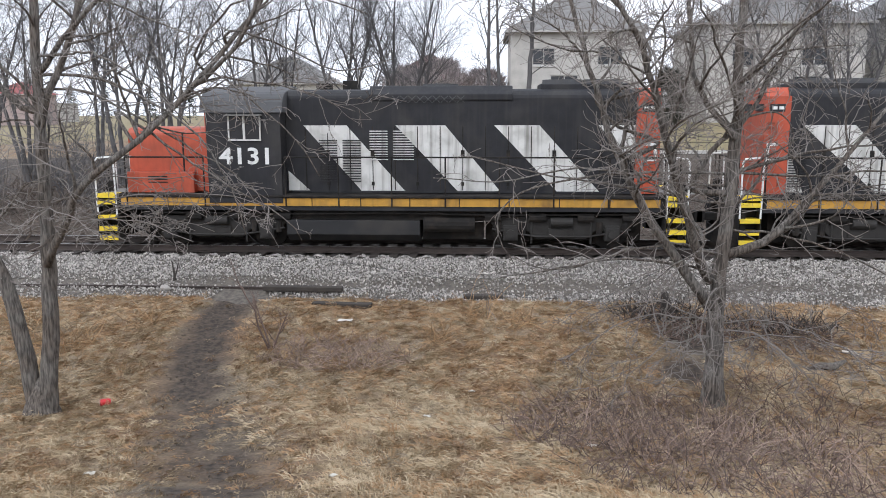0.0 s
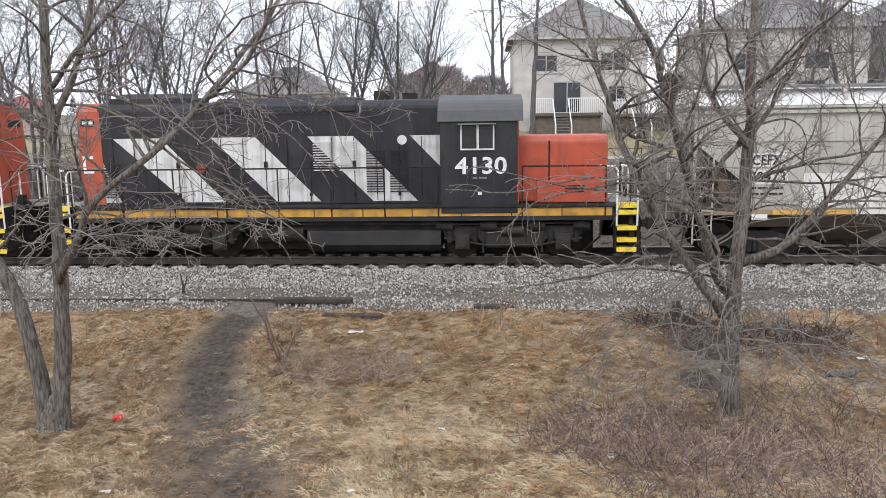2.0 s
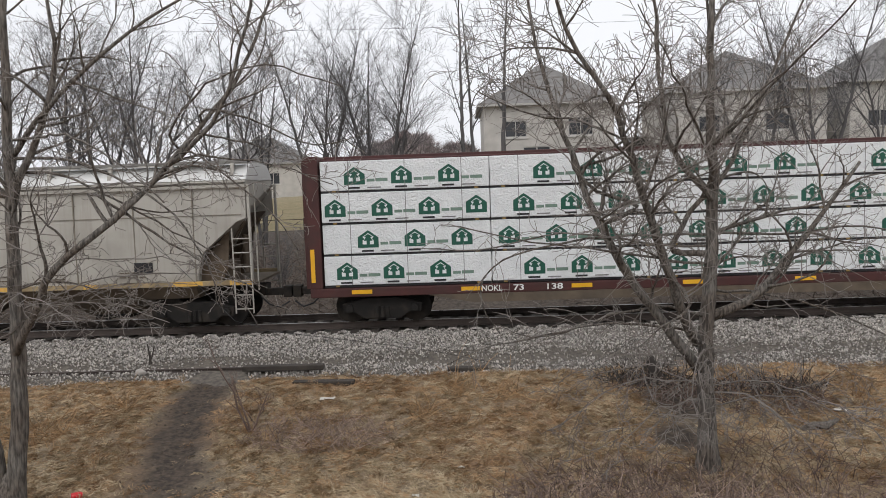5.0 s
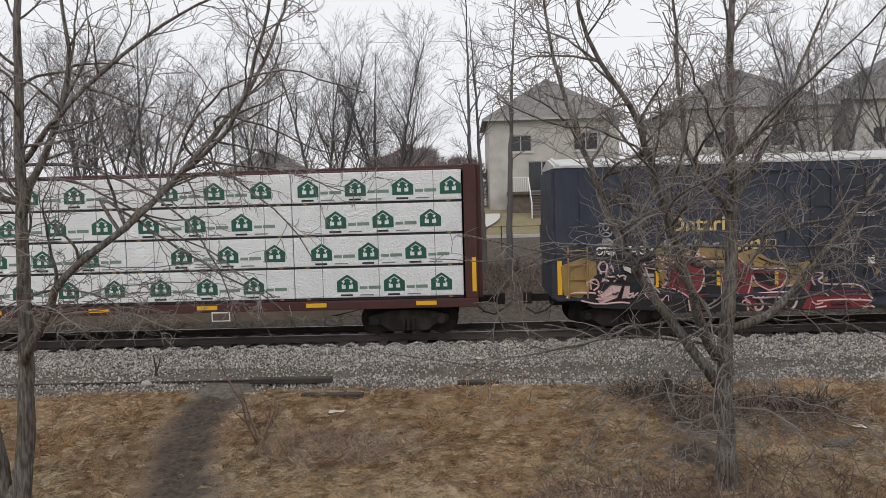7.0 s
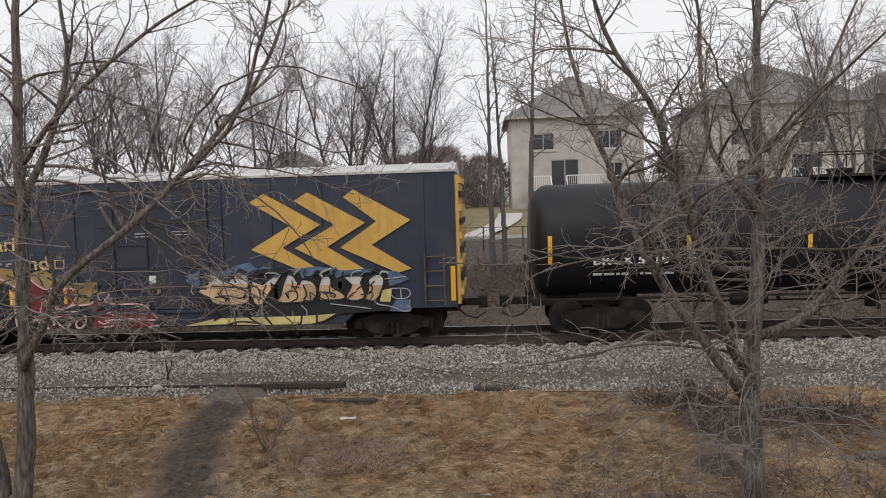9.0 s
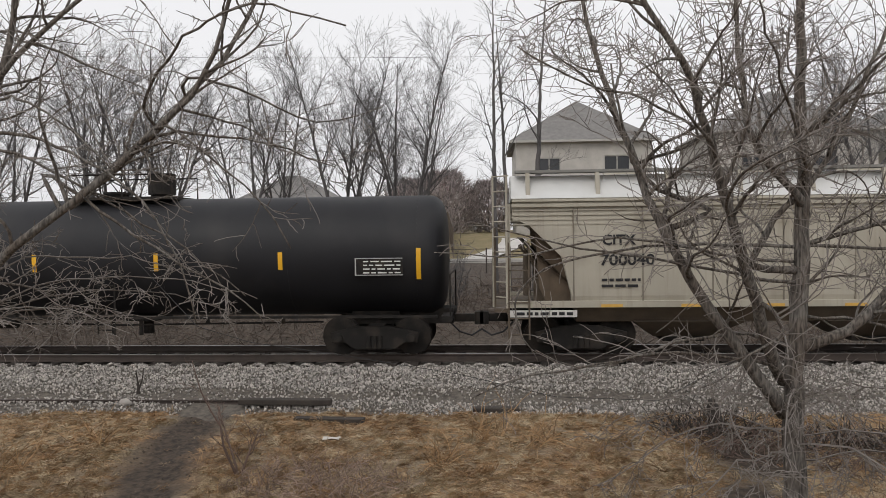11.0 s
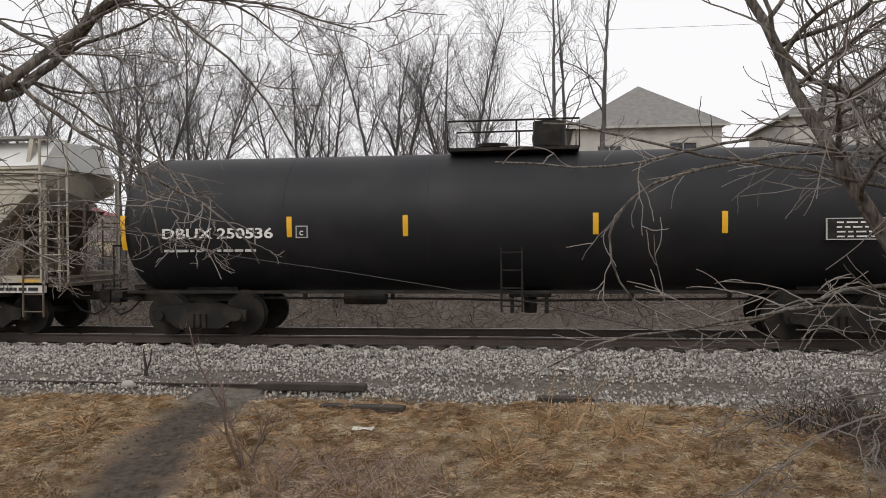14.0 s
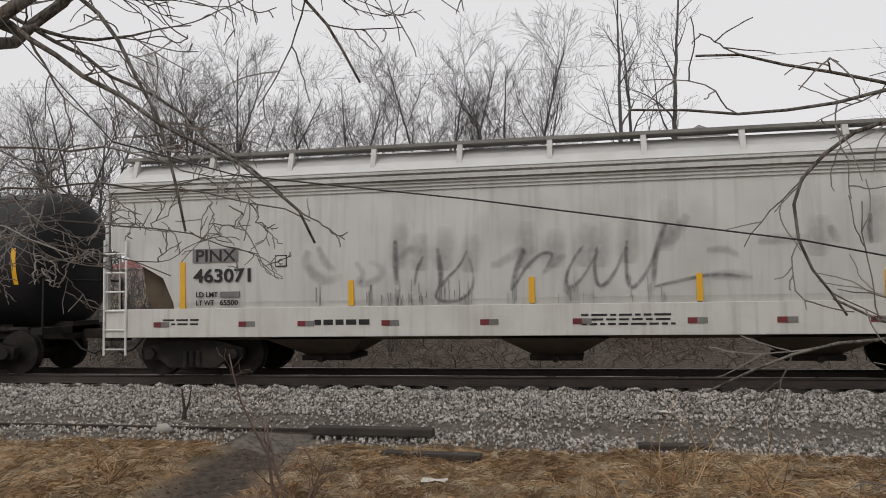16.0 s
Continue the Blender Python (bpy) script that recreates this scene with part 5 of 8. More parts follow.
    for s in (-1, 1):
        y = s * (hw + 0.004)
        part("nose_seam", Shape().box(5.72, 5.77, min(y, y - s * 0.02), max(y, y - s * 0.02), 2.12, 3.2), M["undergear"], car)
        part("nose_vent", Shape().box(6.15, 6.7, s * 1.165 - 0.006, s * 1.165 + 0.006, 1.82, 1.85).box(6.15, 6.7, s * 1.165 - 0.006, s * 1.165 + 0.006, 1.9, 1.93).box(6.15, 6.7, s * 1.165 - 0.006, s * 1.165 + 0.006, 1.98, 2.01), M["undergear"], car)
    part("headlight", Shape().box(7.3, 7.4, -0.2, 0.2, 2.75, 2.95), M["undergear"], car)
    # handrails
    for s in (-1, 1):
        y = s * 1.46
        for a, b in ((-7.42, 2.75), (5.0, 7.2)):
            part("handrail", Shape().tube([(a, y, 2.55), (b, y, 2.55)], 0.022, 6), M["undergear"], car)
            k = max(2, int((b - a) / 1.32) + 1)
            for i in range(k):
                x = a + (b - a) * i / (k - 1)
                part("stanchion", Shape().rod((x, y, 1.2), (x, y, 2.55), 0.022, n=6), M["undergear"], car)
    # end platforms, steps and grab irons
    for e in (-1, 1):
        x0, x1 = sorted((e * 7.48, e * 8.06))
        part("end_platform", Shape().box(min(e * 7.38, e * 8.0), max(e * 7.38, e * 8.0), -1.0, 1.0, 1.40, 1.54), M["deck_grey"], car)
        part("pilot", Shape().box(min(e * 7.85, e * 7.95), max(e * 7.85, e * 7.95), -1.4, 1.4, 0.18, 1.40), M["undergear"], car, "black steel pilot plate")
        for s in (-1, 1):
            st = part("step_well", Shape().box(x0, x1, s * 1.05 if s > 0 else -1.12, 1.12 if s > 0 else -1.05, 0.30, 1.54).box(x0 - 0.01, x0 + 0.02, min(s * 1.12, s * 1.5), max(s * 1.12, s * 1.5), 0.30, 1.54).box(x1 - 0.02, x1 + 0.01, min(s * 1.12, s * 1.5), max(s * 1.12, s * 1.5), 0.30, 1.54), M["undergear"], car, "black step well with yellow treads")
            for z in (0.36, 0.62, 0.94, 1.36, 1.54):
                part("step_tread", Shape().box(x0 + 0.03, x1 - 0.03, min(s * 1.13, s * 1.51), max(s * 1.13, s * 1.51), z - 0.05, z).box(x0 + 0.03, x1 - 0.03, s * 1.515 - 0.006, s * 1.515 + 0.006, z - 0.11, z + 0.015), M["step_yellow"], st, "bright yellow step tread")
            for x in (x0 + 0.02, x1 - 0.02):
                part("grab_iron", Shape().tube([(x, s * 1.5, 0.95), (x, s * 1.5, 2.42), (x - e * 0.06, s * 1.46, 2.52), (x - e * 0.45, s * 1.42, 2.55)], 0.026, 6), M["rail_white"], car, "white grab iron")
        part("end_railing", Shape().tube([(e * 7.95, -0.9, 1.54), (e * 7.95, -0.9, 2.5), (e * 7.95, 0.9, 2.5), (e * 7.95, 0.9, 1.54)], 0.022, 6), M["undergear"], car)
        pl = Shape()
        for s in (-1, 1):
            pl.add([(e * 7.96, s * 1.42, 0.14), (e * 8.40, s * 0.30, 0.14), (e * 8.36, s * 0.30, 0.62), (e * 8.02, s * 1.42, 1.02), (e * 7.90, s * 1.42, 0.14), (e * 8.34, s * 0.30, 0.14), (e * 8.30, s * 0.30, 0.62), (e * 7.96, s * 1.42, 1.02)], [(0, 1, 2, 3), (7, 6, 5, 4), (0, 4, 5, 1), (1, 5, 6, 2), (2, 6, 7, 3), (3, 7, 4, 0)])
        pl.box(min(e * 8.33, e * 8.38), max(e * 8.33, e * 8.38), -0.32, 0.32, 0.14, 0.60)
        part("snow_plough", pl, M["undergear"], car, "black steel V-shaped pilot plough")
        for k, yy in enumerate((-1.05, -0.85, -0.65, 0.65, 0.85, 1.05)):
            part("control_hose", Shape().tube([(e * 7.95, yy, 1.28), (e * 8.16, yy, 1.18), (e * 8.26, yy * 0.95, 0.95), (e * 8.18, yy * 0.9, 0.72 - 0.05 * (k % 3))], 0.022, 6), M["ink_black"], car)
        part("cut_lever", Shape().tube([(e * 8.02, -1.35, 1.22), (e * 8.04, -0.5, 1.18), (e * 8.04, -0.15, 1.02)], 0.016, 5), M["rail_white"], car)
        part("drop_step", Shape().box(min(e * 8.0, e * 8.5), max(e * 8.0, e * 8.5), -0.38, 0.38, 1.46, 1.50), M["deck_grey"], car)
        part("cable_socket", Shape().box(min(e * 7.95, e * 8.15), max(e * 7.95, e * 8.15), 0.5, 0.72, 1.54, 1.82).rod((e * 8.1, 0.6, 1.7), (e * 8.32, 0.6, 1.55), 0.05, n=8), M["undergear"], car)
        for yy in (-0.45, 0.45):
            part("end_stanchion", Shape().rod((e * 7.95, yy, 1.54), (e * 7.95, yy, 2.5), 0.02, n=6), M["rail_white"], car)
        coupler(car, e * 7.95, e)
    # underneath
    part("fuel_tank", Shape().prism([(-1.3, 0.82), (-1.3, 0.42), (-1.05, 0.22), (1.05, 0.22), (1.3, 0.42), (1.3, 0.82)], -0.9, 2.8), M["tank_grey"], car, "dull dark grey fuel tank", bevel=0.02)
    for s in (-1, 1):
        part("air_reservoir", Shape().rod((-2.4, s * 1.1, 0.72), (-1.0, s * 1.1, 0.72), 0.24, n=14), M["undergear"], car)
    part("equipment_rack", Shape().box(-3.0, 3.0, -1.2, 1.2, 0.83, 1.10), M["undergear"], car)
    part("traction_motor", Shape().box(-7.0, -2.7, -0.62, 0.62, 0.2, 1.10), M["undergear"], car)
    part("traction_motor", Shape().box(2.85, 7.0, -0.62, 0.62, 0.2, 1.10), M["undergear"], car)
    part("compressor_box", Shape().box(-2.65, -0.95, -0.9, 0.9, 0.26, 1.10), M["undergear"], car)
    for s in (-1, 1):
        for x in (-6.6, -5.4, -4.1, -2.9, 2.9, 4.1, 5.4, 6.6):
            part("brake_cylinder", Shape().rod((x - 0.22, s * 1.22, 0.92), (x + 0.22, s * 1.22, 0.92), 0.13, n=10), M["undergear"], car)
        part("sand_pipe", Shape().tube([(7.2, s * 1.2, 1.2), (7.1, s * 1.15, 0.6), (6.7, s * 0.8, 0.15)], 0.03, 6), M["undergear"], car)
        part("cable_run", Shape().tube([(-6.8, s * 1.3, 1.02), (-3, s * 1.3, 0.98), (0, s * 1.32, 1.03), (3, s * 1.3, 0.98), (6.8, s * 1.3, 1.02)], 0.03, 6), M["undergear"], car)
    for x in (-4.75, 4.75):
        bogie(car, x, 2.74, 0.50, turned, True)
    if not turned:
        lettering("road_number", number, 0.62, (3.21, -cw - 0.004, 2.37), M["letter_white"], car, 1.38, 0.012)
        part("small_marking", Shape().box(3.82, 3.92, -cw - 0.006, -cw + 0.01, 1.80, 1.90), M["letter_white"], car)
        rows_of_bars(car, 3.68, 4.16, (2.23,), M["spray_grey"], -cw + 0.004, 0.045, 21)
        part("tag", Shape().rod((-3.9, -hw - 0.03, 2.55), (-3.9, -hw - 0.045, 2.55), 0.14, n=18), M["rust_red"], car, "round red marking on the white stripe")
    else:
        ob = lettering("road_number", number, 0.62, (-0.69, 0, 0), M["letter_white"], car, 1.38, 0.012)
        ob.rotation_euler.z = math.pi
        ob.location = (3.86, cw + 0.004, 2.37)
    TRAIN.append((car, center, turned))


def ladder(name, car, x0, x1, y, z0, z1, material, step=0.38):
    sh = Shape().rod((x0, y, z0), (x0, y, z1), 0.022, n=6).rod((x1, y, z0), (x1, y, z1), 0.022, n=6)
    z = z0 + 0.12
    while z < z1:
        sh.rod((x0, y, z), (x1, y, z), 0.017, n=6)
        z += step
    part(name, sh, material, car)


def hopper(center, half, label, body, sill_mat, z_sill, sill_h, eave, top, kind, cut=0.6):
    """A covered hopper wagon: bulging body, sloped end sheets, roof with running board, chutes below."""
    car = thing("hopper_wagon", label, "hopper wagon", "rail vehicles of the train", at=(center, TRACK_Y, 0))
    w = 1.5
    cut_z = z_sill + sill_h
    prof = [(-w + 0.04, cut_z)] + [(-w + 0.10 * ((q - 0.35) * 1.3) ** 2, cut_z + (eave - cut_z) * q) for q in np.linspace(0.05, 1, 20)]
    roof = [(-1.36, eave + 0.16), (-1.24, eave + 0.30), (-0.9, top - 0.10), (-0.55, top - 0.07), (0, top - 0.05)]
    outline = prof + roof
    outline = outline + [(-y, z) for y, z in reversed(outline) if abs(y) > 1e-6]
    inner = half - 1.55
    drop = 0.08 if kind == "white" else 0.38
    # body between the slope sheets, then the end walls that lean inwards towards the bottom
    sh = Shape().prism(outline, -inner, inner)
    for e in (-1, 1):
        ring_a = [(e * inner, y, z) for y, z in outline]
        ring_b = []
        for y, z in outline:
            q = (z - cut_z) / (eave - cut_z)
            reach = half - 0.12 if q > cut else half - 0.12 - 1.38 * math.sqrt(max(0.0, 1 - (q / cut) ** 2))
            ring_b.append((e * reach, y, z))
        n = len(outline)
        sh.add(ring_a + ring_b, [(i, n + i, n + (i + 1) % n, (i + 1) % n) for i in range(n)] + [tuple(range(n, 2 * n))])
    part("body", sh, body, car)
    part("roof", Shape().prism([(-1.40, eave + 0.13), (-1.25, eave + 0.305), (-0.9, top - 0.092), (-0.55, top - 0.062), (0, top - 0.042), (0.55, top - 0.062), (0.9, top - 0.092), (1.25, eave + 0.305), (1.40, eave + 0.13), (0, eave + 0.1)], -half + 0.10, half - 0.10), M["roof_skylit"], car, "pale roof sheet with sky brightness in its colour")
    part("lower_body", Shape().prism([(-1.34, z_sill + 0.05), (-1.05, z_sill - drop), (1.05, z_sill - drop), (1.34, z_sill + 0.05)], -inner + 0.1, inner - 0.1), M["chute_brown"], car, "grimy brown lower body")
    ribs = int(2 * inner / 1.5)
    for i in range(0 if kind == "white" else ribs + 1):
        x = -inner + 2 * inner * i / ribs
        for s in (-1, 1):
            part("side_rib", Shape().prism([(x - 0.014, cut_z), (x + 0.014, cut_z), (x + 0.014, eave - 0.1), (x - 0.014, eave - 0.1)], min(s * 1.46, s * 1.508), max(s * 1.46, s * 1.508), "y"), M["seam"], car, "grimy upright weld seam")
    for s in (-1, 1):
        part("side_sill", Shape().box(-half, half, min(s * 1.44, s * 1.525), max(s * 1.44, s * 1.525), z_sill, z_sill + sill_h), sill_mat, car, bevel=0.01)
        part("eave_angle", Shape().box(-half + 0.1, half - 0.1, min(s * 1.42, s * 1.53), max(s * 1.42, s * 1.53), eave - 0.08, eave), body, car)
        part("eave_strip", Shape().box(-half + 0.1, half - 0.1, min(s * 1.40, s * 1.5), max(s * 1.40, s * 1.5), eave + 0.05, eave + 0.08), body, car)
    if kind != "beige":
        for s in (-1, 1):
            for k in range(4 if kind == "cream" else 3):
                z = eave - 0.50 + 0.11 * k if kind == "cream" else eave - 0.27 + 0.065 * k
                part("eave_groove", Shape().box(-half + 0.14, half - 0.14, min(s * 1.38, s * 1.482), max(s * 1.38, s * 1.482), z, z + 0.028), body, car)
    for s in (-1.0, 1.0):
        part("running_board", Shape().box(-half + 0.2, half - 0.2, s - 0.2, s + 0.2, top - 0.035, top + 0.025), M["deck_grey"], car, "grey steel roof running board")
    k = int(2 * half / 1.65)
    for i in range(k + 1):
        x = -half + 0.5 + (2 * half - 1.0) * i / k
        for s in (-1, 1):
            part("roof_bracket", Shape().prism([(s * 1.33, eave + 0.2), (s * 1.25, eave + 0.2), (s * 1.1, top - 0.036), (s * 1.19, top - 0.036)], x - 0.05, x + 0.05), body, car)
    for i in range(5):
        x = -half * 0.66 + half * 0.33 * i
        part("hatch", Shape().box(x - 0.5, x + 0.5, -0.2, 0.2, top - 0.07, top + 0.06), body, car, bevel=0.02)
    bays = 3
    span = 2 * (inner - 0.5) / bays
    for i in range(bays):
        x = -(inner - 0.5) + span * (i + 0.5)
        a, b = {"beige": (1.02, 0.66), "cream": (1.30, 0.70), "white": (0.98, 0.42)}[kind]
        zt = z_sill - drop + 0.02
        part("discharge_chute", Shape().add([(x - a, -1.3, zt), (x + a, -1.3, zt), (x + a, 1.3, zt), (x - a, 1.3, zt), (x - b, -0.5, 0.38), (x + b, -0.5, 0.38), (x + b, 0.5, 0.38), (x - b, 0.5, 0.38)], [(3, 2, 1, 0), (4, 5, 6, 7), (0, 1, 5, 4), (1, 2, 6, 5), (2, 3, 7, 6), (3, 0, 4, 7)]), M["chute_brown"], car, "grimy brown discharge chute")
        part("outlet_gate", Shape().box(x - 0.5, x + 0.5, -0.62, 0.62, 0.28, 0.38).rod((x, -0.95, 0.33), (x, -0.6, 0.33), 0.06, n=8), M["undergear"], car)
    part("centre_sill", Shape().box(-half, half, -0.3, 0.3, 0.78, 1.06), M["undergear"], car)
    for e in (-1, 1):
        xe = e * half
        x_in = e * (half - 1.3)
        part("end_floor", Shape().box(min(xe, x_in), max(xe, x_in), -1.42, 1.42, z_sill + sill_h - 0.16, z_sill + sill_h - 0.1), M["chute_brown"], car)
        part("slope_sheet", Shape().add([(e * (half - 0.3), -1.35, eave - 0.8), (e * (half - 0.3), 1.35, eave - 0.8), (e * (inner - 0.3), 1.35, cut_z), (e * (inner - 0.3), -1.35, cut_z), (e * (half - 0.36), -1.35, eave - 0.8), (e * (half - 0.36), 1.35, eave - 0.8), (e * (inner - 0.36), 1.35, cut_z), (e * (inner - 0.36), -1.35, cut_z)], [(0, 1, 2, 3), (7, 6, 5, 4), (0, 4, 5, 1), (3, 2, 6, 7)]), M["chute_brown"], car)
        # brown plate added to darken the opening where the slope sheet lies in shadow
        arch = [(e * (half - 1.62), cut_z - 0.1)] + [(e * (half - 0.2 - 1.42 * math.cos(a)), cut_z + (eave - cut_z) * (cut + 0.02) * math.sin(a)) for a in np.linspace(0.0, 1.25, 9)] + [(e * (half - 0.75), cut_z + 0.3), (e * (half - 0.95), cut_z - 0.1)]
        for s in (-1, 1):
            part("end_gusset", Shape().prism(arch if e > 0 else arch[::-1], min(s * 1.2, s * 1.23), max(s * 1.2, s * 1.23), "y"), M["end_ochre"], car, "rust-stained plate filling the shaded opening under the end slope")
            part("corner_post", Shape().box(min(xe, xe - e * 0.07), max(xe, xe - e * 0.07), s * 1.46 - 0.04, s * 1.46 + 0.04, z_sill, eave), body, car)
            a, b = sorted((xe - e * 0.02, xe - e * 0.5))
            ladder("ladder", car, a, b, s * 1.55, 0.45, 2.75, M["rail_white"] if kind == "white" else (M["chute_brown"] if kind == "cream" else body))
            part("brace", Shape().rod((x_in, s * 0.8, cut_z), (xe - e * 0.35, s * 0.8, eave - 1.0), 0.05, n=6), M["chute_brown"], car)
        ladder("end_ladder", car, xe - 0.001, xe + 0.001, -1.0, 1.0, eave, body)
        if kind == "cream":
            a, b = sorted((xe - e * 0.06, xe + e * 0.02))
            part("corner_grab", Shape().rod((a, -1.55, z_sill), (a, -1.55, top - 0.1), 0.03, n=6).rod((xe + e * 0.34, -1.2, z_sill), (xe + e * 0.34, -1.2, top - 0.1), 0.025, n=6), body, car)
            rung = Shape()
            for k in range(9):
                z = z_sill + 0.25 + 0.36 * k
                rung.rod((xe - e * 0.03, -1.55, z), (xe + e * 0.34, -1.2, z), 0.016, n=6)
            part("corner_rungs", rung, body, car, "pale ladder rungs at the car end")
            a, b = sorted((xe, xe - e * 1.62))
            part("end_sill_plate", Shape().box(a, b, -1.545, -1.45, z_sill - 0.22, z_sill - 0.06), M["sill_white"], car, "pale stencilled end sill plate", bevel=0.01)
            rows_of_bars(car, a + 0.2, b - 0.1, (z_sill - 0.17,), M["ink_black"], -1.55, 0.07, 31 + e)
            part("end_handrail", Shape().tube([(xe + e * 0.3, -1.3, z_sill - 0.1), (xe + e * 0.3, -1.3, z_sill + 1.35), (xe + e * 0.3, 1.3, z_sill + 1.35), (xe + e * 0.3, 1.3, z_sill - 0.1)], 0.02, 6).rod((xe + e * 0.3, -0.5, z_sill - 0.1), (xe + e * 0.3, -0.5, z_sill + 1.9), 0.03, n=6), M["chute_brown"], car)
            part("end_step", Shape().box(min(xe, xe + e * 0.32), max(xe, xe + e * 0.32), -1.4, 1.4, z_sill - 0.1, z_sill - 0.04), M["chute_brown"], car)
        part("brake_gear", Shape().box(xe - e * 0.9 - 0.25, xe - e * 0.9 + 0.25, -0.9, -0.4, z_sill + sill_h - 0.1, z_sill + sill_h + 0.5).rod((xe - e * 0.5, -0.3, z_sill + 0.2), (xe - e * 0.5, -0.3, z_sill + 1.3), 0.1, n=8), M["chute_brown"], car, bevel=0.02)
        coupler(car, xe - e * 0.15, e)
        bogie(car, e * (half - 1.75), 1.78, 0.46)
    TRAIN.append((car, center, False))
    return car


def marks(car, boxes, material, y=-1.515, name="marking"):
    for x0, x1, z0, z1 in boxes:
        part(name, Shape().box(x0, x1, y - 0.008, y + 0.03, z0, z1), material, car)


def rows_of_bars(car, x0, x1, zs, material, y, h=0.05, seed=1):
    rng = random.Random(seed)
    for z in zs:
        x = x0
        while x < x1 - 0.05:
            ln = rng.uniform(0.08, 0.28)
            marks(car, [(x, min(x1, x + ln), z, z + h)], material, y, "worn_lettering")
            x += ln + 0.05


def strokes(car, name, lines, y, r, material):
    for pts in lines:
        part(name, Shape().tube([(x, y, z) for x, z in pts], r, 5), material, car)


def build_train():
    locomotive(-2.3, True, "4131")
    locomotive(15.14, False, "4130")

    # beige hopper
    c = 33.43
    car = hopper(c, 8.84, "weathered beige-grey covered hopper wagon", M["hopper_beige"], M["sill_ochre"], 1.22, 0.13, 3.92, 4.55, "beige", 0.62)
    W, B = M["letter_white"], M["ink_black"]
    marks(car, [(25.98 - c, 27.0 - c, 2.02, 2.42), (26.0 - c, 26.95 - c, 2.48, 2.83)], M["sill_white"], -1.507, "paint_patch")
    lettering("reporting_mark", "CEFX", 0.36, (26.08 - c, -1.518, 2.53), B, car, 0.74, 0.006)
    lettering("road_number", "70473", 0.36, (26.02 - c, -1.518, 2.10), B, car, 0.92, 0.006)
    marks(car, [(27.41 - c, 29.74 - c, 1.40, 2.30)], M["sill_white"], -1.507, "paint_patch")
    rows_of_bars(car, 26.1 - c, 26.9 - c, (1.9, 1.75), B, -1.515)
    for x0, x1, m in ((-6.76, -4.68, "chevron"), (-4.67, -3.86, "sill_white"), (-3.85, -3.32, "chevron"), (-1.58, -1.1, "chevron"), (0.9, 1.4, "letter_white"), (1.69, 2.28, "chevron"), (4.2, 4.6, "chevron"), (6.63, 7.46, "chevron"), (8.2, 8.8, "chevron")):
        marks(car, [(x0, x1, 1.225, 1.345)], M[m], -1.528, "sill_reflector")
    part("horizontal_seam", Shape().box(-8.6, 8.6, -1.506, -1.47, 3.11, 3.124), M["seam"], car, "thin grimy seam along the side")
    marks(car, [(-7.3, -6.9, 1.1, 1.24)], M["letter_white"], -1.528, "stencil_box")
    marks(car, [(39.05 - c, 39.55 - c, 1.62, 1.9)], B, -1.51, "stencil_box")
    marks(car, [(30.2 - c, 30.5 - c, 2.1, 2.35)], W, -1.508, "stencil_box")
    marks(car, [(30.23 - c, 30.47 - c, 2.13, 2.32)], M["hopper_beige"], -1.513, "stencil_box")
    for x in (-2.3, 1.7, 3.0, 5.2):
        rows_of_bars(car, x, x + 0.7, (1.62, 1.5), M["chute_brown"], -1.51, 0.03, int(x * 10))

    lumber_wagon()
    boxcar()
    tank_wagon(95.95, 8.50, "black tank wagon with a yellow-striped side", "BRCX 5418", 88.95, 1.90, 1.88, (87.85, 91.34, 94.32, 97.4, 100.48, 103.83))

    # cream hopper
    c = 114.73
    car = hopper(c, 8.78, "cream covered hopper wagon with chalky graffiti", M["hopper_cream"], M["hopper_cream"], 1.20, 0.16, 3.66, 4.45, "cream", 0.82)
    lettering("reporting_mark", "CITX", 0.33, (108.17 - c, -1.518, 2.68), B, car, 0.78, 0.008)
    lettering("road_number", "700040", 0.36, (108.12 - c, -1.518, 2.20), B, car, 1.26, 0.008)
    rows_of_bars(car, 108.15 - c, 109.05 - c, (1.82, 1.68), B, -1.515, 0.06, 4)
    marks(car, [(109.6 - c, 109.85 - c, 2.48, 2.74)], B, -1.508, "stencil_box")
    marks(car, [(109.62 - c, 109.83 - c, 2.5, 2.72)], M["hopper_cream"], -1.514, "stencil_box")
    marks(car, [(119.11 - c, 119.59 - c, 1.70, 2.0)], B, -1.512, "stencil_box")
    for i in range(9):
        x = -6.6 + i * 1.85
        marks(car, [(x, x + 0.5, 1.21, 1.28)], M["chevron"], -1.528, "sill_reflector")
    e = 115.2 - c
    g = [[(e + 0.45, 2.25), (e, 2.25), (e + 0.08, 1.95), (e + 0.4, 1.92), (e + 0.1, 1.90), (e + 0.12, 1.60), (e + 0.7, 1.66)],
         [(e + 1.35, 2.24), (e + 1.0, 2.20), (e + 0.98, 1.98), (e + 1.3, 1.95), (e + 1.45, 1.78), (e + 1.25, 1.60), (e + 0.95, 1.66)],
         [(e + 2.4, 2.32), (e + 1.85, 2.2), (e + 1.78, 1.9), (e + 2.2, 1.95), (e + 1.8, 1.86), (e + 1.9, 1.55), (e + 2.75, 1.66), (e + 2.8, 2.2)]]
    strokes(car, "chalk_graffiti", g, -1.515, 0.03, M["spray_grey"])
    rows_of_bars(car, 119.9 - c, 121.8 - c, (2.62, 2.54), M["rust_red"], -1.51, 0.03, 9)
    rows_of_bars(car, 117.9 - c, 118.6 - c, (1.7, 1.6), W, -1.51, 0.06, 12)

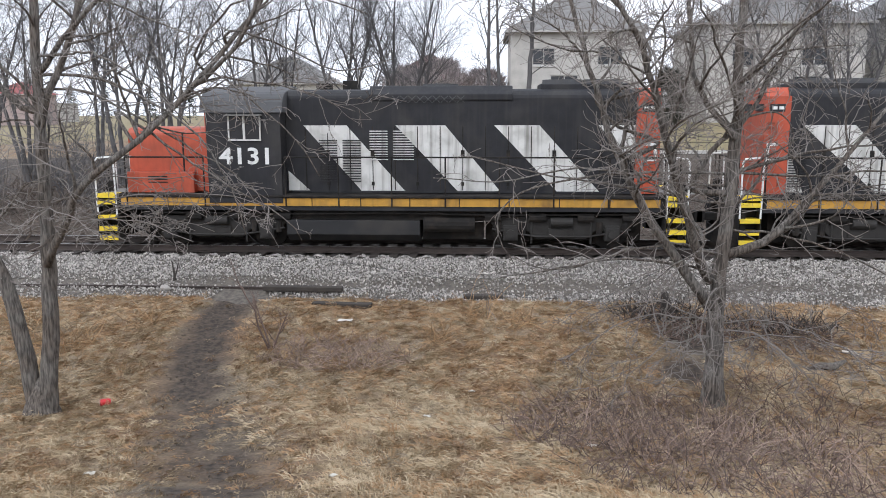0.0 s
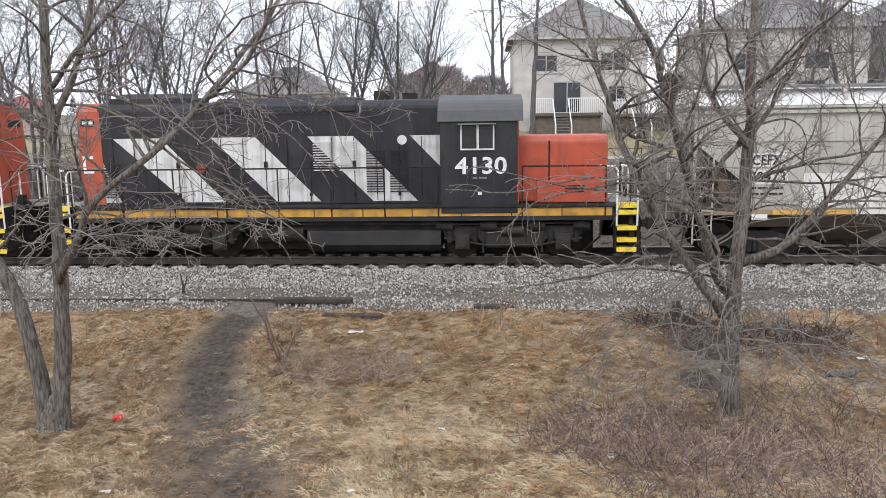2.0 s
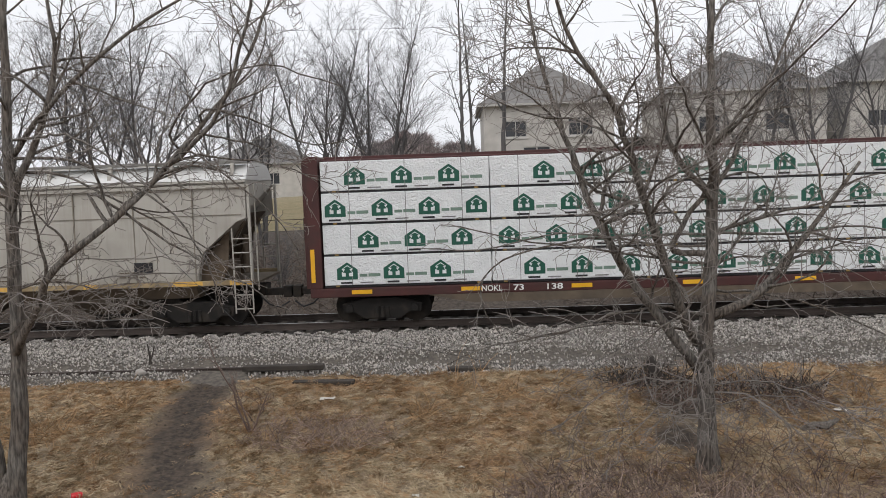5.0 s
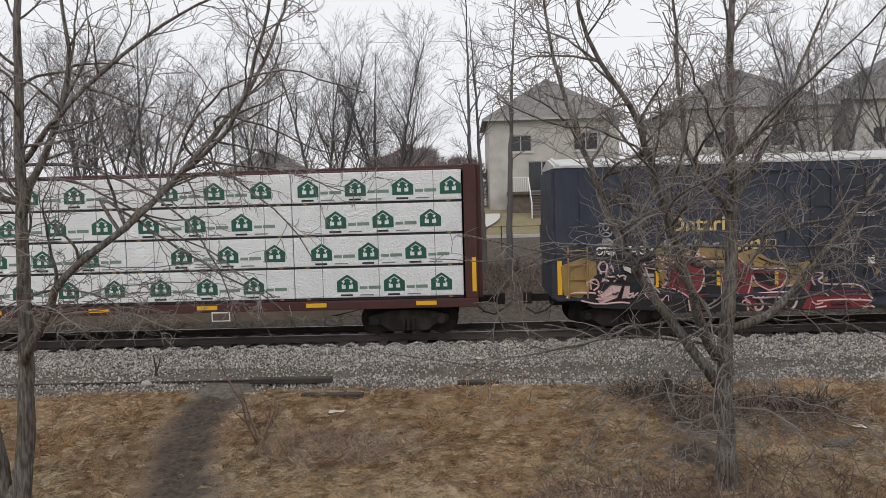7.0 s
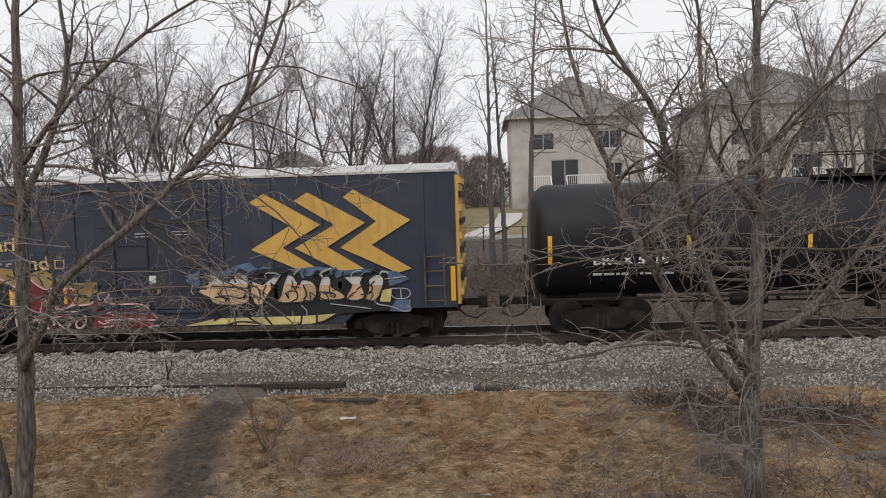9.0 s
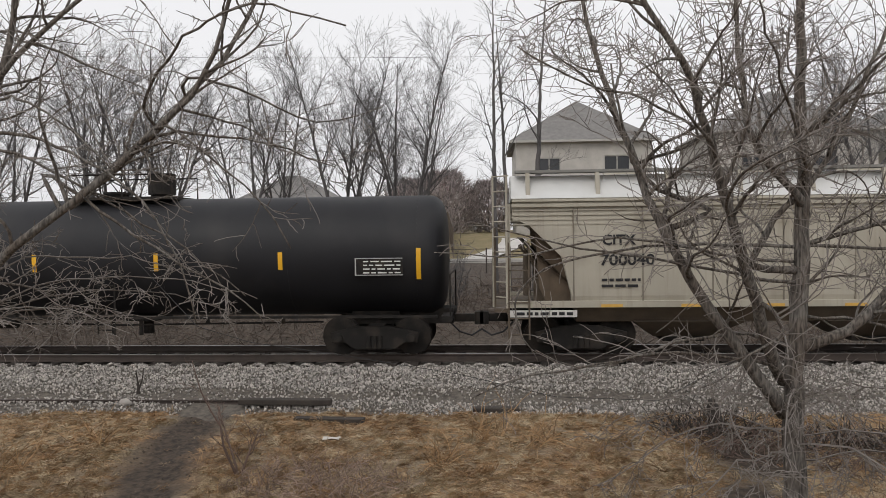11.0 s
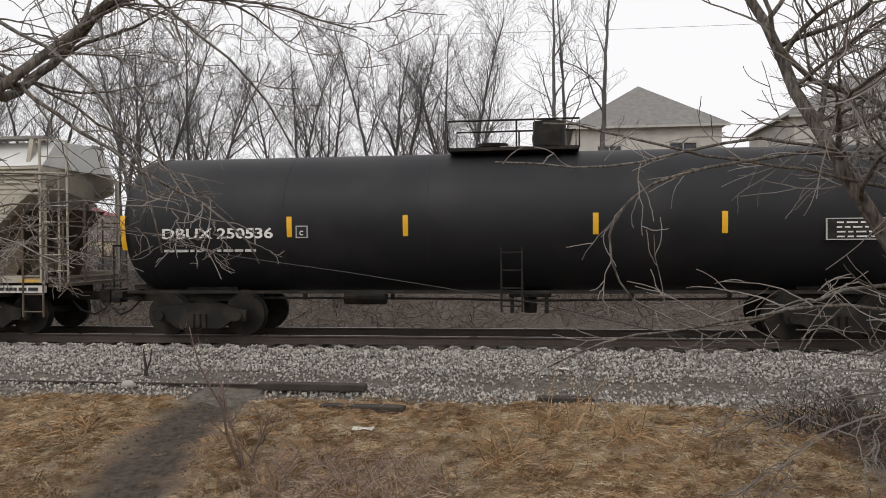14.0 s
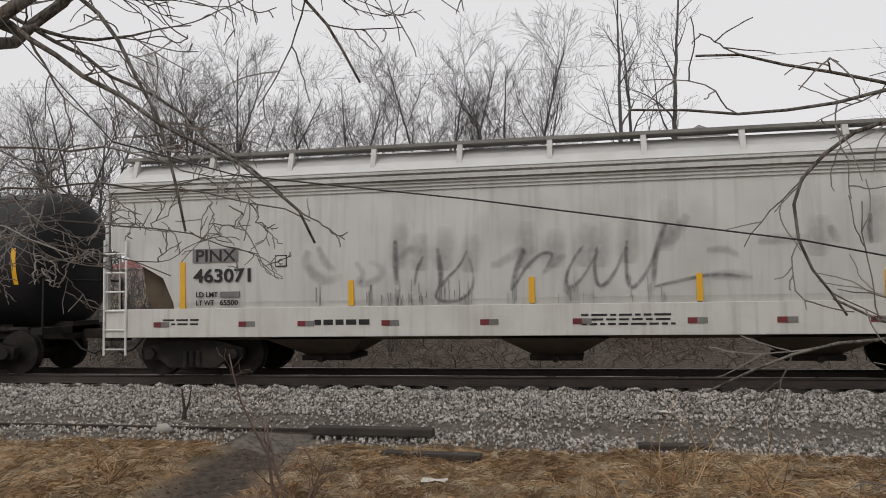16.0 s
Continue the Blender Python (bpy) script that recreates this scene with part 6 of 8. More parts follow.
    tank_wagon(133.5, 8.35, "black tank wagon with white lettering and a top platform", "DBUX 250536", 126.25, 2.46, 2.14, (125.35, 129.07, 131.54, 135.38, 137.85, 141.4))

    # white hopper
    c = 152.4
    car = hopper(c, 8.9, "off-white covered hopper wagon with sprayed grey graffiti", M["hopper_white"], M["sill_white"], 0.80, 0.56, 3.78, 4.42, "white", 0.46)
    marks(car, [(145.42 - c, 146.38 - c, 2.25, 2.52)], M["spray_grey"], -1.508, "paint_patch")
    lettering("reporting_mark", "PINX", 0.33, (145.5 - c, -1.518, 2.27), B, car, 0.84, 0.004)
    lettering("road_number", "463071", 0.36, (145.44 - c, -1.518, 1.87), B, car, 1.2, 0.008)
    lettering("load_limit", "LD LMT", 0.14, (145.5 - c, -1.518, 1.58), B, car, 0.46, 0.003)
    marks(car, [(146.0 - c, 146.4 - c, 1.57, 1.68)], M["spray_grey"], -1.512, "paint_patch")
    lettering("light_weight", "LT WT", 0.14, (145.5 - c, -1.518, 1.42), B, car, 0.38, 0.003)
    lettering("light_weight", "65500", 0.14, (146.0 - c, -1.518, 1.42), B, car, 0.38, 0.003)
    marks(car, [(147.14 - c, 147.38 - c, 2.14, 2.36)], B, -1.508, "stencil_box")
    marks(car, [(147.16 - c, 147.36 - c, 2.16, 2.34)], M["hopper_white"], -1.514, "stencil_box")
    lettering("stencil_letter", "C", 0.15, (147.21 - c, -1.518, 2.18), B, car, 0.09, 0.004)
    for u, lo, hi in ((145.21, 1.36, 2.27), (148.66, 1.38, 1.85), (152.04, 1.38, 1.85), (154.92, 1.38, 1.86), (157.9, 1.38, 1.86)):
        marks(car, [(u - c - 0.05, u - c + 0.05, lo, hi)], M["reflector"], -1.513, "reflector_strip")
    for u in (144.6, 146.4, 147.6, 149.25, 151.1, 152.75, 154.7, 156.15, 157.6, 159.2):
        marks(car, [(u - c, u - c + 0.16, 1.0, 1.1)], M["spray_red"], -1.528, "sill_reflector")
        marks(car, [(u - c + 0.16, u - c + 0.33, 1.0, 1.1)], M["spray_grey"], -1.528, "sill_reflector")
    rows_of_bars(car, 147.94 - c, 149.05 - c, (1.02,), B, -1.526, 0.10, 3)
    rows_of_bars(car, 152.9 - c, 154.5 - c, (1.14, 1.06, 0.98), B, -1.526, 0.035, 8)
    rows_of_bars(car, 144.8 - c, 145.6 - c, (1.12, 1.04), B, -1.526, 0.035, 6)
    # flowing sprayed strokes, broad and soft
    layer = [0.0]

    def spray(mat, w, pts):
        for _ in range(2):
            pts = pts[:1] + [q for a, b in zip(pts, pts[1:]) for q in ((a[0] * 0.75 + b[0] * 0.25, a[1] * 0.75 + b[1] * 0.25), (a[0] * 0.25 + b[0] * 0.75, a[1] * 0.25 + b[1] * 0.75))] + pts[-1:]
        layer[0] += 0.0006
        ribbon(car, "sprayed_graffiti", pts, w * (1.9 if mat == "spray_soft" else 1.7), M["haze_soft" if mat == "spray_soft" else "haze_dark"], -1.511 - layer[0])

    spray("spray_soft", 0.07, [(-4.58, 2.44), (-4.66, 2.22), (-4.47, 1.95), (-4.16, 1.83), (-3.92, 1.94)])
    spray("spray_soft", 0.05, [(-4.39, 2.51), (-4.27, 2.21), (-4.04, 2.02)])
    spray("spray_soft", 0.05, [(-3.65, 2.19), (-3.46, 1.95), (-3.65, 1.79), (-3.39, 1.78), (-3.12, 1.92), (-3.15, 2.11), (-3.38, 2.19)])
    spray("spray_grey", 0.045, [(-2.88, 2.58), (-2.87, 2.17), (-2.86, 1.75)])
    spray("spray_grey", 0.025, [(-2.34, 2.27), (-2.48, 2.02), (-2.52, 1.72)])
    spray("spray_soft", 0.05, [(-2.78, 2.24), (-2.62, 2.42), (-2.36, 2.38)])
    spray("spray_grey", 0.04, [(-2.07, 2.41), (-2.03, 2.08), (-2.02, 1.79), (-2.06, 1.66)])
    spray("spray_grey", 0.028, [(-1.52, 2.36), (-1.67, 2.07), (-1.97, 1.79), (-2.15, 1.54), (-2.04, 1.43), (-1.68, 1.43), (-1.46, 1.6), (-1.4, 1.85), (-1.48, 2.21)])
    spray("spray_grey", 0.04, [(-0.48, 2.37), (-0.61, 2.05), (-0.73, 1.61)])
    spray("spray_grey", 0.028, [(-0.72, 1.61), (-0.45, 2.05), (-0.16, 2.29), (0.06, 2.26), (-0.14, 1.93)])
    spray("spray_soft", 0.04, [(0.25, 2.24), (0.04, 2.11), (-0.17, 1.89)])
    spray("spray_grey", 0.026, [(0.57, 2.39), (0.35, 2.1), (0.24, 1.82), (0.29, 1.6), (0.52, 1.78), (0.84, 2.29)])
    spray("spray_grey", 0.03, [(0.81, 2.37), (0.74, 2.02), (0.8, 1.61), (1.06, 1.8), (1.31, 2.35)])
    spray("spray_grey", 0.03, [(1.32, 2.46), (1.29, 2.01), (1.34, 1.57), (1.6, 1.79), (1.85, 2.34)])
    spray("spray_grey", 0.04, [(1.99, 2.74), (1.83, 2.34), (1.77, 2.0), (1.76, 1.67)])
    spray("spray_soft", 0.07, [(2.36, 2.87), (2.15, 2.53), (1.88, 2.34)])
    spray("spray_grey", 0.025, [(1.76, 1.64), (2.25, 1.75), (2.77, 1.85), (3.38, 1.77)])
    spray("spray_soft", 0.045, [(2.65, 2.25), (2.98, 2.27), (3.18, 2.13)])
    spray("spray_soft", 0.06, [(3.49, 2.38), (3.87, 2.41), (4.31, 2.41)])
    spray("spray_soft", 0.05, [(4.65, 2.62), (4.69, 2.46), (4.76, 2.32)])
    spray("spray_grey", 0.03, [(5.27, 2.8), (5.24, 2.57), (5.27, 2.29)])
    spray("spray_soft", 0.06, [(-1.09, 2.06), (-0.87, 2.13), (-0.62, 2.3), (-0.23, 2.36)])
    spray("spray_soft", 0.06, [(2.71, 1.81), (3.09, 1.83), (3.38, 1.75)])
    # overspray above the strokes and thin runs below them
    rng = random.Random(17)
    for x, z, h in ((-2.85, 2.35, 0.55), (-2.45, 2.3, 0.4), (-2.0, 2.3, 0.5), (-1.5, 2.25, 0.4), (-0.5, 2.3, 0.55), (0.0, 2.3, 0.4), (0.55, 2.3, 0.5), (0.82, 2.3, 0.5), (1.3, 2.35, 0.55), (1.95, 2.55, 0.6), (4.4, 2.4, 0.4), (5.25, 2.6, 0.5)):
        spray("spray_soft", 0.13, [(x + 0.02, z - 0.3), (x + 0.04, z), (x + 0.10, z + h)])
    for k in range(70):
        x = rng.choice((-4.5, -3.4, -2.85, -2.5, -2.0, -1.7, -0.7, 0.3, 0.8, 1.33, 1.77)) + rng.gauss(0, 0.12)
        z = rng.uniform(1.45, 1.85)
        part("paint_run", Shape().box(x, x + rng.uniform(0.006, 0.012), -1.513, -1.49, max(1.37, z - rng.uniform(0.1, 0.5)), z), M["spray_soft"], car)


def spray_material(name, color, strength):
    """Sprayed paint that thins out towards the rim of a stroke."""
    m = bpy.data.materials.new(name)
    m.use_nodes = True
    n, l = m.node_tree.nodes, m.node_tree.links
    b = n["Principled BSDF"]
    b.inputs["Base Color"].default_value, b.inputs["Roughness"].default_value = (*color, 1), 0.75
    at = n.new("ShaderNodeAttribute")
    at.attribute_name = "cover"
    co = n.new("ShaderNodeTexCoord")
    tx = n.new("ShaderNodeTexNoise")
    tx.inputs["Scale"].default_value, tx.inputs["Detail"].default_value = 9.0, 6
    l.new(co.outputs["Object"], tx.inputs["Vector"])
    mr = n.new("ShaderNodeMapRange")
    mr.inputs["From Min"].default_value, mr.inputs["From Max"].default_value = 0.3, 0.6
    mr.inputs["To Min"].default_value, mr.inputs["To Max"].default_value = strength * 0.55, strength
    l.new(tx.outputs["Fac"], mr.inputs["Value"])
    mu = n.new("ShaderNodeMath")
    mu.operation = "MULTIPLY"
    l.new(at.outputs["Fac"], mu.inputs[0]), l.new(mr.outputs[0], mu.inputs[1])
    l.new(mu.outputs[0], b.inputs["Alpha"])
    return m


M["haze_dark"] = spray_material("haze_dark", (0.11, 0.11, 0.11), 0.70)
M["haze_soft"] = spray_material("haze_soft", (0.22, 0.22, 0.215), 0.32)


def ribbon(car, name, pts, w, material, y=-1.512, ends=0.35):
    """A flat painted stroke on the near side, densest along its middle."""
    sh = Shape()
    n = len(pts)
    vs, cover = [], []
    for i, (x, z) in enumerate(pts):
        a, b = pts[max(0, i - 1)], pts[min(n - 1, i + 1)]
        d = Vector((b[0] - a[0], b[1] - a[1])).normalized()
        k = w * (0.6 + 0.4 * math.sin(math.pi * i / (n - 1)))
        along = ends + (1 - ends) * math.sin(math.pi * min(1.0, (i + 0.5) / n * 1.2)) ** 0.5
        for u in (-1, -0.45, 0, 0.45, 1):
            px, pz = x - d.y * k * u, z + d.x * k * u
            q = (pz - 1.36) / 2.42
            vs.append((px, y + 0.10 * ((q - 0.35) * 1.3) ** 2, pz))
            cover.append((0.0, 0.75, 1.0, 0.75, 0.0)[int(round(u * 2)) + 2] * along)
    sh.add(vs, [(5 * i + j, 5 * i + j + 1, 5 * i + j + 6, 5 * i + j + 5) for i in range(n - 1) for j in range(4)])
    ob = part(name, sh.mesh(name), material, car, "soft grey sprayed stroke")
    ob.data.attributes.new("cover", "FLOAT", "POINT").data.foreach_set("value", cover)
    return ob


def lumber_wagon():
    c, half = 55.5, 11.72
    car = thing("centre_beam_flatcar", "maroon centre-beam flatcar loaded with wrapped lumber", "flatcar", "rail vehicles of the train", at=(c, TRACK_Y, 0))
    R = M["maroon"]
    part("deck", Shape().box(-half, half, -1.42, 1.42, 0.78, 1.02), R, car, bevel=0.02)
    part("centre_sill", Shape().prism([(-half + 2.6, 0.78), (-half + 4, 0.45), (half - 4, 0.45), (half - 2.6, 0.78)], -0.25, 0.25, "y"), M["undergear"], car)
    part("side_girder", Shape().prism([(-half + 3.2, 0.78), (-half + 4.4, 0.55), (half - 4.4, 0.55), (half - 3.2, 0.78)], -1.45, -1.38, "y"), M["chute_brown"], car)
    part("top_chord", Shape().box(-half, half, -0.34, 0.34, 4.46, 4.60).box(-half, half, -0.95, 0.95, 4.44, 4.50), R, car, bevel=0.02)
    part("centre_beam", Shape().box(-half + 0.3, half - 0.3, -0.06, 0.06, 1.02, 4.46), R, car)
    for e in (-1, 1):
        a, b = sorted((e * half, e * (half - 0.34)))
        part("bulkhead", Shape().box(a, b, -1.42, 1.42, 1.02, 4.58), R, car, "maroon steel end bulkhead", bevel=0.02)
        for y in (-1.2, -0.4, 0.4, 1.2):
            a2, b2 = sorted((e * half, e * (half + 0.12)))
            part("bulkhead_rib", Shape().box(a2, b2, y - 0.06, y + 0.06, 1.02, 4.55), R, car)
        marks(car, [(e * (half - 0.1) - 0.055, e * (half - 0.1) + 0.055, 1.2, 2.1)], M["reflector"], -1.43, "reflector_strip")
        coupler(car, e * (half - 0.1), e)
        bogie(car, e * (half - 1.9), 1.78, 0.43)
    for i in range(8):
        x = -10.6 + i * 2.95
        marks(car, [(x, x + 0.55, 0.86, 0.97)], M["reflector"], -1.425, "deck_reflector")
    lettering("road_number", "73", 0.22, (49.25 - c, -1.43, 0.84), M["letter_white"], car, 0.28, 0.004)
    lettering("road_number", "138", 0.22, (49.25 + 0.9 - c, -1.43, 0.84), M["letter_white"], car, 0.42, 0.004)
    lettering("reporting_mark", "NOKL", 0.22, (-10.6 + 3.5, -1.43, 0.84), M["letter_white"], car, 0.55, 0.004)
    marks(car, [(4.55, 5.05, 0.55, 0.8)], M["letter_white"], -1.455, "stencil_box")
    marks(car, [(4.58, 5.02, 0.58, 0.77)], M["chute_brown"], -1.462, "stencil_box")
    TRAIN.append((car, c, False))
    # wrapped lumber packs, four tiers on each side
    x0, x1 = 44.16 - c, 66.84 - c
    tier = 0.85
    rng = random.Random(3)
    count = 5
    ln = (x1 - x0) / count
    for side in (-1, 1):
        for t in range(4):
            for i in range(count):
                a = x0 + i * ln + 0.008
                b = a + ln - 0.016
                z = 1.05 + t * tier
                y0, y1 = sorted((side * 0.08, side * (1.36 + rng.uniform(-0.012, 0.012))))
                pack = part("lumber_pack", Shape().box(a, b, y0, y1, z + 0.05, z + tier - 0.015), M["wrap_white"], car, "white plastic-wrapped lumber pack", bevel=0.025)
                for bx in (a + 0.3, b - 0.4):
                    part("batten", Shape().box(bx, bx + 0.1, y0 + 0.02, y1 - 0.02, z, z + 0.05), M["patch_tan"], pack)
                if side > 0:
                    continue
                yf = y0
                # black strip paints the shade in the gap below the pack
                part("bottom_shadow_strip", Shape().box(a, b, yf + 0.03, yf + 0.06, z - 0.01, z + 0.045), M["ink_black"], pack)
                off = [0.35, 0.95, 0.1, 0.65][t]
                x = x0 + off
                for k in range(19):
                    xx = x + k * 1.262
                    if xx < a + 0.05 or xx + 0.5 > b:
                        continue
                    zz = z + 0.20
                    # house-shaped shield with a stepped fir, as plain green shapes
                    em = part("green_emblem", Shape().prism([(xx, zz), (xx + 0.56, zz), (xx + 0.56, zz + 0.27), (xx + 0.36, zz + 0.42), (xx + 0.28, zz + 0.47), (xx + 0.20, zz + 0.42), (xx, zz + 0.29)], yf - 0.004, yf + 0.01, "y"), M["logo_green"], pack)
                    part("fir_gap", Shape().prism([(xx + 0.13, zz + 0.09), (xx + 0.43, zz + 0.09), (xx + 0.43, zz + 0.20), (xx + 0.38, zz + 0.23), (xx + 0.43, zz + 0.29), (xx + 0.28, zz + 0.395), (xx + 0.13, zz + 0.29), (xx + 0.18, zz + 0.23), (xx + 0.13, zz + 0.20)], yf - 0.006, yf + 0.008, "y"), M["wrap_white"], pack)
                    part("green_fir", Shape().prism([(xx + 0.28, zz + 0.37), (xx + 0.16, zz + 0.295), (xx + 0.22, zz + 0.285), (xx + 0.16, zz + 0.19), (xx + 0.235, zz + 0.185), (xx + 0.235, zz + 0.05), (xx + 0.325, zz + 0.05), (xx + 0.325, zz + 0.185), (xx + 0.40, zz + 0.19), (xx + 0.34, zz + 0.285), (xx + 0.40, zz + 0.295)], yf - 0.008, yf + 0.01, "y"), M["logo_green"], pack)
                    if xx + 1.2 < b:
                        for g0, g1, gh in ((0.61, 0.82, 0.075), (0.85, 1.17, 0.085)):
                            part("printed_bar", Shape().box(xx + g0, xx + g1, yf - 0.004, yf + 0.01, zz + 0.07, zz + 0.07 + gh), M["bar_green"], pack)
                        part("printed_bar", Shape().box(xx + 0.10, xx + 0.42, yf - 0.004, yf + 0.01, zz - 0.11, zz - 0.06), M["ink_black"], pack)
                        part("printed_bar", Shape().box(xx + 0.62, xx + 0.98, yf - 0.004, yf + 0.01, zz - 0.10, zz - 0.07), M["spray_grey"], pack)
                for k in range(3):
                    xs = a + ln * (k + 0.5) / 3
                    part("strap", Shape().box(xs - 0.008, xs + 0.008, yf - 0.005, yf + 0.01, z + 0.05, z + tier - 0.015), M["spray_grey"], pack)


def boxcar():
    c, half = 77.36, 8.09
    car = thing("boxcar", "dark blue boxcar with yellow chevrons and graffiti", "boxcar", "rail vehicles of the train", at=(c, TRACK_Y, 0))
    K = M["box_blue"]
    w = 1.46
    part("body", Shape().box(-half, half, -w, w, 0.88, 4.40), K, car, bevel=0.02)
    part("roof", Shape().prism([(-w - 0.03, 4.38), (-w - 0.03, 4.44), (0, 4.68), (w + 0.03, 4.44), (w + 0.03, 4.38)], -half - 0.02, half + 0.02), M["box_roof"], car, "pale galvanised roof with rust stains")
    for i in range(15):
        x = -half + 0.1 + i * (2 * half - 0.2) / 14
        part("roof_rib", Shape().prism([(-w - 0.035, 4.43), (-w - 0.035, 4.48), (0, 4.72), (w + 0.035, 4.48), (w + 0.035, 4.43), (0, 4.66)], x - 0.04, x + 0.04), M["box_roof"], car)
    part("side_sill", Shape().prism([(-half, 0.88), (-half + 2.6, 0.88), (-half + 3.0, 0.5), (half - 3.0, 0.5), (half - 2.6, 0.88), (half, 0.88), (half, 0.96), (-half, 0.96)], -w - 0.02, -w + 0.03, "y"), K, car)
    part("underframe", Shape().box(-half, half, -0.35, 0.35, 0.62, 0.88), M["undergear"], car)
    for i in range(12):
        x = -half + 0.7 + i * 1.33
        if abs(x - (77.4 - c)) > 1.75:
            part("side_post", Shape().box(x - 0.05, x + 0.05, -w - 0.035, -w + 0.01, 1.0, 4.3), K, car)
    d = part("sliding_door", Shape().box(75.87 - c, 78.94 - c, -w - 0.06, -w - 0.004, 1.0, 4.15), M["box_door"], car, "ribbed sliding door", bevel=0.01)
    for z in (1.5, 2.1, 2.7, 3.2, 3.7):
        part("door_rib", Shape().box(75.95 - c, 78.86 - c, -w - 0.085, -w - 0.06, z, z + 0.07), M["box_door"], d)
    part("door_rod", Shape().rod((76.4 - c, -w - 0.1, 1.0), (76.4 - c, -w - 0.1, 4.15), 0.025, n=6).rod((77.3 - c, -w - 0.1, 1.0), (77.3 - c, -w - 0.1, 4.15), 0.025, n=6), M["box_blue"], d)
    part("door_track", Shape().box(73.0 - c, 79.1 - c, -w - 0.09, -w + 0.0, 0.9, 0.98), K, car)
    part("door_track", Shape().box(73.0 - c, 79.1 - c, -w - 0.07, -w + 0.0, 4.16, 4.22), K, car)
    # three nested yellow chevrons
    y = -w - 0.045
    for pts in ([(2.72, 3.74), (3.11, 3.96), (4.58, 3.11), (3.55, 2.54), (4.45, 1.98), (4.30, 1.80), (2.72, 2.51), (3.77, 3.11)],
                [(3.90, 3.75), (4.26, 3.96), (5.75, 3.13), (4.73, 2.53), (5.73, 1.91), (5.20, 1.82), (3.88, 2.52), (4.94, 3.10)],
                [(5.20, 3.81), (5.46, 4.00), (6.93, 3.17), (5.90, 2.55), (6.92, 1.91), (6.55, 1.81), (5.08, 2.50), (6.04, 3.16)]):
        part("chevron", Shape().prism(pts, y, y + 0.03, "y"), M["chevron"], car, "faded yellow chevron")
    # faded name in two rows, the lower one half painted over
    lettering("faded_lettering", "Ontario", 0.53, (72.2 - c, y - 0.002, 2.66), M["letter_yellow"], car, 1.80, 0.008)
    lettering("faded_lettering", "and", 0.50, (73.72 - c, y - 0.002, 2.14), M["letter_yellow"], car, 0.86, 0.008)
    x = 72.1 - c
    for k, wd in enumerate((0.34, 0.26, 0.2, 0.2, 0.28, 0.26)):
        part("worn_lettering", Shape().box(x, x + 0.06, y + 0.02, y + 0.06, 2.2 + 0.03 * (k % 2), 2.42 - 0.05 * (k % 3)), M["spray_soft"], car)
        part("worn_lettering", Shape().box(x + 0.06, x + wd * 0.6, y + 0.02, y + 0.06, 2.28, 2.33), M["spray_soft"], car)
        x += wd
    for x0, x1, z0, z1 in ((-2.62, -2.36, 2.36, 2.38), (-2.62, -2.36, 2.14, 2.16), (-2.62, -2.60, 2.16, 2.36), (-2.38, -2.36, 2.16, 2.36)):
        part("stencil_box", Shape().box(x0, x1, y, y + 0.04, z0, z1), M["letter_yellow"], car)
    rows_of_bars(car, 77.0 - c, 77.5 - c, (2.92, 3.0), M["spray_soft"], -w - 0.088, 0.03, 14)
    rows_of_bars(car, 78.0 - c, 78.4 - c, (2.95, 3.03), M["spray_soft"], -w - 0.088, 0.03, 15)
    part("placard", Shape().box(77.3 - c, 77.5 - c, -w - 0.10, -w - 0.06, 1.68, 1.9), M["letter_white"], car, "white paper placard")
    lettering("reporting_mark", "ONT", 0.30, (70.32 - c, -w - 0.066, 2.08), M["letter_white"], car, 0.52, 0.006)
    lettering("road_number", "7433", 0.30, (71.05 - c, -w - 0.066, 2.08), M["letter_white"], car, 0.78, 0.006)
    graffiti(car, c, -w - 0.04)
    for x in (-half + 0.1, half - 0.1):
        e = 1 if x > 0 else -1
        marks(car, [(x - 0.06, x + 0.06, 1.05, 1.95)], M["reflector"], -w - 0.02, "reflector_strip")
        a, b = sorted((x - e * 0.22, x - e * 0.72))
        ladder("ladder", car, a, b, -w - 0.09, 0.95, 2.3, M["patch_tan"] if e < 0 else M["chute_brown"])
        bogie(car, e * (half - 1.75), 1.78, 0.43)
        coupler(car, e * (half - 0.1), e)
        part("corrugated_end", Shape().box(min(e * half, e * (half + 0.09)), max(e * half, e * (half + 0.09)), -w + 0.05, w - 0.05, 0.95, 4.3), M["chevron"] if e > 0 else K, car, "yellow and black ribbed end" if e > 0 else "")
        if e > 0:
            for k in range(9):
                z = 1.2 + k * 0.36
                part("end_rib", Shape().box(half + 0.06, half + 0.16, -w + 0.06, w - 0.06, z, z + 0.16), M["ink_black"] if k % 2 else M["chevron"], car)
    for u in (71.9, 73.5, 75.0, 78.97 + 0.1, 80.7, 82.4):
        marks(car, [(u - c - 0.045, u - c + 0.045, 1.2, 1.62)], M["reflector"], -w - 0.06, "reflector_strip")
    TRAIN.append((car, c, False))


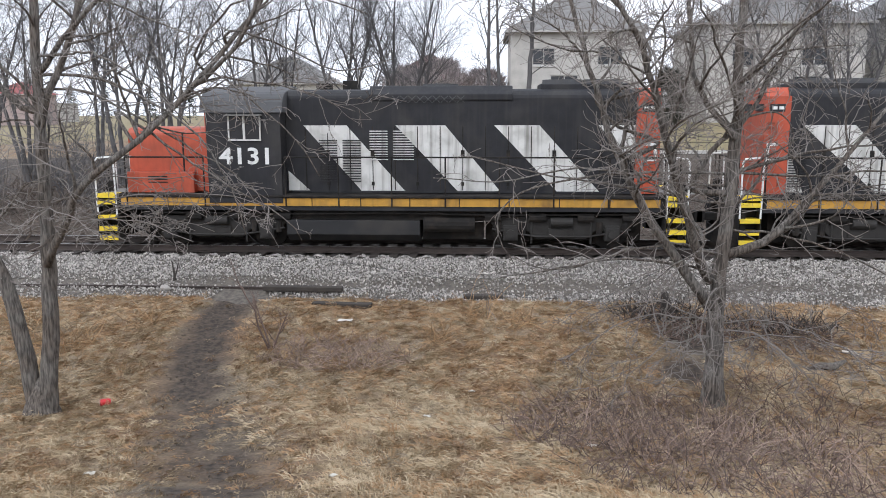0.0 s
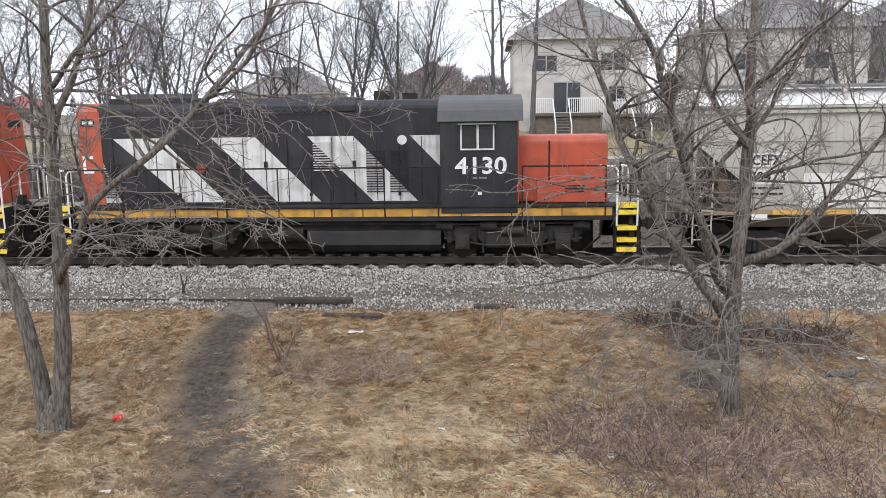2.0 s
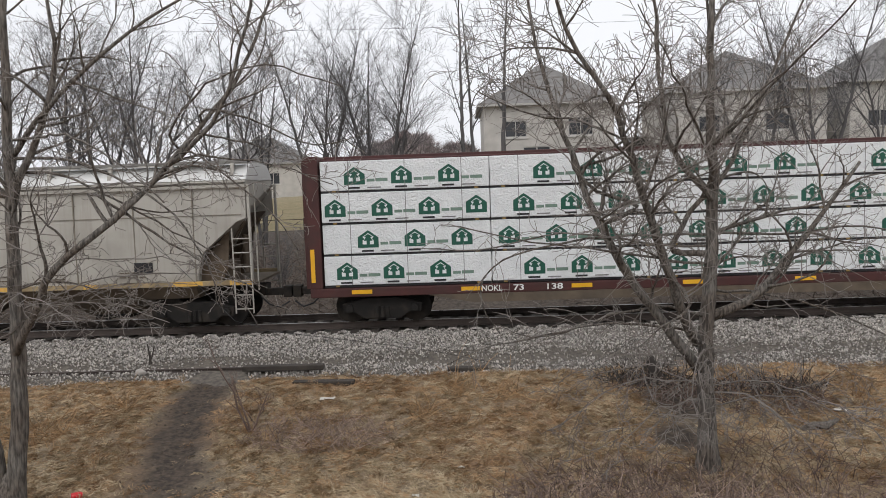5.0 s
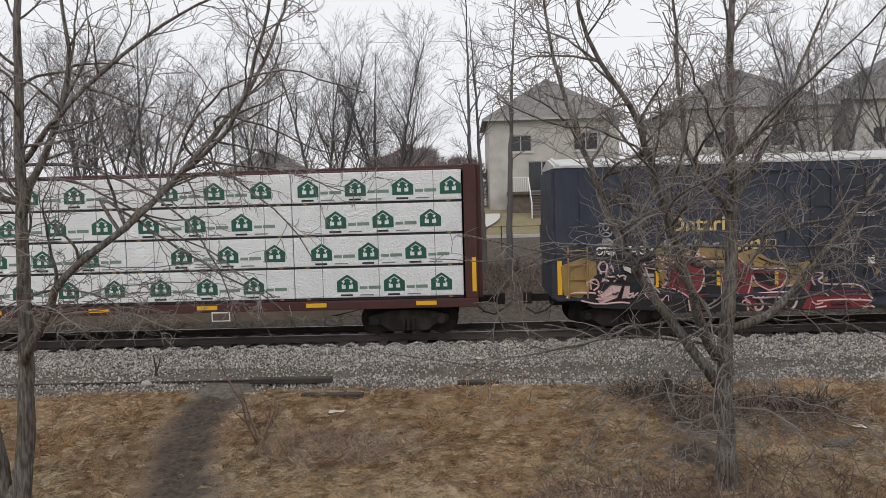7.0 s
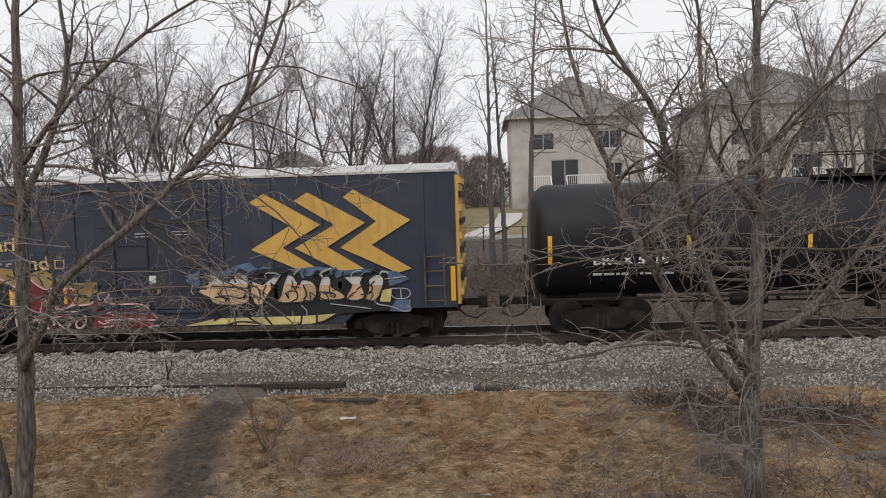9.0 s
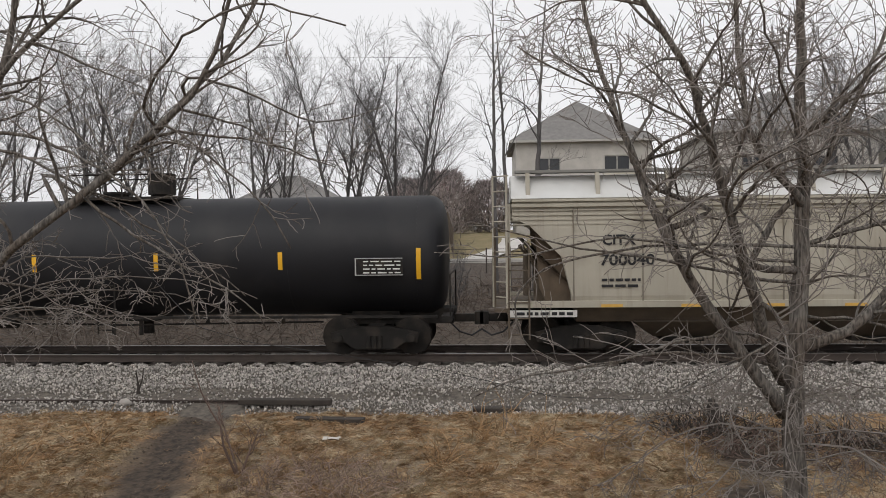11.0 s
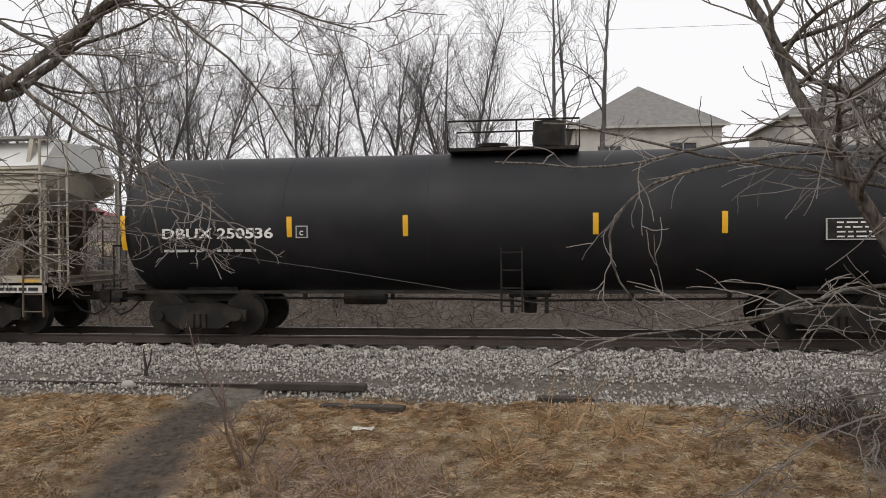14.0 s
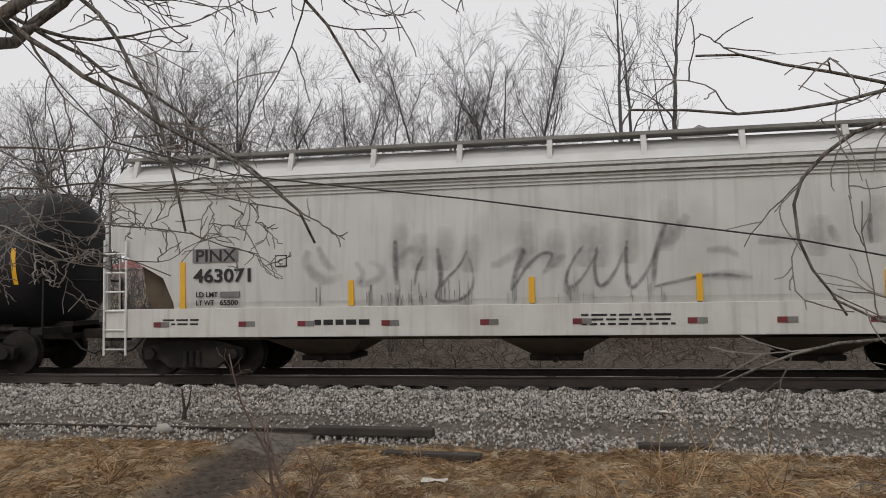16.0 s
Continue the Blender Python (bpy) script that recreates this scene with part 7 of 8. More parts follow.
def graffiti(car, c, y):
    """Overlapping sprayed colour fields with pale or black rims on the near side; no letters."""
    depth = [0]

    def field(mat, edge, pts):
        depth[0] += 1
        lift = 0.002 + 0.0008 * depth[0]
        # soften the corners so that the fields read as sprayed
        pts = [q for a, b in zip(pts, pts[1:] + pts[:1]) for q in ((a[0] * 0.94 + b[0] * 0.06, a[1] * 0.94 + b[1] * 0.06), (a[0] * 0.06 + b[0] * 0.94, a[1] * 0.06 + b[1] * 0.94))]
        part("graffiti_shape", Shape().prism(pts, y - lift, y + 0.03, "y"), M[mat], car)
        if edge:
            strokes(car, "graffiti_outline", [pts + pts[:1]], y - lift, 0.022, M[edge])

    def line(mat, r, pts):
        depth[0] += 0.3
        for _ in range(2):
            pts = pts[:1] + [q for a, b in zip(pts, pts[1:]) for q in ((a[0] * 0.75 + b[0] * 0.25, a[1] * 0.75 + b[1] * 0.25), (a[0] * 0.25 + b[0] * 0.75, a[1] * 0.25 + b[1] * 0.75))] + pts[-1:]
        strokes(car, "graffiti_outline", [pts], y - 0.002 - 0.0008 * depth[0], r, M[mat])

    field("patch_tan", None, [(-5.45, 2.27), (-4.97, 1.95), (-4.38, 2.24), (-3.82, 2.16), (-3.45, 2.0), (-2.94, 2.14), (-2.52, 1.85), (-1.96, 1.74), (-1.34, 1.78), (-1.28, 1.6), (-1.67, 1.42), (-1.74, 1.18), (-1.99, 1.12), (-5.39, 1.21), (-5.49, 1.71)])
    field("patch_tan", None, [(-7.97, 1.81), (-7.45, 1.99), (-7.04, 1.91), (-7.01, 1.38), (-7.45, 0.95), (-7.89, 1.03)])
    field("patch_tan", None, [(-0.91, 1.71), (-0.65, 1.84), (-0.45, 1.45), (-0.09, 1.32), (-0.31, 1.19), (-0.73, 1.4)])
    field("patch_tan", None, [(0.03, 1.19), (0.5, 1.36), (0.82, 1.23), (0.73, 1.04), (0.06, 1.06)])
    field("ink_black", None, [(-7.09, 1.57), (-5.49, 1.62), (-5.28, 0.96), (-4.65, 0.88), (-4.26, 1.06), (-3.67, 1.35), (-3.13, 0.84), (-1.69, 0.81), (-1.37, 1.04), (0.1, 0.64), (0.78, 0.56), (0.77, 0.53), (-4.17, 0.53), (-4.67, 0.53), (-7.27, 0.7)])
    field("ink_black", None, [(-7.0, 2.01), (-6.43, 1.93), (-5.51, 1.93), (-5.52, 2.28), (-6.09, 2.26), (-6.92, 2.19)])
    field("ink_black", None, [(-4.28, 1.84), (-3.84, 1.72), (-3.75, 1.29), (-3.82, 0.67), (-4.18, 1.06)])
    field("spray_red", "spray_pink", [(-5.33, 1.18), (-5.18, 1.33), (-5.23, 1.69), (-4.84, 1.98), (-4.45, 2.08), (-4.27, 1.8), (-4.22, 1.43), (-4.32, 1.12), (-4.58, 0.87), (-4.77, 1.01), (-5.01, 1.14)])
    field("spray_pink", "ink_black", [(-4.85, 1.75), (-4.75, 1.88), (-4.66, 1.74), (-4.67, 1.55), (-4.77, 1.47), (-4.86, 1.56)])
    field("spray_pink", "ink_black", [(-4.68, 0.87), (-4.33, 0.86), (-4.39, 0.53), (-4.64, 0.53)])
    field("spray_pink", None, [(-4.48, 2.17), (-4.35, 2.21), (-4.33, 1.86), (-4.47, 1.87)])
    field("spray_red", "spray_pink", [(-3.71, 1.79), (-3.48, 2.04), (-3.2, 1.78), (-2.97, 1.61), (-2.16, 1.61), (-2.08, 1.37), (-2.24, 1.13), (-2.55, 1.04), (-2.86, 1.21), (-2.98, 1.46), (-3.04, 1.15), (-3.13, 0.87), (-3.49, 1.03), (-3.67, 1.35)])
    field("spray_red", None, [(-3.62, 1.26), (-2.99, 1.18), (-2.83, 0.53), (-3.15, 0.53), (-3.21, 0.81), (-3.5, 1.0)])
    field("ink_black", None, [(-2.97, 1.51), (-2.35, 1.5), (-2.26, 1.28), (-2.49, 1.14), (-2.83, 1.27)])
    line("spray_pink", 0.03, [(-3.78, 1.54), (-3.77, 0.73), (-3.72, 0.53), (-3.58, 0.54), (-3.53, 0.79)])
    line("spray_pink", 0.024, [(-4.27, 1.98), (-3.96, 1.83), (-3.66, 1.63), (-3.32, 1.47)])
    line("spray_pink", 0.03, [(-3.64, 1.94), (-3.67, 1.48), (-3.62, 1.17)])
    line("spray_pink", 0.03, [(-5.49, 1.68), (-5.74, 1.73), (-5.99, 1.88)])
    field("spray_red", None, [(-1.74, 1.23), (-0.18, 1.2), (0.06, 0.88), (-0.08, 0.53), (-1.72, 0.53), (-1.57, 0.8)])
    line("spray_pink", 0.028, [(-1.37, 1.14), (-1.45, 1.28), (-1.47, 1.43), (-1.34, 1.51), (-1.15, 1.46), (-1.2, 1.34), (-1.32, 1.28), (-1.12, 1.15), (-0.25, 1.17), (-0.06, 0.96), (0.11, 0.76)])
    line("spray_pink", 0.028, [(-1.32, 0.73), (-0.64, 0.77), (0.08, 0.71)])
    line("spray_pink", 0.028, [(-1.25, 0.92), (-0.63, 0.93), (-0.07, 0.89)])
    line("spray_pink", 0.028, [(-0.14, 0.53), (0.04, 0.58), (0.16, 0.54)])
    line("spray_pink", 0.028, [(-1.36, 0.55), (-1.08, 0.59)])
    line("spray_pink", 0.03, [(-2.88, 0.96), (-2.37, 1.0), (-1.94, 0.97), (-1.81, 0.81), (-1.91, 0.55), (-2.11, 0.54), (-2.12, 0.72), (-1.96, 0.79)])
    line("spray_pink", 0.03, [(-2.76, 0.84), (-2.38, 0.88), (-2.12, 0.8)])
    line("spray_pink", 0.03, [(-2.89, 0.96), (-2.7, 0.71), (-2.74, 0.53), (-2.93, 0.54), (-2.88, 0.71)])
    line("spray_pink", 0.03, [(-2.64, 0.7), (-2.49, 0.58), (-2.45, 0.53)])
    line("spray_pink", 0.03, [(-2.37, 0.53), (-2.29, 0.7), (-2.16, 0.79)])
    line("spray_pink", 0.03, [(-3.16, 0.84), (-3.09, 0.53)])
    line("spray_pink", 0.03, [(-2.24, 1.16), (-1.74, 1.15), (-1.61, 1.24)])
    field("spray_pink", "ink_black", [(-7.07, 0.93), (-6.66, 1.31), (-6.34, 1.27), (-6.49, 0.93), (-6.95, 0.76)])
    field("spray_pink", "ink_black", [(-6.31, 1.27), (-6.15, 1.26), (-6.16, 0.92), (-6.41, 0.9)])
    field("sill_white", "ink_black", [(-6.4, 1.86), (-6.12, 1.73), (-6.1, 1.54), (-6.33, 1.66)])
    field("spray_soft", "ink_black", [(-5.94, 1.6), (-5.51, 1.58), (-5.51, 1.25), (-5.83, 1.35)])
    line("ink_black", 0.02, [(-5.95, 1.49), (-5.51, 1.45)])
    line("spray_pink", 0.026, [(-6.91, 1.62), (-7.01, 1.77), (-6.87, 1.94), (-6.73, 1.8), (-6.82, 1.56), (-6.67, 1.48), (-6.45, 1.54)])
    line("spray_pink", 0.026, [(-7.18, 1.18), (-7.23, 1.41), (-7.03, 1.46), (-6.96, 1.25), (-7.12, 1.15)])
    line("spray_pink", 0.026, [(-7.45, 0.89), (-7.01, 0.77), (-6.42, 0.83), (-6.18, 0.79)])
    line("spray_pink", 0.026, [(-6.77, 1.0), (-6.57, 1.11), (-6.63, 1.21)])
    line("spray_pink", 0.026, [(-5.8, 1.85), (-5.64, 1.34), (-5.4, 1.06)])
    line("spray_pink", 0.026, [(-7.83, 0.96), (-7.7, 1.1), (-7.25, 1.1), (-7.06, 1.07)])
    line("spray_pink", 0.026, [(-5.78, 1.04), (-5.63, 0.84), (-5.28, 0.87)])
    line("spray_pink", 0.026, [(-6.59, 1.37), (-6.38, 1.55), (-6.26, 1.49)])
    line("spray_soft", 0.018, [(-6.94, 2.91), (-6.61, 2.9), (-6.61, 2.56), (-6.94, 2.57), (-6.94, 2.91)])
    line("spray_soft", 0.018, [(-6.87, 2.81), (-6.79, 2.69), (-6.68, 2.81)])
    line("spray_soft", 0.018, [(-6.86, 2.63), (-6.77, 2.69), (-6.65, 2.62)])
    field("spray_soft", None, [(-6.85, 2.51), (-6.65, 2.51), (-6.47, 2.24), (-6.6, 2.03), (-6.92, 2.22)])
    line("ink_black", 0.018, [(-5.22, 1.86), (-4.59, 1.97), (-4.47, 1.81)])
    line("ink_black", 0.018, [(-2.59, 1.76), (-1.81, 1.66)])
    line("ink_black", 0.018, [(-2.83, 1.92), (-2.34, 1.69), (-2.08, 1.81)])
    line("ink_black", 0.018, [(-5.27, 2.21), (-5.22, 1.89), (-5.04, 1.76)])
    line("ink_black", 0.018, [(-3.95, 2.01), (-3.71, 1.88), (-3.76, 2.16)])
    line("ink_black", 0.018, [(-2.03, 1.59), (-2.05, 1.19)])
    line("ink_black", 0.018, [(-3.08, 1.99), (-2.96, 1.71)])
    field("spray_blue", None, [(0.92, 1.75), (1.37, 2.06), (1.91, 1.95), (2.24, 2.09), (2.68, 2.19), (2.86, 1.98), (3.03, 2.07), (3.54, 1.96), (4.41, 2.03), (4.84, 1.96), (5.16, 1.91), (5.69, 1.94), (6.55, 1.83), (6.86, 1.64), (6.38, 1.47), (1.29, 1.46)])
    field("ink_black", None, [(1.34, 2.02), (1.53, 2.04), (2.06, 1.67), (2.4, 2.05), (2.72, 1.87), (2.89, 1.99), (3.54, 2.03), (4.18, 1.77), (4.86, 1.92), (4.95, 1.7), (5.15, 1.8), (5.69, 1.85), (6.02, 1.95), (6.29, 1.77), (6.42, 0.84), (4.86, 0.77), (1.21, 0.81), (1.06, 1.1), (1.31, 1.36)])
    field("spray_blue", None, [(6.48, 1.11), (6.88, 1.11), (6.84, 0.78), (6.31, 0.82)])
    field("sill_white", "ink_black", [(1.52, 1.9), (1.85, 1.9), (2.06, 1.67), (2.34, 1.94), (2.62, 1.87), (2.62, 1.6), (2.65, 1.27), (2.53, 1.06), (1.66, 1.08), (1.56, 1.29), (1.23, 1.41), (1.29, 1.61), (1.54, 1.63)])
    field("sill_white", "ink_black", [(2.71, 1.71), (2.99, 1.59), (3.32, 1.85), (3.57, 1.9), (3.37, 1.63), (3.08, 1.26), (2.97, 1.04), (2.72, 1.08), (2.65, 1.38)])
    field("sill_white", "ink_black", [(3.65, 1.84), (3.81, 1.84), (3.96, 1.56), (4.02, 1.72), (4.34, 1.66), (4.44, 1.44), (4.38, 1.14), (4.06, 1.1), (3.3, 1.09), (3.47, 1.3), (3.53, 1.58)])
    field("sill_white", "ink_black", [(4.56, 1.76), (4.79, 1.81), (4.83, 1.48), (5.14, 1.31), (5.19, 1.15), (4.49, 1.14), (4.45, 1.44)])
    field("sill_white", "ink_black", [(5.1, 1.75), (5.69, 1.79), (5.58, 1.57), (5.73, 1.19), (5.4, 1.09), (5.14, 1.18), (5.36, 1.52)])
    field("sill_white", "ink_black", [(5.79, 1.67), (6.01, 1.83), (6.2, 1.72), (6.19, 1.5), (5.99, 1.07), (5.62, 1.11), (5.79, 1.4)])
    field("spray_cream", None, [(2.62, 1.62), (2.62, 1.6), (2.65, 1.27), (2.53, 1.06), (1.66, 1.08), (1.56, 1.29), (1.23, 1.41), (1.29, 1.61), (1.54, 1.63), (1.54, 1.65)])
    field("spray_cream", None, [(2.99, 1.59), (3.33, 1.58), (3.08, 1.26), (2.97, 1.04), (2.72, 1.08), (2.65, 1.38), (2.69, 1.6)])
    field("spray_cream", None, [(3.95, 1.59), (3.96, 1.56), (3.97, 1.58), (4.38, 1.57), (4.44, 1.44), (4.38, 1.14), (4.06, 1.1), (3.3, 1.09), (3.47, 1.3), (3.53, 1.58), (3.54, 1.6)])
    field("spray_cream", None, [(4.83, 1.54), (4.83, 1.48), (5.14, 1.31), (5.19, 1.15), (4.49, 1.14), (4.45, 1.44), (4.49, 1.55)])
    field("spray_cream", None, [(5.59, 1.54), (5.73, 1.19), (5.4, 1.09), (5.14, 1.18), (5.36, 1.52), (5.34, 1.55)])
    field("spray_cream", None, [(6.19, 1.5), (5.99, 1.07), (5.62, 1.11), (5.79, 1.4), (5.79, 1.51)])
    line("ink_black", 0.024, [(1.52, 1.9), (1.85, 1.9), (2.06, 1.67), (2.34, 1.94), (2.62, 1.87), (2.62, 1.6), (2.65, 1.27), (2.53, 1.06), (1.66, 1.08), (1.56, 1.29), (1.23, 1.41), (1.29, 1.61), (1.54, 1.63), (1.52, 1.9)])
    line("ink_black", 0.024, [(2.71, 1.71), (2.99, 1.59), (3.32, 1.85), (3.57, 1.9), (3.37, 1.63), (3.08, 1.26), (2.97, 1.04), (2.72, 1.08), (2.65, 1.38), (2.71, 1.71)])
    line("ink_black", 0.024, [(3.65, 1.84), (3.81, 1.84), (3.96, 1.56), (4.02, 1.72), (4.34, 1.66), (4.44, 1.44), (4.38, 1.14), (4.06, 1.1), (3.3, 1.09), (3.47, 1.3), (3.53, 1.58), (3.65, 1.84)])
    line("ink_black", 0.024, [(4.56, 1.76), (4.79, 1.81), (4.83, 1.48), (5.14, 1.31), (5.19, 1.15), (4.49, 1.14), (4.45, 1.44), (4.56, 1.76)])
    line("ink_black", 0.024, [(5.1, 1.75), (5.69, 1.79), (5.58, 1.57), (5.73, 1.19), (5.4, 1.09), (5.14, 1.18), (5.36, 1.52), (5.1, 1.75)])
    line("ink_black", 0.024, [(5.79, 1.67), (6.01, 1.83), (6.2, 1.72), (6.19, 1.5), (5.99, 1.07), (5.62, 1.11), (5.79, 1.4), (5.79, 1.67)])
    field("spray_pale", None, [(6.14, 1.37), (6.37, 1.41), (6.35, 1.06), (6.07, 1.08)])
    line("ink_black", 0.02, [(1.62, 1.59), (2.06, 1.56), (2.58, 1.5)])
    line("ink_black", 0.02, [(1.71, 1.29), (2.11, 1.34), (2.43, 1.21), (2.56, 1.43)])
    line("ink_black", 0.02, [(1.78, 1.41), (1.88, 1.28), (2.1, 1.24)])
    line("ink_black", 0.02, [(2.82, 1.57), (2.94, 1.36), (2.86, 1.13)])
    line("ink_black", 0.02, [(3.09, 1.59), (2.98, 1.37), (3.03, 1.25)])
    line("ink_black", 0.02, [(3.8, 1.54), (3.96, 1.23), (3.73, 1.12)])
    line("ink_black", 0.02, [(4.07, 1.56), (4.17, 1.29), (4.06, 1.18)])
    line("ink_black", 0.02, [(3.58, 1.36), (3.68, 1.23)])
    line("ink_black", 0.02, [(4.6, 1.37), (4.94, 1.31), (4.87, 1.2)])
    line("ink_black", 0.02, [(5.47, 1.4), (5.63, 1.52), (5.92, 1.51), (5.84, 1.29), (5.57, 1.27)])
    line("ink_black", 0.02, [(5.95, 1.62), (5.84, 1.51)])
    line("ink_black", 0.02, [(2.23, 1.8), (2.28, 1.66)])
    line("ink_black", 0.02, [(3.21, 1.64), (3.31, 1.5), (3.52, 1.44)])
    line("ink_black", 0.02, [(4.93, 1.45), (5.14, 1.39), (5.18, 1.58)])
    field("spray_pale", None, [(0.84, 0.54), (1.7, 0.72), (2.96, 0.73), (4.15, 0.74), (4.92, 0.79), (4.58, 0.61), (4.2, 0.53), (2.95, 0.53), (1.86, 0.57)])
    line("ink_black", 0.026, [(3.04, 0.74), (3.2, 0.53)])
    line("ink_black", 0.026, [(4.0, 0.77), (3.98, 0.53), (3.88, 0.56)])
    line("ink_black", 0.026, [(2.47, 0.84), (2.68, 0.67), (2.91, 0.54)])
    line("ink_black", 0.026, [(4.4, 0.79), (4.39, 0.53)])
    line("ink_black", 0.026, [(2.02, 0.56), (2.35, 0.65), (2.79, 0.59)])
    line("ink_black", 0.026, [(1.71, 0.97), (1.81, 0.75), (1.65, 0.68)])
    line("spray_soft", 0.016, [(6.38, 1.41), (6.87, 1.41), (6.86, 1.14), (6.38, 1.14), (6.38, 1.41)])
    line("spray_soft", 0.016, [(6.62, 1.41), (6.63, 1.14)])
    line("spray_soft", 0.016, [(5.94, 1.21), (5.94, 1.01), (6.37, 0.95), (6.71, 0.78), (6.89, 0.84), (6.85, 0.95), (6.77, 0.92)])
    line("spray_soft", 0.016, [(4.0, 1.02), (4.15, 0.88), (4.13, 0.73)])
    line("spray_soft", 0.016, [(1.13, 1.64), (1.07, 1.45), (1.15, 1.37)])
    line("spray_soft", 0.016, [(6.22, 1.66), (6.78, 1.71)])
    line("spray_soft", 0.016, [(4.76, 1.05), (5.19, 0.99), (5.83, 0.9)])
    # smaller overspray, drips and inner lines
    rng = random.Random(9)
    for k in range(34):
        x, z = rng.uniform(1.5, 6.2), rng.uniform(1.02, 1.5)
        line("ink_black", 0.013, [(x, z), (x + rng.uniform(-0.12, 0.16), z + rng.uniform(0.02, 0.16)), (x + rng.uniform(0.0, 0.25), z + rng.uniform(0.0, 0.22))])
    for k in range(26):
        x, z = rng.uniform(-7.3, -5.2), rng.uniform(0.8, 1.9)
        line("spray_pink" if k % 3 else "ink_black", rng.uniform(0.012, 0.024), [(x, z), (x + rng.uniform(-0.1, 0.2), z + rng.uniform(-0.12, 0.12)), (x + rng.uniform(-0.1, 0.25), z + rng.uniform(-0.05, 0.2)), (x + rng.uniform(0.0, 0.3), z + rng.uniform(-0.1, 0.1))])
    for k in range(30):
        x, z = rng.uniform(-4.6, 0.3), rng.uniform(0.6, 1.0)
        line(("spray_pink", "spray_red", "ink_black")[k % 3], rng.uniform(0.012, 0.022), [(x, z), (x + rng.uniform(0.0, 0.2), z + rng.uniform(-0.1, 0.14)), (x + rng.uniform(0.1, 0.35), z + rng.uniform(-0.06, 0.06))])
    for k in range(26):
        x = rng.uniform(-5.4, 0.6)
        z = rng.uniform(1.3, 2.1) if x < -2 else rng.uniform(1.0, 1.7)
        w = rng.uniform(0.06, 0.22)
        field(("patch_tan", "ink_black", "patch_tan")[k % 3], None, [(x, z), (x + w, z + rng.uniform(-0.04, 0.1)), (x + w * 1.3, z + 0.12), (x + w * 0.4, z + rng.uniform(0.1, 0.2))]) if x > -2 else line("ink_black", 0.014, [(x, z), (x + w, z + rng.uniform(-0.1, 0.1)), (x + 2 * w, z + rng.uniform(-0.1, 0.1))])
    for k in range(22):
        x = 1.1 + 0.25 * k
        line(("spray_blue", "ink_black", "spray_soft")[k % 3], rng.uniform(0.015, 0.035), [(x, 1.72 + rng.uniform(0, 0.12)), (x + rng.uniform(-0.1, 0.15), 1.86 + rng.uniform(0, 0.1)), (x + rng.uniform(0.05, 0.3), 1.8 + rng.uniform(0, 0.22))])


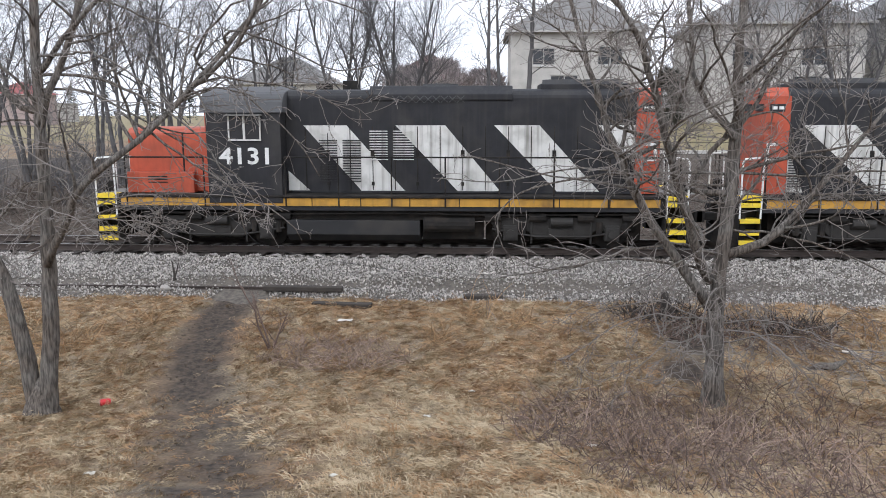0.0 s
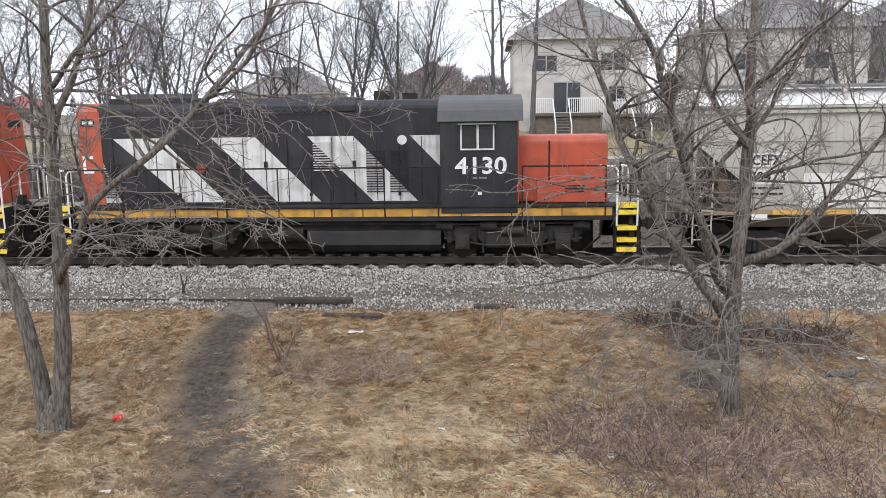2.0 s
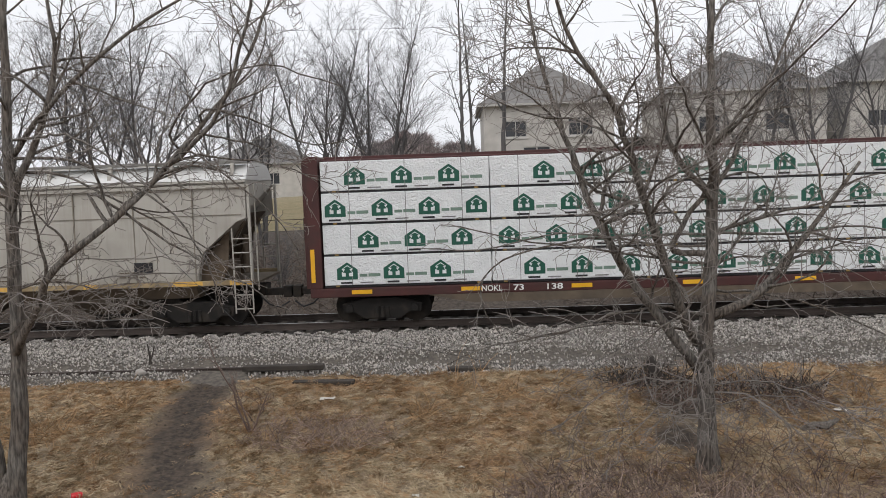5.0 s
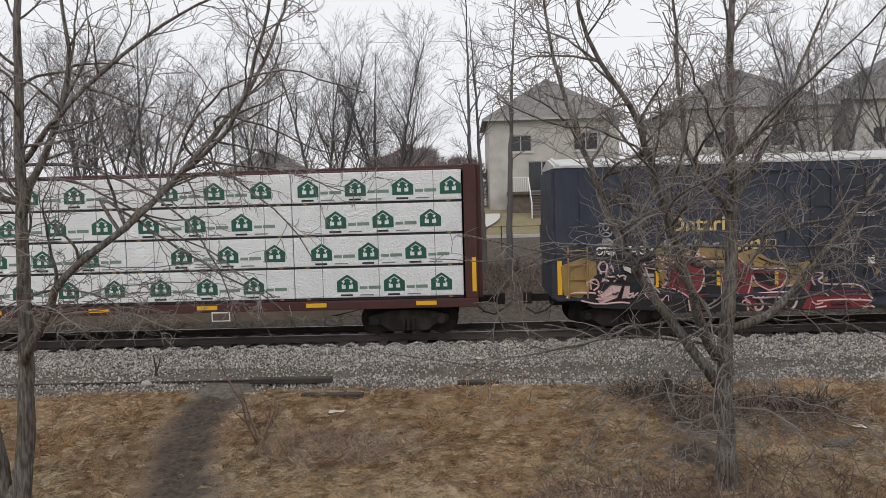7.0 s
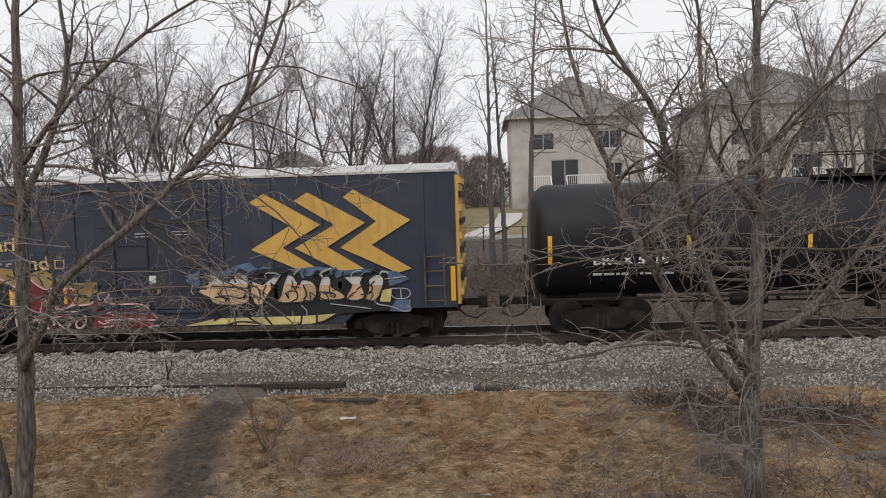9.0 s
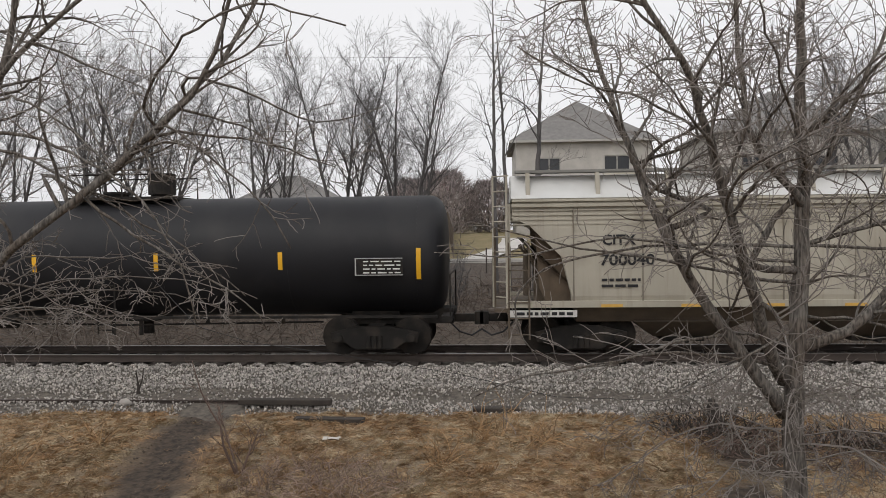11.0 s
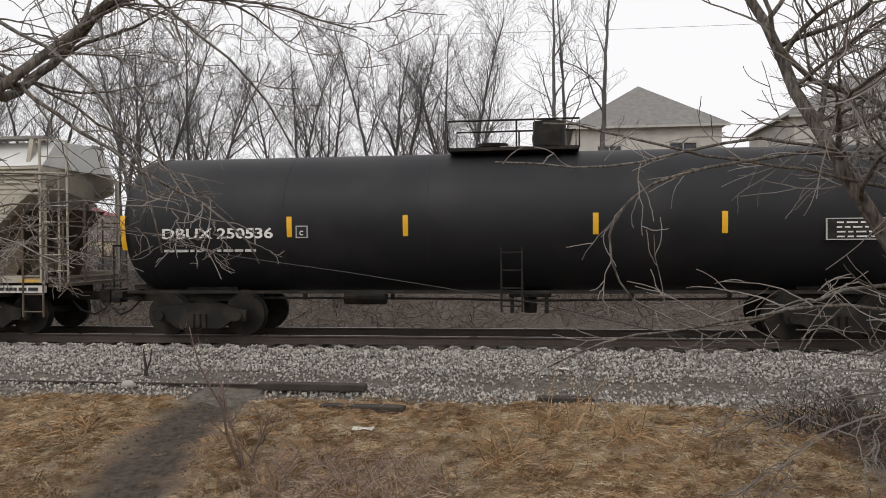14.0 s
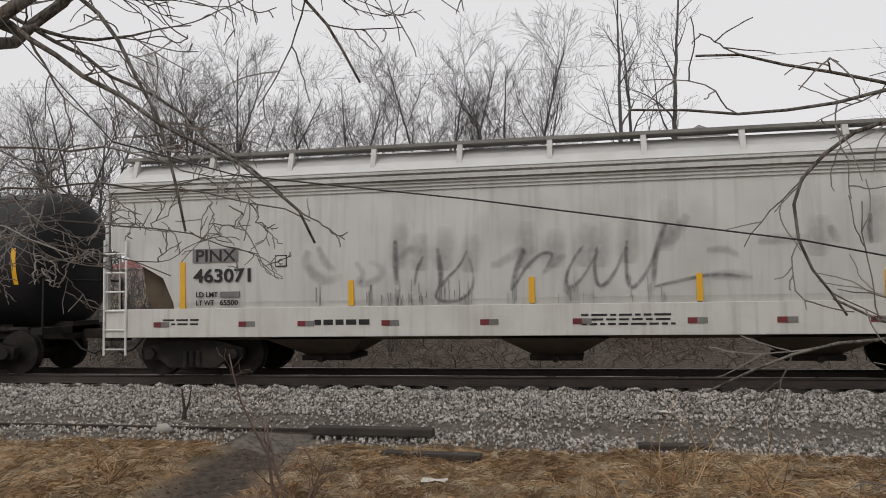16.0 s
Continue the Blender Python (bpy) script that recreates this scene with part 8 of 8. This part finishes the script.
def tank_wagon(c, half, label, text, u_text, width, z_text, strips):
    car = thing("tank_wagon", label, "tank wagon", "rail vehicles of the train", at=(c, TRACK_Y, 0))
    r, zc = 1.52, 2.45
    K = M["tank_black"]
    pts, radii = [], []
    for i in range(9):
        a = math.pi / 2 * i / 8
        pts.append((-half + 0.45 * (1 - math.sin(a)), 0, zc))
        radii.append(max(0.02, r * math.cos(a) ** 0.35 if i else r))
    ring = list(zip(pts, radii))[::-1]
    ring += [((x, 0, zc), r) for x in np.linspace(-half + 0.45, half - 0.45, 7)[1:-1]]
    ring += [((-p[0], 0, zc), q) for p, q in list(zip(pts, radii))]
    part("tank", Shape().tube([p for p, q in ring], [q for p, q in ring], 56), K, car, "dull black riveted tank shell", smooth=True)
    for x in np.linspace(-half + 0.7, half - 0.7, 6):
        part("weld_band", Shape().tube([(x - 0.02, 0, zc), (x + 0.02, 0, zc)], r + 0.006, 56), K, car)
    part("bottom_sill", Shape().box(-half + 0.2, half - 0.2, -1.38, -1.28, 0.96, 1.02).box(-half + 0.2, half - 0.2, 1.28, 1.38, 0.96, 1.02), M["undergear"], car)
    part("brake_pipe", Shape().tube([(-half + 3, -1.2, 0.86), (-1, -1.2, 0.84), (0.4, -1.2, 0.8), (half - 3, -1.2, 0.86)], 0.025, 6), M["undergear"], car)
    for x in (-4.2, -2.3, 0.2, 0.9, 2.6, 4.5):
        part("hanger", Shape().box(x - 0.04, x + 0.04, -1.22, -1.16, 0.55 if abs(x - 0.5) < 0.6 else 0.82, 1.0), M["undergear"], car)
    part("bottom_valve", Shape().rod((0.55, 0, 0.45), (0.55, 0, 1.0), 0.14, n=10).box(0.1, 1.0, -0.5, 0.5, 0.82, 0.96), M["undergear"], car)
    part("brake_cylinder", Shape().rod((-3.4, -0.9, 0.85), (-2.5, -0.9, 0.85), 0.16, n=12), M["undergear"], car)
    # top platform, manway, dome and railing
    top = zc + r
    part("top_platform", Shape().box(-1.15, 1.6, -0.85, 0.85, top - 0.03, top + 0.04), M["undergear"], car)
    part("manway", Shape().rod((-0.25, 0, top), (-0.25, 0, top + 0.14), 0.3, n=16).rod((-0.25, 0, top + 0.14), (-0.25, 0, top + 0.2), 0.34, n=16), M["undergear"], car)
    part("dome", Shape().rod((0.98, 0, top), (0.98, 0, top + 0.12), 0.26, n=18).rod((0.98, 0, top + 0.12), (0.98, 0, top + 0.66), 0.35, n=18), M["undergear"], car, "black protective valve dome")
    for s in (-0.85, 0.85):
        part("top_railing", Shape().tube([(-1.15, s, top), (-1.15, s, top + 0.6), (1.6, s, top + 0.6), (1.6, s, top)], 0.022, 6).rod((0.3, s, top), (0.3, s, top + 0.6), 0.02, n=6), M["undergear"], car)
    ladder("side_ladder", car, 0.0, 0.42, -r - 0.05, 0.6, 1.9, M["undergear"], 0.36)

    def on_tank(z):
        return -math.sqrt(max(0.01, r * r - (z - zc) ** 2))

    for i, u in enumerate(strips):
        lo, hi = (1.9, 2.65) if i in (0, len(strips) - 1) else (2.15, 2.58)
        st = Shape()
        zs = np.linspace(lo, hi, 7)
        for a, b in zip(zs, zs[1:]):
            ya, yb = on_tank(a) - 0.009, on_tank(b) - 0.009
            st.add([(u - c - 0.055, ya, a), (u - c + 0.055, ya, a), (u - c + 0.055, yb, b), (u - c - 0.055, yb, b)], [(0, 1, 2, 3)])
        part("reflector_strip", st, M["reflector"], car, "yellow reflector strip")
    lettering("reporting_mark", text, 0.30, (u_text - c, on_tank(z_text + 0.1) - 0.012, z_text), M["letter_white"], car, width, 0.006)
    rows_of_bars(car, u_text - c, u_text - c + 0.95, (z_text - 0.15, z_text - 0.29), M["tank_stencil"], on_tank(z_text - 0.2) - 0.006, 0.055, 5)
    rows_of_bars(car, u_text - c + 1.2, u_text - c + 2.1, (z_text - 0.15, z_text - 0.29), M["tank_stencil"], on_tank(z_text - 0.2) - 0.006, 0.055, 6)
    pl = half - 1.0
    part("data_panel", Shape().box(pl - 1.15, pl, -r - 0.004, -r + 0.06, 2.0, 2.42), M["undergear"], car, "stencilled data panel")
    rows_of_bars(car, pl - 0.95, pl - 0.05, (2.05, 2.14, 2.23, 2.32), M["letter_white"], -r - 0.004, 0.03, 7)
    marks(car, [(pl - 1.15, pl - 1.12, 2.0, 2.42), (pl - 1.12, pl, 2.0, 2.02), (pl - 1.12, pl, 2.40, 2.42)], M["tank_stencil"], -r - 0.004)
    marks(car, [(u_text - c + width + 0.50, u_text - c + width + 0.76, z_text - 0.01, z_text + 0.25)], M["tank_stencil"], -r - 0.001, "stencil_box")
    marks(car, [(u_text - c + width + 0.525, u_text - c + width + 0.735, z_text + 0.015, z_text + 0.225)], K, -r - 0.006, "stencil_box")
    lettering("stencil_letter", "C", 0.13, (u_text - c + width + 0.585, -r - 0.016, z_text + 0.05), M["letter_white"], car, 0.08, 0.004)
    for e in (-1, 1):
        part("end_sill", Shape().box(min(e * (half - 2.6), e * (half + 0.15)), max(e * (half - 2.6), e * (half + 0.15)), -0.45, 0.45, 0.72, 1.1).box(min(e * (half - 0.1), e * (half + 0.15)), max(e * (half - 0.1), e * (half + 0.15)), -1.4, 1.4, 0.86, 1.0), M["undergear"], car)
        part("end_railing", Shape().tube([(e * (half + 0.12), -1.35, 0.95), (e * (half + 0.12), -1.35, 2.0), (e * (half + 0.12), 1.35, 2.0), (e * (half + 0.12), 1.35, 0.95)], 0.022, 6), M["undergear"], car)
        part("saddle", Shape().box(min(e * (half - 2.4), e * (half - 1.2)), max(e * (half - 2.4), e * (half - 1.2)), -0.6, 0.6, 0.9, 1.5), M["undergear"], car)
        coupler(car, e * (half + 0.05), e)
        bogie(car, e * (half - 1.75), 1.78, 0.46)
    TRAIN.append((car, c, False))


def motions():
    times = [i * 0.5 for i in range(33)]
    for car, u, turned in TRAIN:
        walk(car, [(t, pose(u - train_shift(t), TRACK_Y, 0, 0, 0, 180 if turned else 0)) for t in times])
    for ws, r, turned in WHEELS:
        at = ws.location.copy()
        s = 1 if turned else -1
        walk(ws, [(k / 30, Matrix.Translation(at) @ Matrix.Rotation(s * train_shift(k / 30) / r, 4, "Y")) for k in range(481)])


# ---------------------------------------------------------------- grass, brush and litter
def grass_material(name, tones):
    """Dead blades: one tone for each tuft, a little of its own for each blade."""
    m = bpy.data.materials.new(name)
    m.use_nodes = True
    n, l = m.node_tree.nodes, m.node_tree.links
    b = n["Principled BSDF"]
    b.inputs["Roughness"].default_value = 0.8
    b.inputs["Specular IOR Level"].default_value = 0.25
    at = n.new("ShaderNodeAttribute")
    at.attribute_name = "tone"
    own = n.new("ShaderNodeNewGeometry")
    add = n.new("ShaderNodeMath")
    add.operation = "MULTIPLY_ADD"
    add.inputs[1].default_value = 0.30
    l.new(own.outputs["Random Per Island"], add.inputs[0]), l.new(at.outputs["Fac"], add.inputs[2])
    ramp = n.new("ShaderNodeValToRGB")
    el = ramp.color_ramp.elements
    el[0].position, el[0].color = 0.0, (*tones[0], 1)
    el[1].position, el[1].color = 1.0, (*tones[-1], 1)
    for i, c in enumerate(tones[1:-1]):
        e = el.new((i + 1) / (len(tones) - 1))
        e.color = (*c, 1)
    l.new(add.outputs[0], ramp.inputs[0]), l.new(ramp.outputs[0], b.inputs["Base Color"])
    return m


def build_grass():
    """Matted dead grass in combed tufts: pale straw in drifts, russet in patches, thin on the path and under the brambles."""
    rng = random.Random(77)
    straw = grass_material("dead_straw", [(0.16, 0.12, 0.082), (0.32, 0.243, 0.152), (0.42, 0.328, 0.21), (0.55, 0.45, 0.31)])
    russet = grass_material("dead_russet", [(0.12, 0.077, 0.046), (0.295, 0.18, 0.094), (0.395, 0.252, 0.136), (0.51, 0.365, 0.222)])
    for name, mat, label in (("dry_grass", straw, "matted pale dry grass in combed tufts"), ("brown_grass", russet, "matted russet dead grass in tufts")):
        vs, fs, tone = [], [], []
        for _ in range(36000 if name == "dry_grass" else 27000):
            y = 6.0 + 12.3 * rng.random() ** 0.85
            if rng.random() < 0.12:
                y = rng.uniform(-3.0, 6.2)
            x = rng.uniform(-1, 1) * (6.0 + max(y, 8.0) * 0.42) - 0.4
            bare = bareness(x, y) + rng.uniform(-0.25, 0.25)
            if bare > 0.36 and rng.random() < (0.985 if y > 13.0 else 0.82):
                continue
            v = 0.7 * noise.noise((x * 0.5, y * 0.6, 7.0)) + 0.6 * noise.noise((x * 2.2, y * 2.6, 3.0)) + rng.gauss(0, 0.28) + min(0.38, max(-0.15, (y - 13.2) * 0.09))
            if (v > 0.05) == (name == "dry_grass") and rng.random() < 0.7:
                continue
            drift = noise.noise((x * 1.1, y * 1.5, 21.0))
            t = min(1.0, max(0.0, 0.46 + 0.42 * drift + rng.gauss(0, 0.24)))
            lay = 4.2 * noise.noise((x * 0.45, y * 0.45, 31.0)) + rng.gauss(0, 1.4)
            tall = rng.random() < 0.06
            size = rng.uniform(0.65, 1.2) * (0.55 if bare > 0.36 else 1.0)
            for _ in range(rng.randint(8, 18)):
                gx, gy = x + rng.gauss(0, 0.05), y + rng.gauss(0, 0.05)
                z = ground_z(gx, gy) - 0.005
                a = lay + rng.gauss(0, 0.55)
                ln = rng.uniform(0.06, 0.19) * size
                up = rng.uniform(0.05, 0.35) if not tall else rng.uniform(0.4, 1.0)
                dx, dy = math.cos(a), math.sin(a)
                w = rng.uniform(0.0022, 0.0050)
                k = len(vs)
                mx, my, mz = gx + dx * ln * 0.5, gy + dy * ln * 0.5, z + ln * up * 0.85 + 0.012
                ex, ey, ez = gx + dx * ln + rng.gauss(0, 0.02), gy + dy * ln + rng.gauss(0, 0.02), z + ln * up * rng.uniform(0.4, 1.0) + 0.01
                vs += [(gx - dy * w, gy + dx * w, z), (gx + dy * w, gy - dx * w, z), (mx + dy * w * 0.8, my - dx * w * 0.8, mz + w), (mx - dy * w * 0.8, my + dx * w * 0.8, mz - w), (ex, ey, ez)]
                fs += [(k, k + 1, k + 2, k + 3), (k + 3, k + 2, k + 4)]
                tone += [t if bare < 0.36 else t * 0.35] * 5
        ob = make(name, Shape().add(vs, fs).mesh(name), mat)
        ob.data.attributes.new("tone", "FLOAT", "POINT").data.foreach_set("value", tone)
        tagged(ob, label, "grass", kind="stuff")


def scrub(name, label, cx, cy, rx, ry, count, height, seed, mat="brush", thick=0.0075):
    rng = random.Random(seed)
    sh = Shape()
    for _ in range(count):
        a, q = rng.uniform(0, 6.283), math.sqrt(rng.random())
        x, y = rx * q * math.cos(a), ry * q * math.sin(a)
        z = ground_z(cx + x, cy + y) - ground_z(cx, cy)
        p = Vector((x, y, z - 0.02))
        d = Vector((rng.gauss(0, 0.6), rng.gauss(0, 0.6), rng.uniform(0.3, 1.0))).normalized()
        pts = [p]
        ln = height * rng.uniform(0.4, 1.2)
        for i in range(4):
            d = (d + Vector((rng.gauss(0, 0.25), rng.gauss(0, 0.25), rng.gauss(-0.18, 0.2)))).normalized()
            p = p + d * ln / 4
            pts.append(p)
        sh.tube(pts, [thick, thick * 0.9, thick * 0.8, thick * 0.6, thick * 0.3], 3, False)
    ob = make(name, sh.mesh(name), M[mat])
    ob.location = (cx, cy, ground_z(cx, cy))
    return tagged(ob, label, "bush", "low scrub in the grass", kind="stuff")


def build_small():
    scrub("bramble_patch", "low tangle of grey-brown bramble stems", 2.6, 11.9, 1.9, 1.4, 1000, 0.6, 1)
    scrub("bramble_patch", "low tangle of grey-brown bramble stems", 3.8, 10.0, 2.1, 1.3, 950, 0.55, 2)
    scrub("bramble_patch", "low tangle of grey-brown bramble stems", 5.4, 12.6, 1.6, 1.5, 600, 0.55, 3)
    scrub("bramble_patch", "low tangle of pale ruddy bramble stems", -2.5, 14.7, 1.5, 0.7, 620, 0.55, 4, "bramble_pale", 0.0065)
    scrub("bramble_patch", "low tangle of grey-brown bramble stems", 6.4, 15.9, 1.2, 0.8, 500, 0.6, 5)
    scrub("bramble_patch", "low tangle of grey-brown bramble stems", 4.6, 16.6, 1.0, 0.8, 400, 0.6, 6)
    scrub("bramble_patch", "low tangle of grey-brown bramble stems", 4.6, 8.2, 1.6, 0.9, 300, 0.4, 8)
    scrub("bramble_patch", "pale arching bramble whips over darker stems", 2.9, 11.6, 1.8, 1.2, 420, 0.85, 14, "bramble_pale", 0.006)
    scrub("bramble_patch", "pale arching bramble whips over darker stems", 4.6, 10.2, 1.8, 1.2, 380, 0.8, 15, "bramble_pale", 0.006)
    scrub("brush_heap", "dark heap of dead sticks around a stump", 4.2, 17.1, 0.9, 0.5, 260, 0.75, 16, "plank", 0.010)
    scrub("brush_heap", "dark heap of dead sticks in the grass", 6.6, 16.4, 1.2, 0.5, 260, 0.6, 17, "plank", 0.010)
    for i, (x, y, h) in enumerate(((-7.87, 15.1, 1.0), (-6.97, 16.3, 0.8), (-8.3, 14.8, 0.8), (0.2, 16.8, 0.9), (1.1, 16.4, 0.8), (-0.6, 15.6, 0.6), (8.2, 15.8, 0.8), (-9.5, 16.0, 0.9))):
        scrub("dead_weeds", "thin upright dead weed stalks", x, y, 0.32, 0.25, 44, h * 1.1, 40 + i, "straw_brown", 0.009)
    # leaning sapling by the path
    t = Tree(5, 0.006)
    for dx, h in ((-0.75, 1.85), (-0.3, 1.1), (0.4, 0.8)):
        t.limb([(0, 0, -0.1), (dx * 0.4, 0.05, h * 0.4), (dx * 0.8, -0.05, h * 0.75), (dx, 0, h)], 0.026, 0.006, 8, 1, 0.55, 0.2, 0.25, 2, 5, 0.02)
    t.done("sapling", "leaning leafless sapling beside the dirt path", (-3.85, 15.0, ground_z(-3.85, 15.0)), M["brush"], M["brush"])
    # timbers along the ballast foot
    for x0, x1, y, z, a, la in ((-5.0, -3.05, 18.5, -0.50, -1, "old dark railway tie lying in the gravel"), (-3.6, -2.2, 17.6, -0.67, -3, "broken dark timber half buried in grass"), (-0.1, 0.85, 18.3, -0.62, 1, "short dark timber lying in the gravel")):
        ob = make("old_tie", Shape().box((x0 - x1) / 2, (x1 - x0) / 2, -0.11, 0.11, -0.05, 0.07), M["plank"], bevel=0.02)
        ob.location, ob.rotation_euler.z = ((x0 + x1) / 2, y, z), radians(a)
        tagged(ob, la, "timber", "timbers by the track")
    rl = make("discarded_rail", Shape().prism([(-0.06, 0), (0.06, 0), (0.06, 0.012), (0.01, 0.025), (0.01, 0.06), (0.03, 0.07), (0.03, 0.09), (-0.03, 0.09), (-0.03, 0.07), (-0.01, 0.06), (-0.01, 0.025), (-0.06, 0.012)], -7, 5.2), M["rail_rust"])
    rl.location = (-10.2, 18.75, -0.605)
    tagged(rl, "rusty spare rail lying along the gravel edge", "rail")
    st = make("stone", Shape().tube([(-0.14, 0, 0.02), (-0.08, 0.01, 0.045), (0.03, 0, 0.05), (0.14, 0, 0.02)], [0.02, 0.075, 0.085, 0.025], 8), M["stone"], smooth=True)
    st.location = (-7.5, 18.55, -0.57)
    tagged(st, "pale rounded stone beside the track", "stone")
    po = thing("dead_stalk", "short dark forked plant stalk in the gravel", "plant", at=(-7.57, 19.3, -0.53))
    part("stem", Shape().tube([(0, 0, 0), (0.01, 0, 0.18), (-0.04, 0, 0.55)], [0.05, 0.03, 0.01], 6).tube([(0.02, 0, 0.12), (0.1, 0, 0.35), (0.14, 0, 0.6)], [0.02, 0.015, 0.006], 5), M["plank"], po)
    cz = ground_z(-6.03, 12.53)
    can = thing("drink_can", "crushed red drink can lying in the grass", "can", at=(-6.03, 12.53, cz + 0.06))
    part("can_body", Shape().tube([(-0.085, 0, 0), (-0.07, 0, 0), (-0.02, 0.01, 0.004), (0.05, 0, 0), (0.085, 0, 0)], [0.045, 0.06, 0.054, 0.06, 0.045], 14), M["can_red"], can, smooth=True)
    part("can_top", Shape().rod((-0.089, 0, 0), (-0.084, 0, 0), 0.046, n=14), M["galvanised"], can)
    can.rotation_euler.z = radians(25)
    rng = random.Random(8)
    for x, y, s in ((-2.6, 16.4, 0.15), (0.36, 19.76, 0.12), (7.47, 15.2, 0.14), (2.0, 11.0, 0.07), (-0.5, 12.2, 0.06), (-4.6, 9.3, 0.07), (0.2, 13.3, 0.06), (-1.5, 9.6, 0.06)):
        vs = []
        for j in range(5):
            for i in range(5):
                vs.append(((i / 4 - 0.5) * s * 2 + rng.uniform(-0.02, 0.02), (j / 4 - 0.5) * s + rng.uniform(-0.01, 0.01), rng.uniform(0.0, 0.05) + 0.02))
        sh = Shape().add(vs, [(j * 5 + i, j * 5 + i + 1, j * 5 + i + 6, j * 5 + i + 5) for j in range(4) for i in range(4)])
        ob = make("litter", sh, M["paper"])
        ob.location = (x, y, (ground_z(x, y) if y < 19 else ballast_z(x, y)) + 0.01)
        tagged(ob, "crumpled scrap of pale paper litter", "litter", "litter on the ground")
    dz = ground_z(6.76, 14.5)
    lg = make("fallen_log", Shape().tube([(-0.34, 0, 0.03), (-0.1, 0.04, 0.09), (0.12, -0.02, 0.10), (0.36, 0.03, 0.2)], [0.03, 0.07, 0.075, 0.03], 10), M["bark"], smooth=True)
    lg.location = (6.76, 14.5, dz - 0.01)
    tagged(lg, "short weathered log lying in the brush", "log")
    sp = make("tree_stump", Shape().tube([(0, 0, -0.1), (0.02, 0, 0.15), (-0.03, 0.02, 0.42), (-0.05, 0.02, 0.55)], [0.2, 0.14, 0.11, 0.05], 10), M["plank"], smooth=True)
    sp.location = (4.4, 17.2, ground_z(4.4, 17.2))
    tagged(sp, "dark broken stump in the brush", "stump")
    clod = Shape()
    rng = random.Random(19)
    while len(clod.v) < 6 * 520:
        y = rng.uniform(9.0, 18.2)
        x = rng.uniform(-6.5, -1.5)
        if bareness(x, y) < 0.4:
            continue
        q, z = rng.uniform(0.008, 0.03), ground_z(x, y)
        clod.add([(x - q, y, z), (x, y - q, z), (x + q * 1.3, y, z), (x, y + q, z), (x, y, z + q), (x, y, z - q)], [(0, 1, 4), (1, 2, 4), (2, 3, 4), (3, 0, 4), (1, 0, 5), (2, 1, 5), (3, 2, 5), (0, 3, 5)])
    tagged(make("path_clods", clod.mesh("path_clods"), M["clod"]), "small dark clods and pebbles on the worn path", "clods", kind="stuff")
    # scrub on the bank behind the railway
    scrub("bank_scrub", "dry grey-brown brush covering the bank", -10, 33, 14, 6.5, 4200, 1.2, 21, "bank_brush", 0.014)
    scrub("bank_scrub", "dry grey-brown brush covering the bank", 12, 33, 12, 6.5, 3600, 1.2, 22, "bank_brush", 0.014)
    v = thing("trailing_vine", "long thin dark vine trailing across between the trees", "vine", at=(0, 9.7, 0))
    part("stem", Shape().tube([(-5.0, 1.9, 4.1), (-3.4, 0.6, 2.9), (-2.4, 0, 2.15), (-1.9, 0, 2.0), (-1.05, 0, 1.88), (0.0, 0, 1.71), (0.9, 0, 1.50), (1.9, 0.4, 1.38), (3.9, 3.0, 1.6)], 0.0029, 5), M["wire"], v)


build_ground()
build_ballast()
build_houses()
far_trees()
near_trees()
build_train()
build_grass()
build_small()
build_track()
motions()
